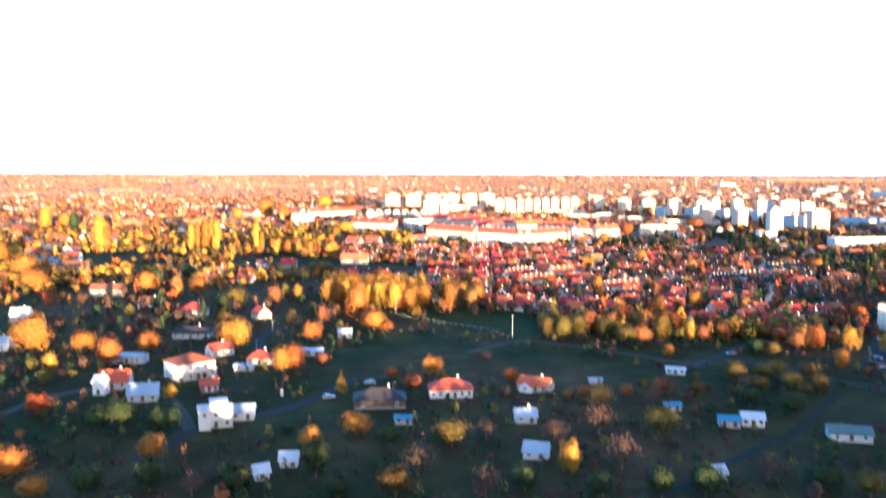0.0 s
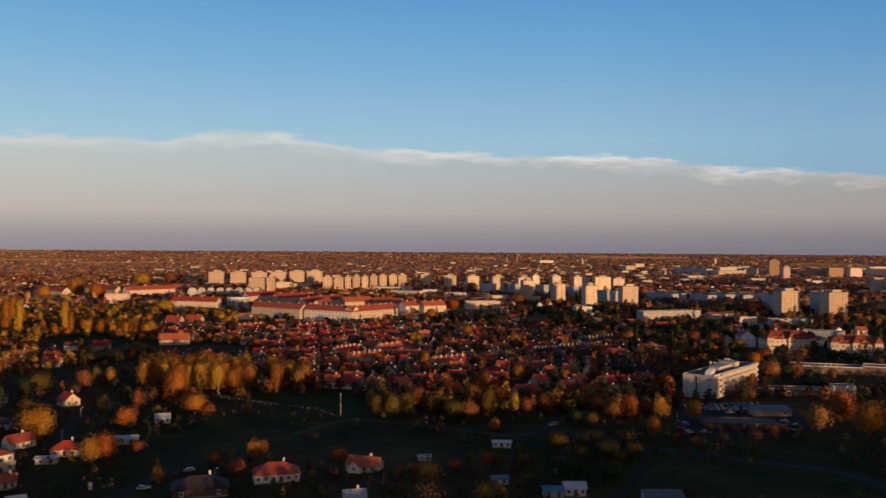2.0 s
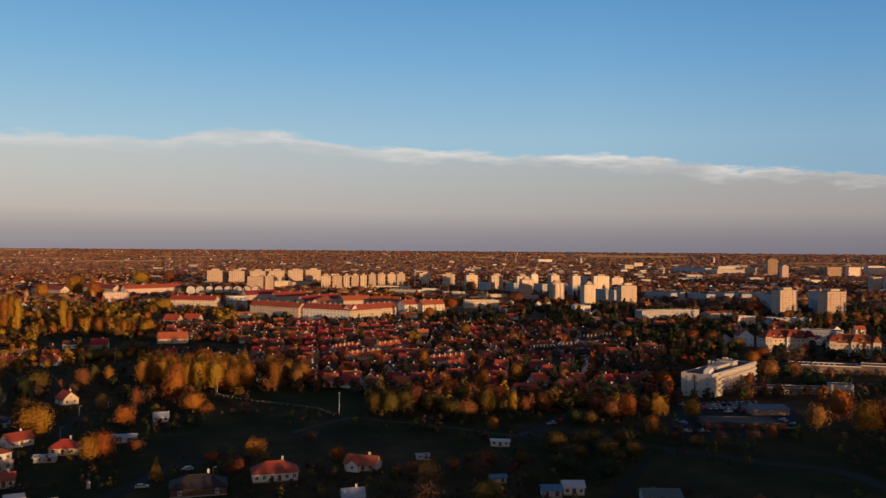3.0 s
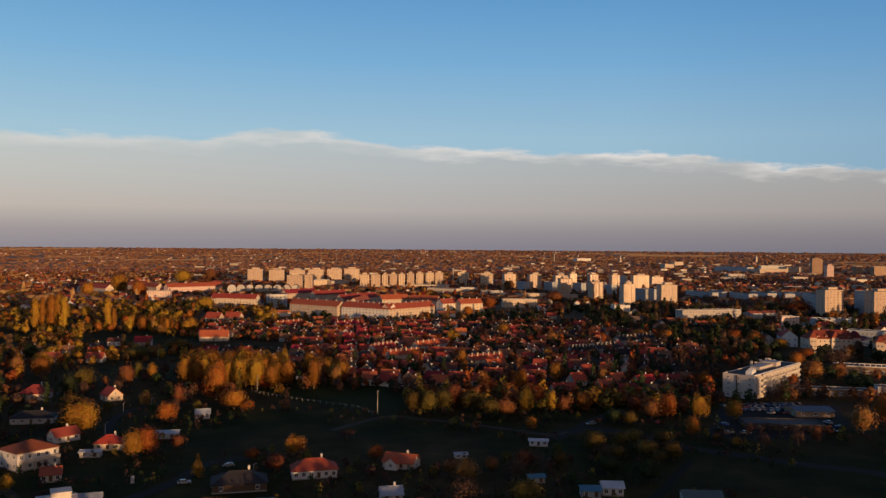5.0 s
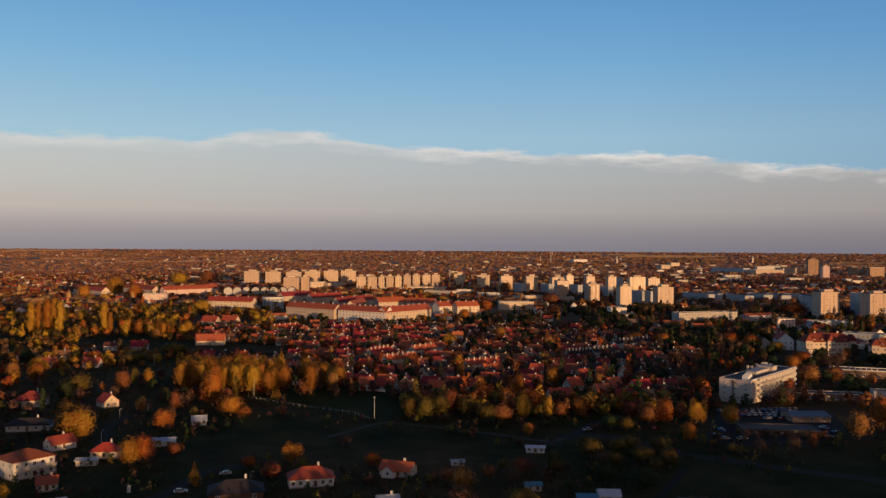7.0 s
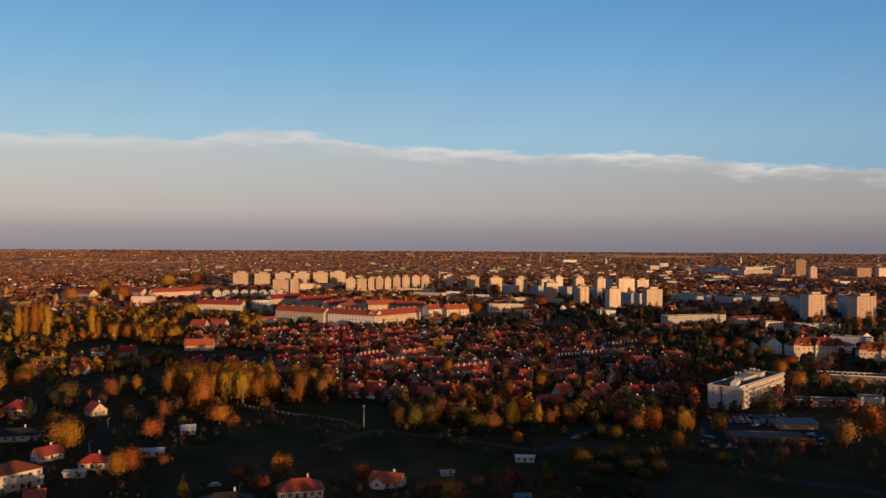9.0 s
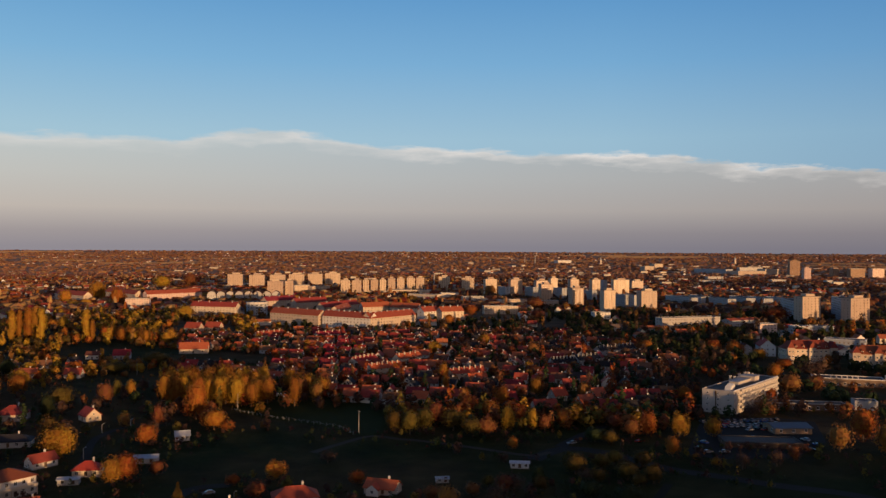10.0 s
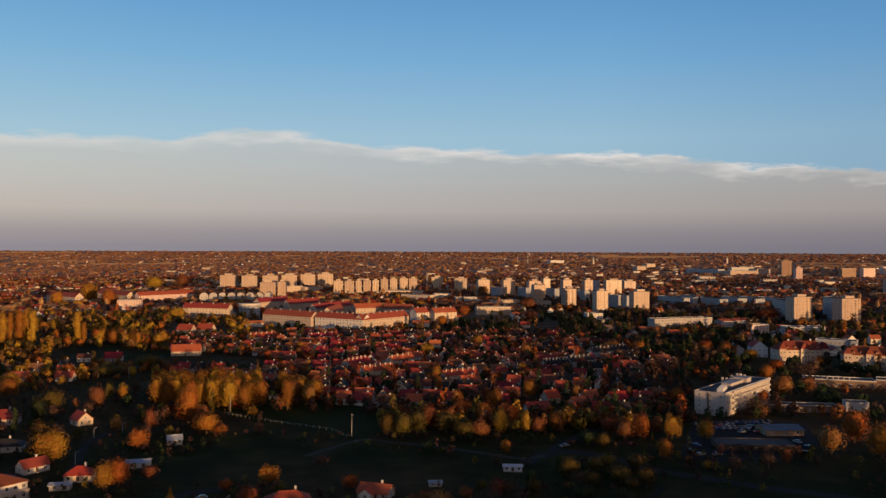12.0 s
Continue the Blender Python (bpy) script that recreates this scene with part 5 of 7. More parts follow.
tree(33.3, 248.1, 9.6, 13.1, "olive")
tree(85.5, 307.3, 6.8, 10.7, "olive")
tree(79.7, 323.2, 6.4, 9.5, "olive")
tree(69.7, 305.2, 6.0, 8.2, "bare")
tree(86.1, 328.5, 6.5, 8.9, "olive")
tree(96.4, 325.5, 6.5, 9.7, "olive")
tree(69.0, 330.7, 5.6, 8.1, "dark")
tree(51.9, 302.8, 7.3, 5.9, "dark")
tree(37.7, 200.7, 8.8, 10.7, "dark")
tree(55.1, 214.2, 7.4, 10.5, "bare")
tree(66.6, 208.1, 8.3, 12.5, "dark")
tree(76.1, 205.8, 7.3, 9.4, "olive")
tree(27.1, 199.3, 7.7, 8.6, "dark")
tree(12.6, 197.4, 6.6, 8.5, "dark")
tree(-4.6, 198.7, 7.6, 9.5, "dark")
tree(-13.7, 193.9, 8.3, 8.3, "bare")
tree(-71.5, 186.3, 8.6, 10.5, "dark")
tree(-81.9, 184.9, 6.8, 7.7, "bare")
tree(-47.9, 189.4, 5.6, 8.4, "dark")
tree(-74.0, 233.7, 4.7, 5.8, "dark")
tree(-322.2, 753.8, 28.3, 6.4, "poplar")
tree(-317.0, 760.6, 29.8, 9.8, "poplar")
tree(-311.6, 760.8, 31.1, 9.4, "poplar")
tree(-303.6, 754.3, 29.0, 9.3, "poplar")
tree(-270.5, 766.0, 27.5, 9.0, "poplar")
tree(-264.0, 763.0, 19.0, 6.0, "poplar")
tree(-328.0, 869.1, 17.0, 11.7, "gold")
tree(-339.3, 868.6, 12.8, 12.8, "gold")
tree(-354.4, 890.9, 13.1, 8.8, "gold")
tree(-448.3, 1322.0, 35.1, 30.3, "gold")
tree(-384.0, 1207.7, 28.9, 26.0, "orange")
tree(-468.5, 1246.8, 24.3, 24.3, "orange")
tree(-241.1, 1000.9, 18.8, 25.9, "gold")
tree(-462.0, 1731.9, 28.6, 40.9, "gold")
tree(-419.8, 1783.0, 33.5, 33.5, "brown")
_grove = random.Random(17)
for _k in range(26):
    _t = _grove.random()
    tree(-258 + 76 * _t + _grove.uniform(-4, 4), 786 - 52 * _t + _grove.uniform(-10, 16), _grove.uniform(11.0, 15.0), _grove.uniform(9.0, 12.5), _grove.choice(("gold", "gold", "gold", "orange")))
# open fallow before the grove
for _k in range(9):
    take(-252 + 17 * _k, 712 - 7 * _k, 20)
    take(-236 + 17 * _k, 676 - 7 * _k, 20)
tree(-167.7, 614.4, 10.2, 26.2, "olive")
tree(-183.5, 577.9, 8.3, 22.1, "olive")
tree(-227.2, 535.9, 8.0, 14.6, "gold")
tree(-240.3, 945.1, 11.1, 17.8, "olive")
tree(-622.7, 992.8, 34.9, 19.4, "gold")
tree(-420.6, 758.5, 31.6, 16.1, "poplar")
tree(-415.5, 759.6, 25.8, 11.5, "poplar")
tree(-326.2, 748.9, 28.1, 8.7, "poplar")
tree(-362.4, 551.0, 19.7, 26.2, "gold")
tree(-436.1, 629.4, 22.8, 22.8, "gold")
tree(-323.0, 500.1, 15.8, 23.7, "orange")
tree(-247.6, 501.0, 14.8, 16.7, "orange")
tree(-216.8, 506.6, 14.6, 11.0, "gold")
tree(-628.6, 1047.1, 24.3, 20.2, "gold")
tree(-589.1, 1000.4, 26.9, 15.4, "dark")
tree(147.5, 654.9, 11.5, 6.9, "orange")
tree(77.7, 731.3, 11.8, 15.1, "gold")
tree(167.8, 990.5, 13.8, 25.2, "brown")
tree(183.1, 689.0, 11.4, 17.9, "orange")
tree(90.6, 552.5, 8.9, 15.3, "brown")
tree(31.6, 543.1, 12.4, 7.5, "gold")
tree(31.4, 672.3, 12.3, 13.8, "gold")
tree(108.2, 660.6, 12.2, 13.8, "brown")
tree(81.5, 653.8, 7.5, 9.0, "brown")
tree(164.2, 1456.0, 23.4, 30.1, "brown")
tree(192.5, 1160.7, 18.8, 34.9, "brown")
tree(94.2, 1048.1, 16.8, 21.6, "orange")
tree(60.3, 931.6, 12.8, 14.9, "orange")
tree(258.2, 676.6, 13.2, 18.2, "orange")
tree(270.4, 663.5, 13.1, 18.0, "orange")
tree(204.1, 675.6, 12.9, 17.7, "orange")
tree(447.2, 974.3, 19.6, 36.7, "orange")
tree(279.7, 638.5, 9.5, 14.3, "gold")
tree(395.1, 1133.7, 16.4, 35.6, "bare")
tree(408.2, 1063.7, 14.3, 39.0, "bare")
tree(468.8, 948.1, 14.5, 19.3, "gold")
tree(425.2, 791.6, 14.4, 14.4, "brown")
tree(278.2, 593.4, 7.5, 16.5, "orange")
tree(273.6, 545.1, 13.9, 25.1, "bare")
tree(249.1, 544.9, 10.9, 10.9, "orange")
tree(-122.3, 463.6, 18.2, 10.1, "gold")
tree(-123.8, 479.2, 15.0, 10.9, "gold")
tree(-127.5, 499.0, 16.0, 10.9, "gold")
tree(-115.1, 463.0, 17.4, 10.4, "gold")
tree(-118.9, 472.6, 15.4, 9.4, "gold")
tree(-122.3, 499.7, 17.4, 9.0, "gold")
tree(-113.1, 465.5, 17.5, 11.2, "gold")
tree(-114.7, 481.7, 17.6, 10.9, "gold")
tree(-116.1, 496.9, 16.9, 11.6, "gold")
tree(-105.2, 455.6, 14.7, 10.7, "gold")
tree(-111.1, 483.9, 17.4, 9.5, "gold")
tree(-113.5, 498.4, 15.7, 10.9, "gold")
tree(-102.9, 457.2, 17.6, 9.8, "orange")
tree(-105.2, 474.3, 14.8, 11.5, "gold")
tree(-106.4, 492.4, 17.1, 11.3, "gold")
tree(-99.8, 465.6, 15.4, 8.9, "gold")
tree(-102.5, 481.8, 16.4, 11.3, "orange")
tree(-103.6, 503.6, 16.4, 11.3, "gold")
tree(-93.6, 462.0, 16.9, 10.2, "gold")
tree(-95.9, 478.3, 15.0, 10.0, "gold")
tree(-98.6, 498.8, 17.2, 10.1, "gold")
tree(-90.1, 464.1, 17.7, 9.4, "gold")
tree(-90.6, 480.5, 15.7, 9.6, "gold")
tree(-95.1, 498.7, 17.8, 10.6, "gold")
tree(-82.9, 456.1, 17.3, 10.5, "gold")
tree(-87.8, 479.3, 15.6, 9.2, "gold")
tree(-89.4, 497.6, 16.3, 9.1, "gold")
tree(-80.5, 457.7, 14.5, 8.5, "gold")
tree(-82.3, 476.8, 15.4, 9.0, "orange")
tree(-86.1, 504.7, 15.2, 10.0, "gold")
tree(-75.2, 454.9, 14.6, 9.2, "gold")
tree(-75.5, 472.4, 14.5, 9.9, "gold")
tree(-80.8, 498.1, 14.6, 11.3, "orange")
tree(-72.7, 466.6, 14.7, 9.4, "gold")
tree(-73.7, 476.8, 15.7, 9.2, "gold")
tree(-75.7, 501.4, 17.1, 10.4, "gold")
tree(-68.0, 464.7, 16.2, 10.8, "gold")
tree(-60.1, 501.1, 15.3, 11.1, "gold")
tree(-52.5, 455.7, 18.1, 8.3, "gold")
tree(-39.7, 481.8, 12.8, 9.6, "gold")
tree(-51.4, 480.9, 12.8, 9.6, "brown")
tree(-43.2, 471.6, 12.6, 9.4, "olive")
tree(-48.6, 493.3, 13.1, 9.9, "gold")
tree(-41.5, 465.4, 12.4, 9.3, "brown")
tree(-41.4, 483.2, 12.9, 9.6, "olive")
tree(-49.1, 488.9, 13.0, 9.8, "gold")
tree(-53.7, 503.9, 13.4, 10.1, "brown")
tree(-53.3, 488.0, 13.0, 9.8, "olive")
tree(-54.5, 491.3, 13.1, 9.8, "gold")
tree(-41.3, 503.7, 13.4, 10.0, "brown")
tree(-55.2, 491.7, 13.1, 9.8, "olive")
tree(-98.6, 427.7, 11.6, 13.1, "orange")
tree(-87.5, 408.5, 8.9, 11.1, "orange")
tree(-116.2, 464.8, 12.7, 12.7, "gold")

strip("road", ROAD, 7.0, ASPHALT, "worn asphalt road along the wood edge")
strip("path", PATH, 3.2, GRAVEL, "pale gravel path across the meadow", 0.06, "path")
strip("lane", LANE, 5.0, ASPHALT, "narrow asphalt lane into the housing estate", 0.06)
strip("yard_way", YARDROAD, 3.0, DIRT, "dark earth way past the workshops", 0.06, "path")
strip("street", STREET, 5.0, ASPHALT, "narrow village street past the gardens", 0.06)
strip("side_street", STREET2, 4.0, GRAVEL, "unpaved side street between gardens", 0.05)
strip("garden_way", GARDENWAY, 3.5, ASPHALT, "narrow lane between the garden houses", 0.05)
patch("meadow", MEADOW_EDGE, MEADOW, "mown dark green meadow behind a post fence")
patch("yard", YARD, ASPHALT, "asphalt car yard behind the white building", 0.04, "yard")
for _p in (ROAD, PATH, LANE, YARDROAD, STREET, STREET2, GARDENWAY):
    take_line(_p, 4.0)
_cx, _cy = sum(p[0] for p in MEADOW_EDGE) / len(MEADOW_EDGE), sum(p[1] for p in MEADOW_EDGE) / len(MEADOW_EDGE)
take_line([(_cx - 30, _cy + 5), (_cx + 35, _cy - 15)], 26)
take(-300, 640, 30), take(-20, 330, 32), take(-48, 345, 26), take(22, 308, 20), take(60, 318, 14), take(-72, 330, 20), take(100, 290, 20), take(130, 270, 22), take(15, 335, 16), take(-8, 345, 18), take(30, 322, 14), take(-55, 375, 16)
take_line([(140, 385), (200, 390)], 22)


# ---- the white institution ----
def institution():
    ax, ay, cx, cy, rx, ry = WHITE
    o = block(cx, cy, 218.5, 474.4, 16.6, 11.6, 4, WALL_AGED, WALL_AGED, "white four-storey flat-roofed institution with roof vents", name="institution_building", category="building", single=True, pitch=4.6, opening=(1.05, 1.2))
    L = math.hypot(218.5 - cx, 474.4 - cy)
    part("stair_tower", Build().box(L * 0.12, L * 0.22, 4, 12, 11.6, 14.4).box(L * 0.11, L * 0.23, 3.8, 12.2, 14.4, 14.7, 1), (WALL_AGED, FLAT_PALE), o)
    part("upper_storey", Build().box(-L * 0.16, L * 0.12, 6, 11, 11.6, 13.5).box(-L * 0.17, L * 0.12, 5.8, 11.2, 13.5, 13.75, 1), (WALL_AGED, FLAT_PALE), o)
    for k in range(13):
        u, v, tall = L * (-0.02 + 0.037 * k), 12.2 + 1.6 * ((k * 5) % 3) * 0.8, 1.5 + 0.5 * ((k * 7) % 4)
        part("roof_vent", Build().box(u, u + 0.9, v, v + 0.9, 11.7, 11.7 + tall).box(u - 0.12, u + 1.02, v - 0.12, v + 1.02, 11.7 + tall, 11.95 + tall), WALL_AGED, o)
    for k in range(7):
        u = -L / 2 + 1.6 + k * 2.1
        part("skylight", Build().solid([(u, 2.0 + 0.5 * k, 11.7), (u + 1.5, 2.0 + 0.5 * k, 11.7), (u + 1.5, 5.4 + 0.5 * k, 11.7), (u, 5.4 + 0.5 * k, 11.7)], [(u, 2.2 + 0.5 * k, 14.0), (u + 0.3, 2.2 + 0.5 * k, 14.0), (u + 0.3, 5.2 + 0.5 * k, 14.0), (u, 5.2 + 0.5 * k, 14.0)]), FRAME_WHITE, o)
    part("coping", Build().box(-L / 2 - 0.2, L / 2 + 0.2, -0.22, 0.42, 12.15, 12.5), FRAME_WHITE, o)
    for s in range(4):
        part("gallery", Build().box(-L / 2 + 8, L / 2 - 2, -1.3, 0, s * 2.9 + 2.6, s * 2.9 + 2.8).box(-L / 2 + 8, L / 2 - 2, -1.3, -1.2, s * 2.9 + 2.8, s * 2.9 + 3.6), WALL_AGED, o)
    part("drainpipe", Build().box(-L / 2 - 0.35, -L / 2 - 0.05, 9.0, 9.6, 0, 11.6), WOOD_DARK, o)
    return o


institution()
_o = block(*LONGSHED[0], *LONGSHED[1], 13, 2.0, 1, WOOD_DARK, FELT, "long low dark workshop with a felt roof", name="workshop", category="workshop", pitch=8.0)
_o = block(*HALLROOF[0], *HALLROOF[1], 13, 2.7, 1, WALL_BROWN, ROOF_SLATE, "low hall with a grey-blue sheet roof", style="gable", rise=1.2, name="hall", category="hall", single=True, pitch=5)
block(196.0, 440.0, 236.0, 432.0, 9, 3.4, 1, WALL_SHADE_BROWN, CONCRETE, "low brown service building behind bare shrubs", name="service_building", category="building", single=True, pitch=4)
block(243.0, 437.0, 254.0, 434.0, 8, 4.6, 1, WALL_GREY, FLAT_PALE, "pale grey cube-like utility block", name="utility_block", category="building", single=True, pitch=4)
_o = block(262.0, 520.0, 300.0, 505.0, 14, 4.4, 1, WALL_SHADE_BROWN, WALL_WHITE, "low flat-roofed building with a white roof edge, walls browned for shade", name="low_block", category="building", single=True, pitch=4)
part("panel", Build().box(-20.3, -15.0, -0.22, -0.12, 1.6, 4.2), ROOF_BRIGHT, _o, "red facade panel")
for _k in range(6):
    part("roof_vent", Build().box(-10 + 3.1 * _k, -9.5 + 3.1 * _k, 3, 3.5, 4.5, 5.9).box(-10.1 + 3.1 * _k, -9.4 + 3.1 * _k, 2.9, 3.6, 5.9, 6.05), WALL_WHITE, _o)
block(303.0, 510.0, 338.0, 490.0, 14, 4.8, 1, WALL_SHADE_BROWN, WALL_WHITE, "low flat-roofed building with a white roof edge, walls browned for shade", name="low_block", category="building", single=True, pitch=4)


def villa_block(x0, y0, x1, y1):
    """Cream apartment house with projecting gabled bays under a steep red roof."""
    o = block(x0, y0, x1, y1, 14, 10.5, 3, WALL_CREAM, ROOF_OLD, "cream apartment house with bays and a steep red roof", style="hip", rise=6.0, name="apartment_house", category="apartment house", single=True, pitch=3.4, group="red-roofed apartment houses")
    L = math.hypot(x1 - x0, y1 - y0)
    for c in (-L * 0.42, 0.0, L * 0.42):
        part("bay", Build().box(c - 2.6, c + 2.6, -1.6, 0, 0, 11.5), WALL_CREAM, o)
        for s in range(3):
            window(o, c - 1.2, -1.6, s * 3.5 + 0.9, 0, 1.3, 1.5)
            window(o, c + 1.2, -1.6, s * 3.5 + 0.9, 0, 1.3, 1.5)
        base = [(c - 3.0, -2.0, 11.5), (c + 3.0, -2.0, 11.5), (c + 3.0, 6, 11.5), (c - 3.0, 6, 11.5)]
        part("bay_roof", Build().solid(base, [(c - 0.1, -1.2, 16.2), (c + 0.1, -1.2, 16.2), (c + 0.1, 6, 16.2), (c - 0.1, 6, 16.2)]), ROOF_OLD, o)
    for c in (-L * 0.3, -L * 0.15, L * 0.15, L * 0.3):
        d = part("dormer", Build().box(c - 0.8, c + 0.8, 0.9, 3.4, 10.9, 12.6), WALL_CREAM, o)
        part("dormer_roof", Build().solid([(c - 1.0, 0.6, 12.6), (c + 1.0, 0.6, 12.6), (c + 1.0, 4.6, 12.6), (c - 1.0, 4.6, 12.6)], [(c - 0.05, 0.6, 13.7), (c + 0.05, 0.6, 13.7), (c + 0.05, 4.6, 13.7), (c - 0.05, 4.6, 13.7)]), ROOF_OLD, d)
        part("dormer_window", Build().box(c - 0.5, c + 0.5, 0.82, 0.9, 11.3, 12.4), GLASS, d)
    for c in (-L * 0.22, L * 0.22):
        part("chimney", Build().box(c - 0.5, c + 0.5, 7, 8, 12, 17.6).box(c - 0.6, c + 0.6, 6.9, 8.1, 17.6, 17.9), WALL_WHITE, o)
    return o


villa_block(291.7, 619.3, 330.2, 618.0)
villa_block(326.0, 590.0, 358.0, 578.0)
villa_block(362.0, 572.0, 398.0, 568.0)
house(297.0, 667.0, 76, 20, 12, 8, 5, WALL_ICE_SHADE, ROOF_BRIGHT, "gabled house with a red roof, sky-lit shade painted ice-blue", storeys=2, nl=5, nw=3)
house(281.0, 672.0, 88, 14, 9, 6, 3, WALL_BLUE_SHADE, ROOF_DARK, "blue-grey annex with a dark roof", storeys=2, nl=4, nw=2)


def row_template(k, wall, roof, L, W, h, rise, label):
    o = thing("house", 0, -400 - 30 * k, 0, label, "house", "houses of the estate")
    part("wall", house_walls(L, W, h, rise), wall, o)
    part("roof", gable_roof(L, W, h, rise, 0.4, 0.18), roof, o)
    part("chimney", Build().box(L * 0.15, L * 0.15 + 0.7, 0.4, 1.0, h + rise * 0.6, h + rise + 0.9).box(L * 0.15 - 0.08, L * 0.15 + 0.78, 0.32, 1.08, h + rise + 0.9, h + rise + 1.05), WALL_WHITE, o)
    for (x, y, z, turn) in ((-L * 0.28, -W / 2, 0.95, 0), (L * 0.28, -W / 2, 0.95, 0), (-L / 2, -W * 0.2, 0.95, -90), (-L / 2, 0, h + 0.4, -90), (L / 2, 0, h + 0.4, 90)):
        w = part("window", window_frame(1.3, 1.35, True), (FRAME_WHITE, GLASS), o)
        w.matrix_basis = pose(x, y, z, 0, 0, turn)
    door(o, 0, -W / 2, 0)
    return o


def inside(x, y, poly):
    hit, j = False, len(poly) - 1
    for i in range(len(poly)):
        (xi, yi), (xj, yj) = poly[i], poly[j]
        if (yi > y) != (yj > y) and x < (xj - xi) * (y - yi) / (yj - yi) + xi:
            hit = not hit
        j = i
    return hit


ESTATE = [(-143, 579), (-60, 505), (-26, 456), (4, 452), (41, 468), (82, 450), (112, 398), (145, 450), (225, 648), (160, 850), (20, 838), (-60, 850), (-150, 805), (-190, 790)]
FAR_HOUSES, FAR_HALLS = [], []


def estate():
    rng = random.Random(11)
    mats = [(WALL_GREY, ROOF_RED), (WALL_CREAM, ROOF_BRIGHT), (WALL_GREY, ROOF_ORANGE), (WALL_GREY, ROOF_BROWN), (WALL_WHITE, ROOF_RED), (WALL_CREAM, ROOF_DARK), (WALL_BLUE_SHADE, ROOF_BROWN)]
    sizes = [(10.4, 7.6, 2.8, 3.3), (8.6, 7.2, 3.2, 3.2), (13, 8.0, 2.8, 3.2), (9.6, 7.6, 2.8, 3.1), (7.8, 7.4, 3.8, 3.4), (8.8, 7.2, 3.2, 3.1), (10.0, 7.6, 2.8, 3.0)]
    labels = ["grey house with a red gable roof", "cream house with a bright red gable roof", "grey house with an orange gable roof", "grey house with a brown gable roof", "tall white house with a red gable roof", "cream house with a dark grey gable roof", "blue-grey house with a brown gable roof"]
    made = [row_template(k, *mats[k], *sizes[k], labels[k]) for k in range(7)]
    spots = []
    a = radians(-14)
    for i in range(-28, 34):
        for j in range(-36, 46):
            u, v = j * 12.6 + rng.uniform(-1.6, 1.6) + (i % 2) * 5, i * 19.0 + (3 if i % 2 else 0) + rng.uniform(-2, 2)
            x, y = u * math.cos(a) - v * math.sin(a), 640 + u * math.sin(a) + v * math.cos(a)
            if inside(x, y, ESTATE) and free(x, y, 4.6) and rng.random() < (0.72 if x < 40 else 0.6):
                # eastward the mix holds darker roofs, imitating shade on that half
                spots.append((math.hypot(x, y), x, y, -14 + rng.choice((0, 0, 0, 90, 0)) + rng.uniform(-9, 9), rng.choice((0, 5, 1, 2, 1, 3, 4, 0, 5, 6) if x < 30 + rng.uniform(-40, 40) else (3, 5, 0, 6, 1, 5, 3, 0, 2, 4))))
    spots.sort()
    for n, (d, x, y, rot, k) in enumerate(spots):
        take(x, y, 4.6)
        if n < 290:
            copy_thing(made[k], pose(x, y, 0, 0, 0, rot))
        else:
            FAR_HOUSES.append((x, y, rot, sizes[k]))
    for k, o in enumerate(made):
        x, y = ((-205, 560), (-215, 585), (-235, 560), (-240, 600), (-255, 575), (-225, 615), (-262, 598))[k]
        o.matrix_basis = pose(x, y, 0, 0, 0, 10 * k)
        take(x, y, 7)


def terrace(x0, y0, x1, y1, n, wall, roof, label):
    """A row of narrow houses under one roof, party walls standing white above the tiles."""
    L, D, h, rise = math.hypot(x1 - x0, y1 - y0), 8.0, 4.4, 2.8
    o = block(x0, y0, x1, y1, D, h, 2, wall, roof, label, style="gable", rise=rise, name="terrace_row", category="terraced houses", single=True, pitch=4.2, group="terraces of the estate")
    for k in range(n + 1):
        c = -L / 2 + k * L / n
        lo = [(c - 0.15, D * 0.18, h + 0.4), (c - 0.15, D * 0.82, h + 0.4), (c - 0.15, D / 2, h + rise + 0.5)]
        part("party_wall", Build().solid(lo, [(c + 0.15, p[1], p[2]) for p in lo]), WALL_CREAM if roof is ROOF_BRIGHT else CONCRETE, o)
        if k < n:
            part("chimney", Build().box(c + 1.2, c + 2.0, D * 0.3, D * 0.3 + 0.7, h + 1.2, h + rise + 1.0).box(c + 1.1, c + 2.1, D * 0.3 - 0.1, D * 0.3 + 0.8, h + rise + 1.0, h + rise + 1.2), WALL_CREAM if roof is ROOF_BRIGHT else CONCRETE, o)
    take_line([(x0, y0), (x1, y1)], 7)


# dark rows: blue-grey walls and dark tiles paint terraces in shade
for _t in TERRACES:
    terrace(*_t[:5], WALL_CREAM if _t[5] else WALL_BLUE_SHADE, ROOF_BRIGHT if _t[5] else ROOF_DARK, "terrace of narrow houses under a long %s roof" % ("red" if _t[5] else "dark"))
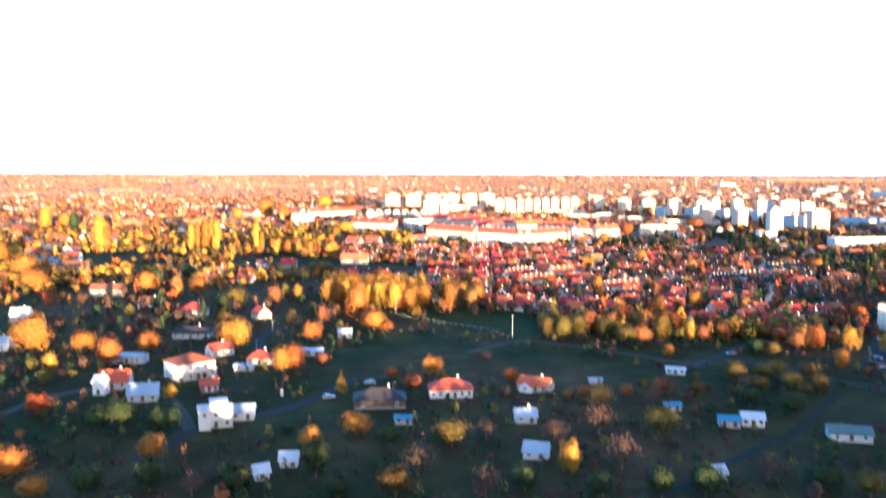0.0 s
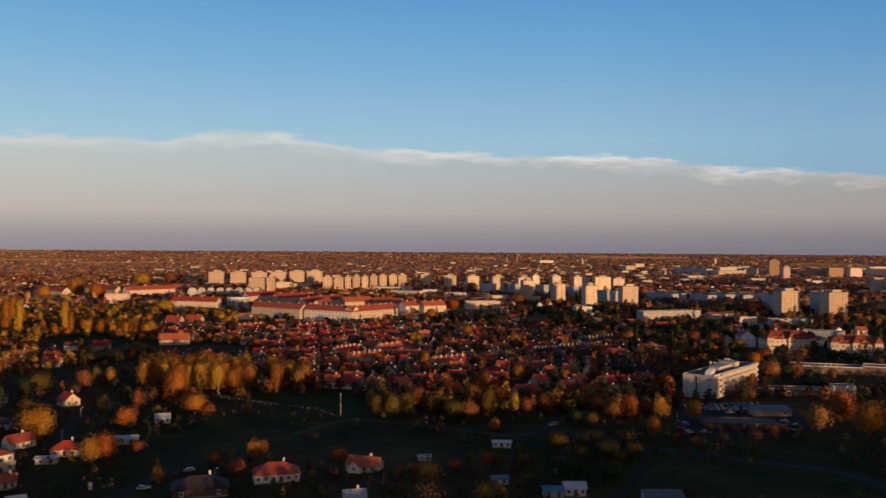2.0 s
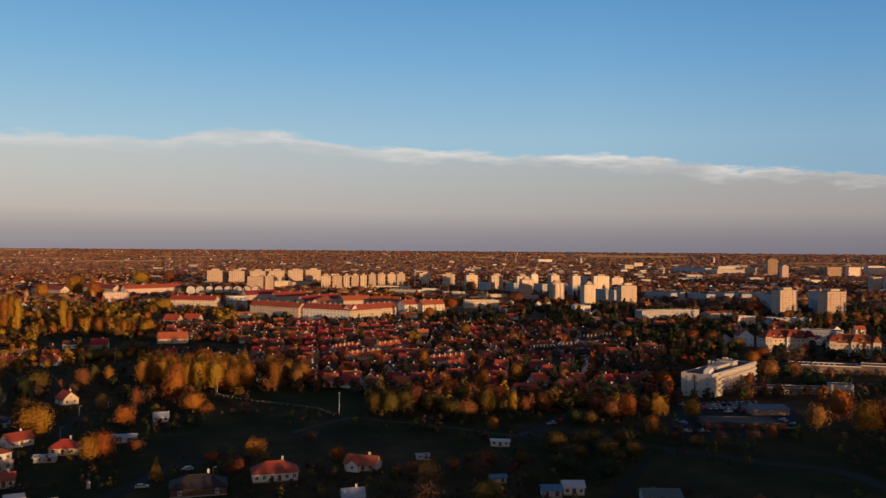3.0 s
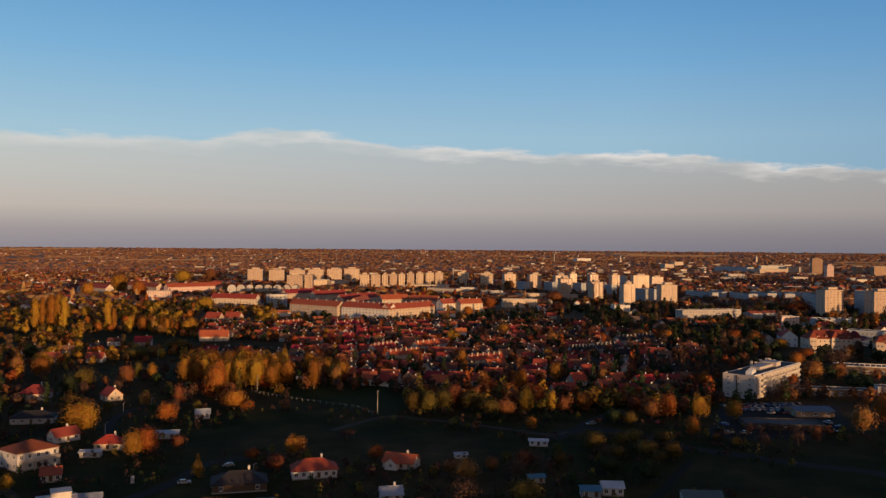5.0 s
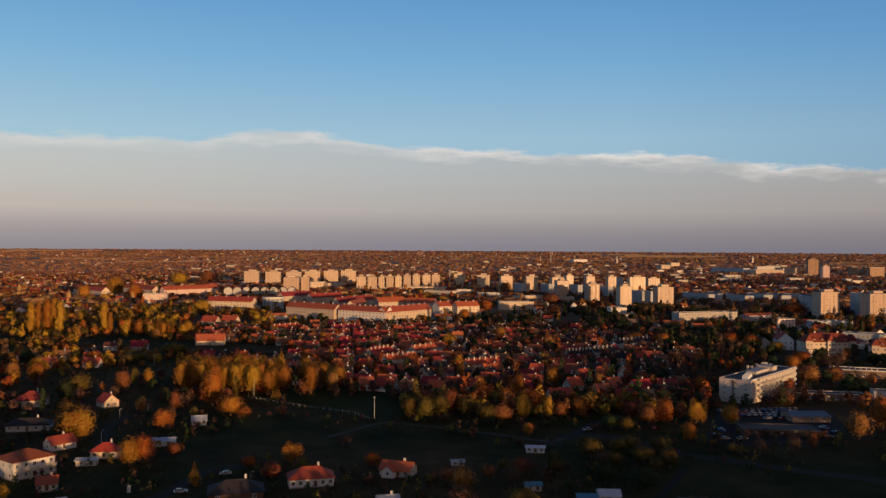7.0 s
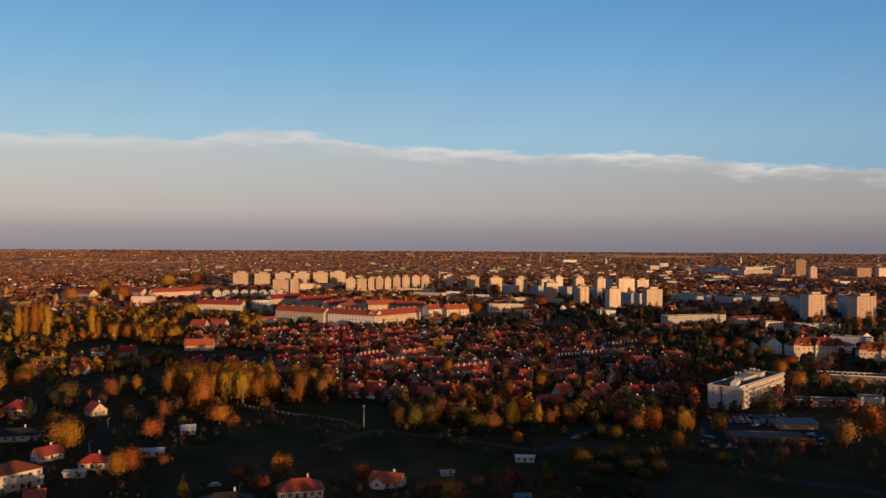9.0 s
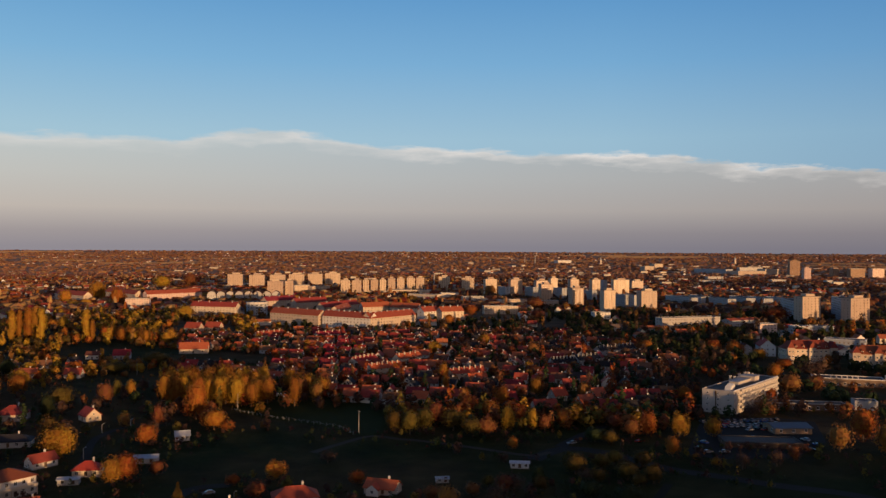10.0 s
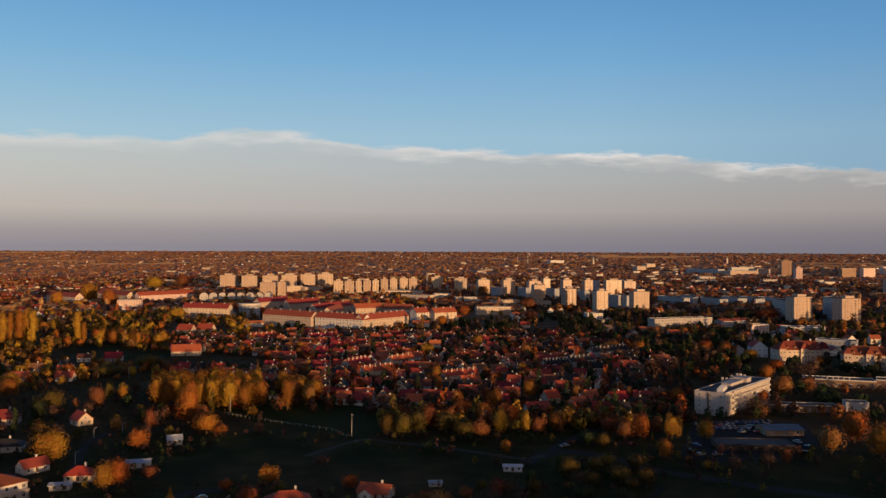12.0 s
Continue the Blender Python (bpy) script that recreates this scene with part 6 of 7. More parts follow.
# red-roofed houses behind the belt of trees on the meadow's edge
for _x, _y, _rot, _len, _wid, _roof, _text in (
        (126.7, 463.4, 22, 11.0, 9.0, ROOF_BRIGHT, "bright red"), (101.9, 449.2, 20, 8.5, 7.5, ROOF_ORANGE, "orange"), (77.3, 434.8, 14, 12.5, 8.5, ROOF_RED, "dark red"),
        (91.3, 470.9, 24, 8.5, 7.5, ROOF_BRIGHT, "bright red"), (103.5, 503.5, 18, 8.0, 7.5, ROOF_ORANGE, "orange"), (61.0, 458.3, 16, 9.5, 8.0, ROOF_RED, "dark red"),
        (51.3, 527.2, 20, 12.0, 8.5, ROOF_BRIGHT, "bright red"), (113.2, 470.4, 26, 8.0, 8.0, ROOF_RED, "dark red")):
    house(_x, _y, _rot, _len, _wid, 3.2, 3.7, WALL_CREAM, _roof, "cream house with a steep %s tiled roof" % _text, group="houses of the estate")
estate()


def dry_fields():
    """Standing dry maize on the far plain: long pale strips between the woods."""
    rng = random.Random(31)
    b = Build()
    for _ in range(20):
        az, d = radians(rng.uniform(-36, 34)), math.sqrt(rng.uniform(2500 ** 2, 4750 ** 2))
        half, deep = rng.uniform(60, 260), rng.uniform(30, 90)
        tx, ty, sx, sy = math.cos(az), -math.sin(az), math.sin(az), math.cos(az)
        x, y = d * sx, d * sy
        if not free(x, y, 60):
            continue
        take_line([(x - tx * half, y - ty * half), (x + tx * half, y + ty * half)], deep + 8)
        n = int(2 * deep / 13)
        for k in range(n):
            o = -deep + 13 * k
            m = int(half / 22)
            for j in range(-m, m):
                u0, u1 = j * 22 + rng.uniform(-3, 0), j * 22 + 22
                h = rng.uniform(1.1, 2.1)
                p = [(x + tx * u + sx * (o + e), y + ty * u + sy * (o + e)) for u, e in ((u0, 0), (u1, 0), (u1, 3), (u0, 3))]
                z = ground_z(x + sx * o, y + sy * o)
                b.solid([(*q, z - 0.3) for q in p], [(*q, z + h) for q in p])
    tagged(new("maize_fields", mesh_of("maize_fields", b, DRY_MAIZE)), "pale strips of dry standing maize on the plain", "fields", kind="stuff")


DRY_MAIZE = plaster("dry_maize", (0.20, 0.135, 0.09), 0.3, "island")


def town_beyond():
    """Small houses too far off to tell apart: the outer quarters and the villages on the plain."""
    rng = random.Random(5)
    for _ in range(12000):
        az, d = radians(rng.uniform(-37, 37)), math.sqrt(rng.uniform(620 ** 2, 4700 ** 2))
        x, y = d * math.sin(az), d * math.cos(az)
        left = az < radians(-7)
        town = noise.noise(Vector((x * 0.0022, y * 0.0016, 3.0)))
        want = (0.62 if left else 0.42) if d < 1900 else 0.36 if d < 2700 else 0.12
        if 140 < x < 345 and y < 780 or town < (-0.28 if d < 1900 else -0.05) or rng.random() > want or not free(x, y, 7):
            continue
        take(x, y, 4.5)
        k = 1.15 if d < 1900 else 0.9
        FAR_HOUSES.append((x, y, rng.choice((0, 90)) + rng.uniform(-25, 25), tuple(v * k for v in rng.choice(((8.5, 7, 2.8, 2.8), (10, 7, 3, 3), (8, 7, 4.2, 2.8), (16, 8, 3.5, 2))))))
    for _ in range(170):
        az, d = radians(rng.choice((rng.uniform(-16, 28), rng.uniform(6, 34)))), math.sqrt(rng.uniform(1250 ** 2, 3500 ** 2))
        x, y = d * math.sin(az), d * math.cos(az)
        if free(x, y, 14):
            take(x, y, 14)
            FAR_HALLS.append((x, y, rng.uniform(-12, 12), (rng.uniform(10, 30), rng.uniform(8, 13), rng.choice((3, 3.5, 4, 5, 7)) * rng.uniform(0.9, 1.1), 0.8)))
    halls = Build()
    for x, y, rot, (L, W, h, rise) in FAR_HALLS:
        z = ground_z(x, y)
        c, s = math.cos(radians(rot)), math.sin(radians(rot))
        for mi, src in ((0, Build().box(-L / 2, L / 2, -W / 2, W / 2, -0.5, h)), (1, Build().box(-L / 2 - 0.3, L / 2 + 0.3, -W / 2 - 0.3, W / 2 + 0.3, h, h + 0.6))):
            k = len(halls.v)
            halls.v += [(x + c * p - s * q, y + s * p + c * q, z + r) for p, q, r in src.v]
            halls.f += [tuple(k + i for i in face) for face in src.f]
            halls.m += [mi] * len(src.f)
    tagged(new("far_halls", mesh_of("far_halls", halls, FAR_CREAM, FLAT_PALE)), "low pale flat-roofed halls far off in the town", "halls", kind="stuff")
    # unseen houses added beside and behind the camera to throw shadows
    for _ in range(60):
        az, d = radians(rng.uniform(60, 300)), rng.uniform(90, 500)
        x, y = d * math.sin(az), d * math.cos(az)
        if free(x, y, 9):
            take(x, y, 8)
            FAR_HOUSES.append((x, y, rng.uniform(0, 180), (11, 8.5, 3.2, 4)))
    walls, roofs = {0: Build(), 1: Build()}, {0: Build(), 1: Build()}
    for n, (x, y, rot, (L, W, h, rise)) in enumerate(FAR_HOUSES):
        z = ground_z(x, y)
        c, s = math.cos(radians(rot)), math.sin(radians(rot))
        for store, src in ((walls[n % 2], house_walls(L, W, h, rise)), (roofs[0 if n % 5 else 1], gable_roof(L, W, h, rise, 0.3, 0.15))):
            k = len(store.v)
            store.v += [(x + c * p - s * q, y + s * p + c * q, z + r) for p, q, r in src.v]
            store.f += [tuple(k + i for i in face) for face in src.f]
    for name, store, mat, label in (("far_house_walls", walls[0], FAR_CREAM, "cream walls of small houses in the outer quarters"), ("far_house_walls", walls[1], FAR_WHITE, "white walls of small houses in the outer quarters"),
                                    ("far_house_roofs", roofs[0], FAR_RED, "red tiled roofs of the outer quarters"), ("far_house_roofs", roofs[1], FAR_GREY, "grey and brown roofs of the outer quarters")):
        tagged(new(name, mesh_of(name, store, mat)), label, "houses", kind="stuff")


FAR_CREAM, FAR_WHITE = plaster("far_cream_plaster", (0.46, 0.40, 0.32), 0.4, "island"), plaster("far_white_plaster", (0.55, 0.52, 0.48), 0.3, "island")
FAR_RED, FAR_GREY = tiles("far_red_tile", (0.36, 0.085, 0.045), 0.4, "island"), tiles("far_brown_tile", (0.15, 0.10, 0.08), 0.4, "island")
dry_fields()
town_beyond()


# ---- trees past counting ----
def woods():
    rng = random.Random(21)
    nrng = np.random.default_rng(21)
    mats = {"gold": LEAF_GOLD, "orange": LEAF_ORANGE, "brown": LEAF_BROWN, "olive": LEAF_OLIVE, "dark": LEAF_DARK, "bare": LEAF_BARE, "russet": LEAF_RUSSET, "wood": LEAF_HAZE}
    templates = {}
    for tier, count, size in (("near", 84, 1.1), ("mid", 60, 1.55), ("scrub", 30, 1.2)):
        templates[tier] = [crown_quads(nrng, 10, 9, "round", count, size, 0.6, 0.2 if tier == "near" else 0.15)[0] for _ in range(4)] + [crown_quads(nrng, 16, 6, "poplar", count, size * 0.9, 1.0)[0] for _ in range(1)]
    templates["far"] = [canopy_quads(nrng, 9, w, 6, 3, 4) for w in (12, 15, 19, 23)] + [canopy_quads(nrng, 15, 6, 6, 3, 4)]
    templates["rim"] = [canopy_quads(nrng, 9, w, 7, 2, 0) for w in (26, 38, 50, 64, 80)]
    bags = {}
    SHRUBS = []
    sticks = Build()

    def plant(x, y, h, kind, tier):
        q = templates[tier][rng.randrange(4) if rng.random() < 0.93 else 4]
        s, zs, a = h / 10 * rng.uniform(0.85, 1.2), h / 10, rng.uniform(0, 6.28)
        c, sn = math.cos(a) * s, math.sin(a) * s
        v = np.empty_like(q)
        v[:, 0], v[:, 1], v[:, 2] = x + c * q[:, 0] - sn * q[:, 1], y + sn * q[:, 0] + c * q[:, 1], ground_z(x, y) + q[:, 2] * zs
        bags.setdefault((kind, tier), []).append(v)
        if tier in ("near", "mid"):
            sticks.tube((x, y, -0.1), (x + 0.2, y, h * 0.55), 0.02 * h + 0.05, 0.05, 5)

    def kind_at(x, y, d):
        f = noise.noise(Vector((x * 0.012, y * 0.012, 9.0)))
        r = rng.random()
        # past 1150 m distance picks the haze-toned leaf colours
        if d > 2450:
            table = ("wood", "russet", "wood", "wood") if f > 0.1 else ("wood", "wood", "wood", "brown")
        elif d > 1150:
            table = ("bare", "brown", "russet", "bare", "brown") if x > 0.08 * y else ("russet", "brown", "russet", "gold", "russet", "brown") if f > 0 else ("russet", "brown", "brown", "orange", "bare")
        elif x < -0.12 * y:
            table = ("gold", "gold", "orange", "brown", "gold", "olive") if f > 0 else ("gold", "brown", "orange", "brown", "olive", "bare")
        else:
            # eastern shade put into colour by picking mostly bare and dark kinds
            table = ("bare", "dark", "brown", "bare", "dark", "orange", "dark") if f > 0 else ("bare", "dark", "bare", "dark", "brown", "dark")
        if d < 520 and x < -0.12 * y:
            table = ("bare", "bare", "dark", "dark", "olive", "bare", "brown", "bare")
        # near gardens get dark kinds in place of full shade
        if d < 340:
            table = ("bare", "olive", "dark", "dark", "bare", "brown", "bare")
        if inside(x, y, ESTATE):
            table = ("dark", "bare", "orange", "brown", "dark", "bare", "orange") if x < 40 else ("dark", "bare", "bare", "brown", "dark", "bare", "orange")
        return table[int(r * len(table))]

    def scatter(n, d0, d1, az0, az1, tier, h0, h1, gap, thin=-2.0):
        for _ in range(n):
            az, d = radians(rng.uniform(az0, az1)), math.sqrt(rng.uniform(d0 * d0, d1 * d1))
            x, y = d * math.sin(az), d * math.cos(az)
            if noise.noise(Vector((x * 0.008, y * 0.008, 1.0))) < thin:
                continue
            h = rng.uniform(h0, h1)
            if free(x, y, gap):
                take(x, y, gap * 0.8)
                plant(x, y, h, kind_at(x, y, d), tier)

    scatter(700, 155, 420, -37, 37, "near", 2.5, 6.0, 1.6, 0.05)
    scatter(620, 400, 640, -37, -6, "near", 3.5, 8, 2.4, -0.3)
    scatter(300, 400, 640, 16, 37, "near", 5, 10, 3.0, -0.2)
    scatter(1500, 440, 860, -15, 5, "near", 4.0, 7.5, 0.5)
    scatter(1500, 400, 860, 4, 20, "near", 4.5, 8.5, 0.5)
    scatter(2300, 600, 1150, -37, -9, "mid", 4, 10, 2.6, -0.25)
    scatter(1100, 640, 1150, 14, 37, "mid", 6, 12, 3.5, -0.3)
    scatter(700, 830, 1150, -8, 16, "mid", 5, 10, 3.0, -0.1)
    scatter(2600, 1130, 1700, -37, 37, "far", 6, 11, 3.0, -0.35)
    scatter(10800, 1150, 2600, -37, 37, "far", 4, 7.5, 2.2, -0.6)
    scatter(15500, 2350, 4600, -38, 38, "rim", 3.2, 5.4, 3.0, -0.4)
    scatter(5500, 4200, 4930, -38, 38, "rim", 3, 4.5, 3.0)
    # unseen trees added beside and behind the camera to throw shadows
    scatter(420, 40, 420, 75, 315, "mid", 6, 11, 3.0)
    # unseen wood added below the view; its heights shape the foreground shade
    for _ in range(1500):
        x, y = rng.uniform(-200, 460), rng.uniform(36, 105)
        h = (11.8 + 5.4 * min(1, max(0, (x - 95) / 45)) - 1.8 * min(1, max(0, (x - 240) / 30))) * rng.uniform(0.92, 1.04)
        if free(x, y, 2.6) and math.hypot(x, y) > 16:
            take(x, y, 2.2)
            plant(x, y, h, rng.choice(("bare", "brown", "bare", "olive")), "mid")
    # hedges and scrub between the gardens
    for _ in range(9000):
        az, d = radians(rng.uniform(-36, 36)), math.sqrt(rng.uniform(158 ** 2, 400 ** 2))
        x, y = d * math.sin(az), d * math.cos(az)
        if free(x, y, 0.6) and noise.noise(Vector((x * 0.022, y * 0.022, 4.0))) > -0.3 and len(SHRUBS) < 1700:
            SHRUBS.append(1)
            plant(x, y, rng.uniform(1.2, 4.2), rng.choice(("bare", "bare", "bare", "dark", "dark", "olive", "dark")), "scrub")
    # low scrub on the fallow land in the west
    for _ in range(900):
        az, d = radians(rng.uniform(-37, -13)), math.sqrt(rng.uniform(370 ** 2, 640 ** 2))
        x, y = d * math.sin(az), d * math.cos(az)
        if free(x, y, 0.6):
            plant(x, y, rng.uniform(0.9, 2.6), rng.choice(("bare", "dark", "olive", "bare", "brown", "dark")), "scrub")
    # brown thicket round the western garden houses
    for _ in range(430):
        x, y = rng.uniform(-345, -150), rng.uniform(560, 715)
        if free(x, y, 0.5) and noise.noise(Vector((x * 0.02, y * 0.03, 8.0))) > -0.25:
            plant(x, y, rng.uniform(2.2, 7.0), rng.choice(("brown", "olive", "brown", "gold", "orange", "brown")), "mid")
    for k in range(150):
        t = rng.random()
        plant(0 + 130 * t + rng.uniform(-4, 4), 412 - 12 * t + 22 * rng.random() - (12 if rng.random() < 0.4 else 0), rng.uniform(4, 10.5), rng.choice(("olive", "gold", "brown", "brown", "olive", "orange", "dark")), "near")
    for x0, y0, x1, y1 in ((258, 512, 336, 486), (196, 434, 238, 426), (240, 428, 256, 426), (140, 350, 176, 346), (150, 420, 172, 405)):
        n = int(math.hypot(x1 - x0, y1 - y0) / 4)
        for k in range(n):
            t = k / n
            plant(x0 + (x1 - x0) * t + rng.uniform(-1, 1), y0 + (y1 - y0) * t + rng.uniform(-3, 1), rng.uniform(2.5, 5.0), rng.choice(("bare", "bare", "brown", "olive")), "scrub")
    # tall bare trees that shade the low blocks in the east
    for x0, y0, x1, y1 in SHADE_ROWS:
        n = int(math.hypot(x1 - x0, y1 - y0) / 4.5)
        for k in range(n):
            t = (k + rng.random()) / n
            plant(x0 + (x1 - x0) * t + rng.uniform(8, 16), y0 + (y1 - y0) * t - rng.uniform(16, 30), rng.uniform(5.5, 9.0), rng.choice(("bare", "bare", "brown", "bare", "dark")), "mid")
    # tall brown trees round the feet of the towers and the vaulted row
    for x0, y0, x1, y1, h0, h1 in ((222, 1150, 350, 1062, 8, 12), (255, 1120, 345, 1045, 6, 10), (150, 1430, 270, 1255, 8, 12), (436, 905, 540, 872, 8, 13), (-285, 1285, -175, 1296, 6, 10), (-160, 1040, 20, 850, 5, 8), (-90, 1440, 70, 1560, 6, 9)):
        for k in range(int(math.hypot(x1 - x0, y1 - y0) / 2.8)):
            t = rng.random()
            plant(x0 + (x1 - x0) * t + rng.uniform(-12, 12), y0 + (y1 - y0) * t - rng.uniform(0, 16), rng.uniform(h0, h1), rng.choice(("brown", "bare", "brown", "orange", "bare", "dark")), "mid")
    # single bright trees among the houses of the estate
    for _ in range(120):
        az, d = radians(rng.uniform(-10, 19)), math.sqrt(rng.uniform(430 ** 2, 820 ** 2))
        x, y = d * math.sin(az), d * math.cos(az)
        if noise.noise(Vector((x * 0.02, y * 0.02, 6.0))) > 0.0:
            plant(x, y, rng.uniform(6, 9.5), rng.choice(("orange", "orange", "gold", "brown")), "near")
    # dark evergreen stands between the estate and the blocks
    for cx, cy, az, wide, deep, n in ((203, 885, 13, 44, 190, 190), (236, 700, 18.7, 48, 130, 150), (586, 934, 32, 90, 170, 210), (118, 880, 8, 30, 60, 30)):
        for _ in range(n):
            u, v = rng.uniform(-0.5, 0.5) * wide, rng.uniform(-0.5, 0.5) * deep
            a = radians(az)
            x, y = cx + u * math.cos(a) + v * math.sin(a), cy - u * math.sin(a) + v * math.cos(a)
            plant(x, y, rng.uniform(6, 11), rng.choice(("dark", "dark", "dark", "dark", "bare")), "mid")
    # dark shrubs along the sunny side of the white institution
    for k in range(34):
        t = 0.1 + 0.8 * rng.random()
        plant(WHITE[2] + (218.5 - WHITE[2]) * t + rng.uniform(5, 14), WHITE[3] + (474.4 - WHITE[3]) * t - rng.uniform(5, 12), rng.uniform(3.0, 6.5), rng.choice(("bare", "bare", "brown", "bare", "dark")), "near")
    for (kind, tier), lots in bags.items():
        name = {"near": "garden_trees", "mid": "town_trees", "far": "far_trees", "rim": "far_woods", "scrub": "shrubs"}[tier]
        tagged(new(name, quads_mesh(name, np.concatenate(lots), mats[kind])), "%s %s in autumn" % ({"gold": "golden", "orange": "orange", "brown": "brown", "olive": "olive green", "dark": "dark green", "bare": "bare brown", "russet": "russet", "wood": "haze-toned brown"}[kind], name.replace("_", " ")), "trees", kind="stuff")
    tagged(new("tree_stems", mesh_of("tree_stems", sticks, BARK)), "bark stems of the scattered trees", "trees", kind="stuff")


woods()


# ---- small things ----
def utility_pole():
    o = thing("utility_pole", *POLE, 10, "tall pale concrete utility pole beside the path", "utility pole")
    part("shaft", Build().tube((0, 0, -0.3), (0, 0, 10.4), 0.19, 0.12, 10), CONCRETE, o)
    part("crossarm", Build().box(-0.45, 0.45, -0.06, 0.06, 9.7, 9.82), METAL_GREY, o)
    for x in (-0.38, 0.0, 0.38):
        part("insulator", Build().tube((x, 0, 9.85), (x, 0, 10.15), 0.07, 0.05, 6), FRAME_WHITE, o)


utility_pole()


def lamp_pole(x, y, h):
    o = thing("lamp_post", x, y, 30, "slim pale concrete lamp post", "lamp post", "lamp posts")
    part("shaft", Build().tube((0, 0, -0.2), (0, 0, h), 0.17, 0.1, 8), CONCRETE, o)
    part("arm", Build().tube((0, 0, h - 0.1), (0.7, 0, h + 0.2), 0.06, 0.05, 6), METAL_GREY, o)
    part("lamp_head", Build().box(0.55, 1.1, -0.12, 0.12, h + 0.14, h + 0.27), METAL_GREY, o)


for (_x, _y), _h in zip(POSTS, (4.6, 2.4, 8, 4.6, 4, 8, 9, 9)):
    lamp_pole(_x, _y, _h)


def utility_cabinet():
    o = thing("utility_cabinet", -89.0, 275.0, 15, "small white utility cabinet standing by the gardens", "cabinet")
    part("plinth", Build().box(-0.6, 0.6, -0.45, 0.45, -0.2, 0.25), CONCRETE, o)
    part("body", Build().box(-0.5, 0.5, -0.35, 0.35, 0.25, 2.1), FRAME_WHITE, o)
    part("cap", Build().solid([(-0.6, -0.45, 2.1), (0.6, -0.45, 2.1), (0.6, 0.45, 2.1), (-0.6, 0.45, 2.1)], [(-0.5, -0.1, 2.35), (0.5, -0.1, 2.35), (0.5, 0.1, 2.35), (-0.5, 0.1, 2.35)]), METAL_GREY, o)
    part("door", Build().box(-0.42, 0.42, -0.39, -0.35, 0.4, 2.0), METAL_WHITE, o)


utility_cabinet()


def fence():
    o = thing("post_fence", 0, 0, 0, "line of pale concrete fence posts with wires", "fence")
    post = mesh_of("post", Build().box(-0.06, 0.06, -0.06, 0.06, -0.3, 1.35).solid([(-0.07, -0.07, 1.35), (0.07, -0.07, 1.35), (0.07, 0.07, 1.35), (-0.07, 0.07, 1.35)], [(-0.02, -0.02, 1.45), (0.02, -0.02, 1.45), (0.02, 0.02, 1.45), (-0.02, 0.02, 1.45)]), CONCRETE)
    last = None
    for (x0, y0), (x1, y1) in zip(FENCE, FENCE[1:]):
        n = max(1, int(math.hypot(x1 - x0, y1 - y0) / 3.4))
        for k in range(n):
            x, y = x0 + (x1 - x0) * k / n, y0 + (y1 - y0) * k / n
            q = part("post", post, None, o)
            q.matrix_basis = pose(x, y, 0, 0, 0, 20)
            if last:
                part("wire", Build().tube((*last, 1.3), (x, y, 1.3), 0.02, 0.02, 4).tube((*last, 0.8), (x, y, 0.8), 0.02, 0.02, 4), METAL_GREY, o)
            last = (x, y)


fence()


def sign_board():
    o = thing("sign_board", *SIGN, -10, "white shelter-like sign board on a post", "sign board")
    part("post", Build().box(-0.15, 0.15, -0.15, 0.15, -0.2, 3.0), CONCRETE, o)
    part("board", Build().box(-2.2, 2.2, -0.4, 0.4, 3.0, 4.6).box(-2.4, 2.4, -0.6, 0.6, 4.6, 4.8), METAL_WHITE, o)


sign_board()


def garden_wall():
    o = thing("garden_wall", 0, 0, 0, "low whitewashed garden wall before the estate houses", "wall")
    for (x0, y0), (x1, y1) in zip(GARDENWALL, GARDENWALL[1:]):
        d = Vector((x1 - x0, y1 - y0, 0)).normalized() * 0.12
        nx, ny = -d.y, d.x
        low = [(x0 + nx, y0 + ny, -0.2), (x0 - nx, y0 - ny, -0.2), (x1 - nx, y1 - ny, -0.2), (x1 + nx, y1 + ny, -0.2)]
        part("panel", Build().solid(low, [(a, c, 1.5) for a, c, _ in low]), WALL_WHITE, o)


garden_wall()


def car_template(paint, label):
    o = thing("car", 0, -300, 0, label, "car", "parked cars")
    b = Build()
    prof = [(-2.1, 0.35), (-2.15, 0.75), (-1.9, 0.95), (2.05, 0.9), (2.15, 0.6), (2.1, 0.35)]
    b.solid([(x, -0.85, z) for x, z in prof], [(x, 0.85, z) for x, z in prof])
    part("body", b, paint, o)
    cab = [(-1.75, -0.78, 0.94), (1.0, -0.78, 0.92), (1.0, 0.78, 0.92), (-1.75, 0.78, 0.94)]
    part("cabin_glass", Build().solid(cab, [(-1.35, -0.62, 1.38), (0.35, -0.62, 1.4), (0.35, 0.62, 1.4), (-1.35, 0.62, 1.38)]), GLASS, o)
    part("roof", Build().box(-1.36, 0.36, -0.63, 0.63, 1.38, 1.45), paint, o)
    for x in (-1.3, 1.35):
        for y in (-0.8, 0.8):
            part("wheel", Build().tube((x, y - 0.1, 0.32), (x, y + 0.1, 0.32), 0.32, 0.32, 12), RUBBER, o)
    return o


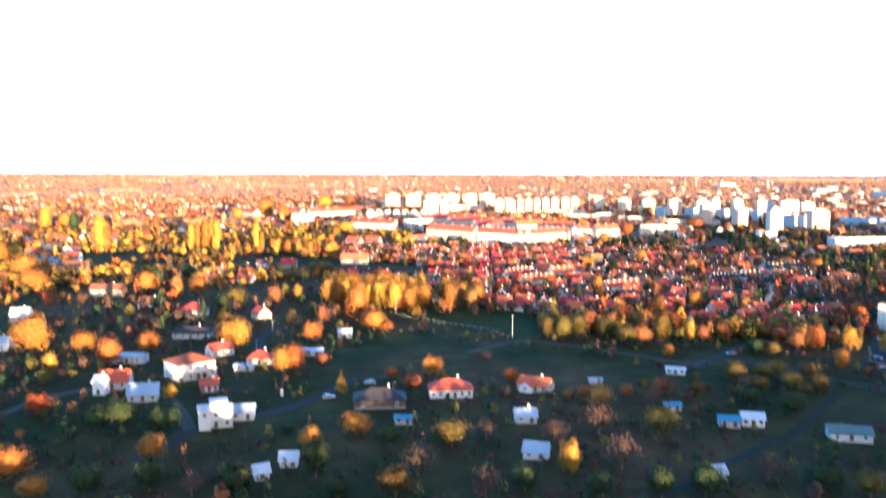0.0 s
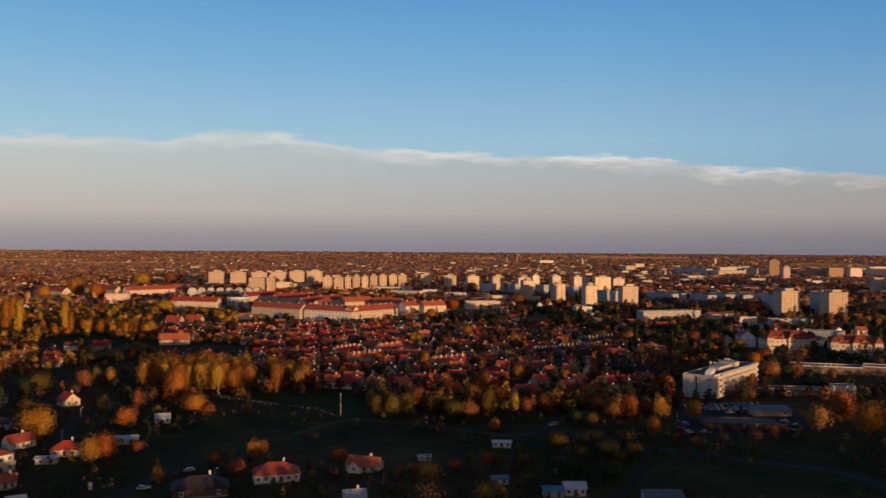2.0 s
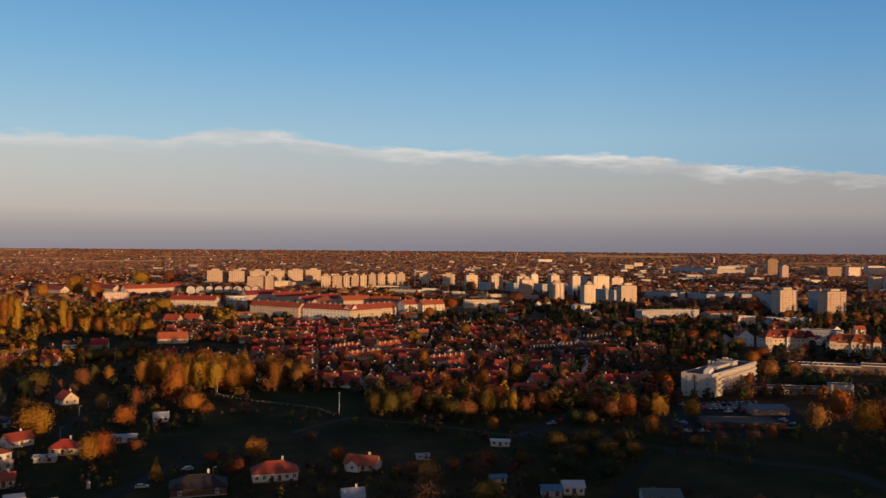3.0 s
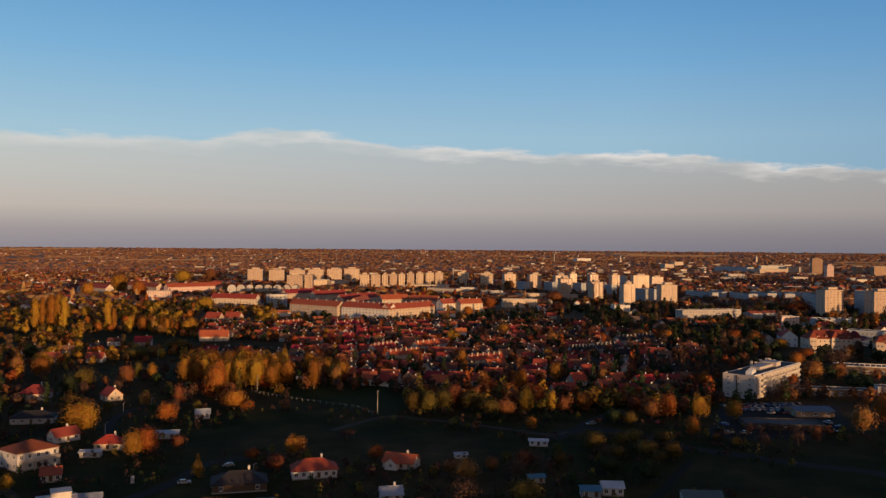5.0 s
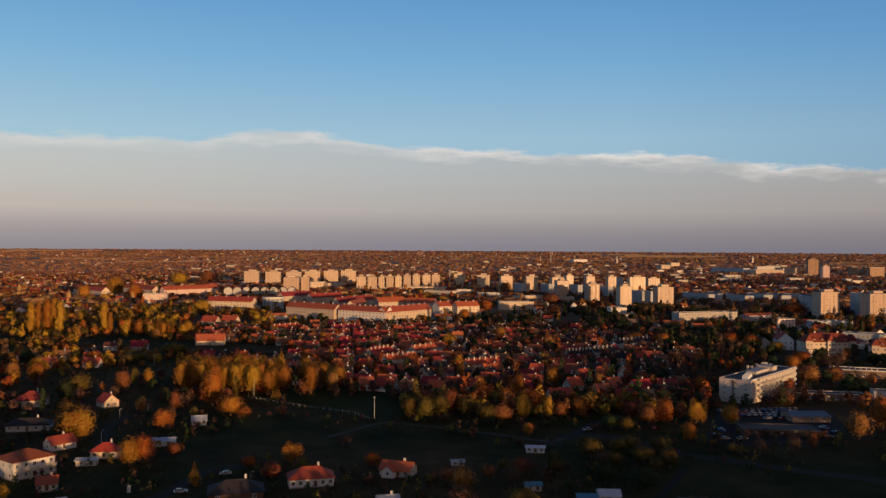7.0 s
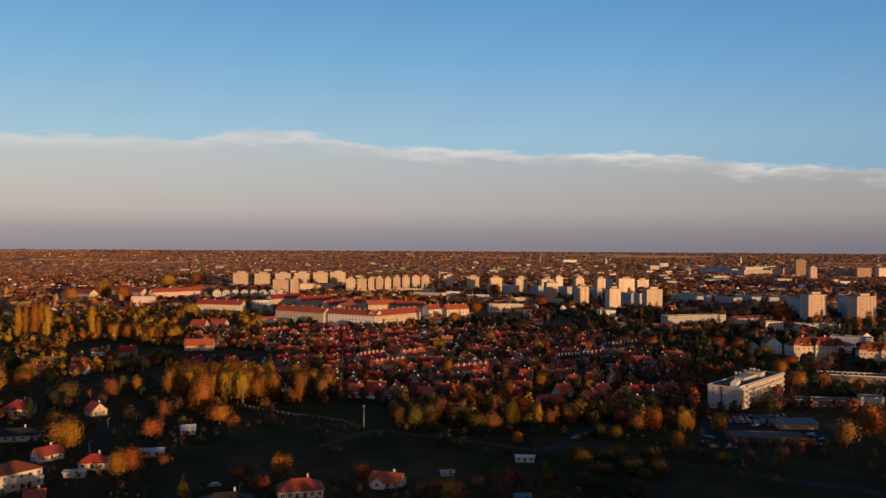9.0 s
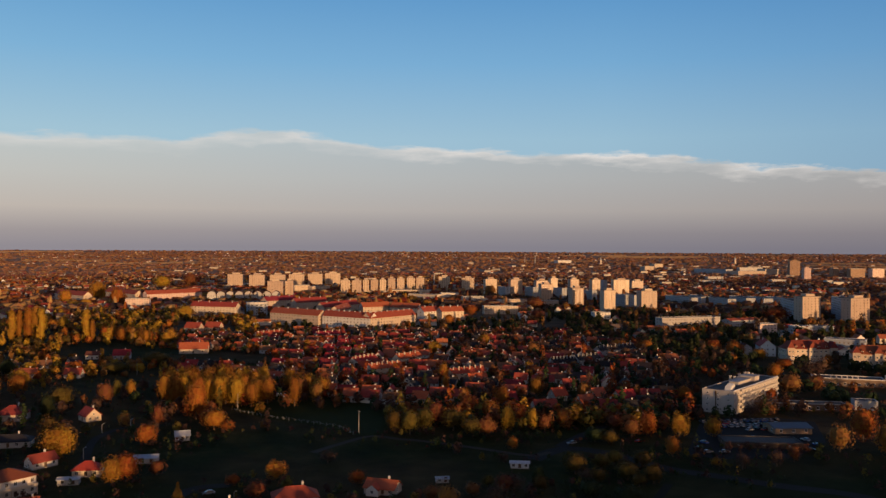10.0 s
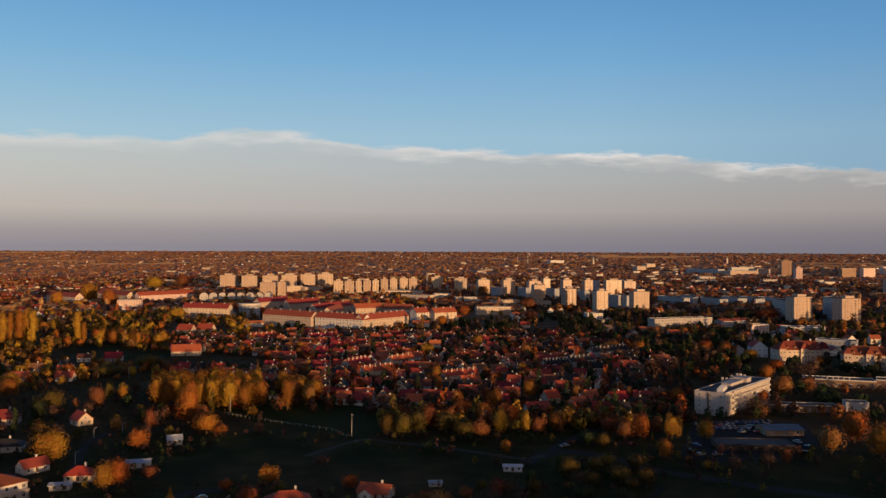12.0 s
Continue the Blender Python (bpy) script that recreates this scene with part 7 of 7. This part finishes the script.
def cars():
    rng = random.Random(4)
    paints = [("white", (0.42, 0.42, 0.43)), ("silver", (0.26, 0.27, 0.29)), ("black", (0.02, 0.02, 0.022)), ("red", (0.35, 0.03, 0.03)), ("blue", (0.05, 0.1, 0.28))]
    made = [car_template(sheet("car_paint_" + n, c, 0.25, 0.1, 0.02), n + " parked car with dark windows") for n, c in paints]
    for k, (x, y) in enumerate(CARS):
        copy_thing(made[(0, 1, 0, 2, 4, 1, 3)[k % 7]], pose(x, y, 0.05, 0, 0, rng.choice((20, 110, 200)) + rng.uniform(-8, 8)))
    for k in range(26):
        x, y = 150 + (k % 13) * 3.2, 396 + (k // 13) * 11 + (k % 13) * 0.3
        copy_thing(made[(0, 1, 2, 0, 4, 1)[rng.randrange(6)]], pose(x, y, 0.05, 0, 0, 95 + rng.uniform(-4, 4)))
    for k, o in enumerate(made):
        o.matrix_basis = pose(148 + 3.1 * k, 372, 0.05, 0, 0, 92)


cars()


def chimney_stack(x, y, h, r, label, name="factory_chimney"):
    o = thing(name, x, y, 0, label, "chimney", z=ground_z(x, y))
    part("shaft", Build().tube((0, 0, -1), (0, 0, h), r, r * 0.7, 14), CONCRETE, o)
    part("rim", Build().tube((0, 0, h), (0, 0, h + 1.0), r * 0.8, r * 0.8, 14), METAL_WHITE, o)


chimney_stack(547, 3559, 25.0, 1.6, "tall pale factory chimney far off over the town")
chimney_stack(581, 3502, 31.0, 2.4, "tall white factory chimney far off over the town")
chimney_stack(-311, 3466, 30.0, 0.9, "thin pale mast far off over the town", "radio_mast")
chimney_stack(76, 1629, 35.0, 1.6, "slim pale chimney among the towers")


def church(x, y):
    o = thing("church", x, y, 0, "pale church with a pointed spire far off", "church", "", ground_z(x, y))
    part("tower", Build().box(-3, 3, -3, 3, -1, 19), WALL_CREAM, o)
    part("spire", Build().solid([(-3.3, -3.3, 19), (3.3, -3.3, 19), (3.3, 3.3, 19), (-3.3, 3.3, 19)], [(-0.15, -0.15, 30), (0.15, -0.15, 30), (0.15, 0.15, 30), (-0.15, 0.15, 30)]), METAL_GREY, o)
    part("nave", house_walls(24, 11, 8, 5), WALL_CREAM, o).matrix_basis = pose(0, 15, 0, 0, 0, 90)
    part("nave_roof", gable_roof(24, 11, 8, 5), ROOF_RED, o).matrix_basis = pose(0, 15, 0, 0, 0, 90)


church(827, 3381)
church(1377, 3380)
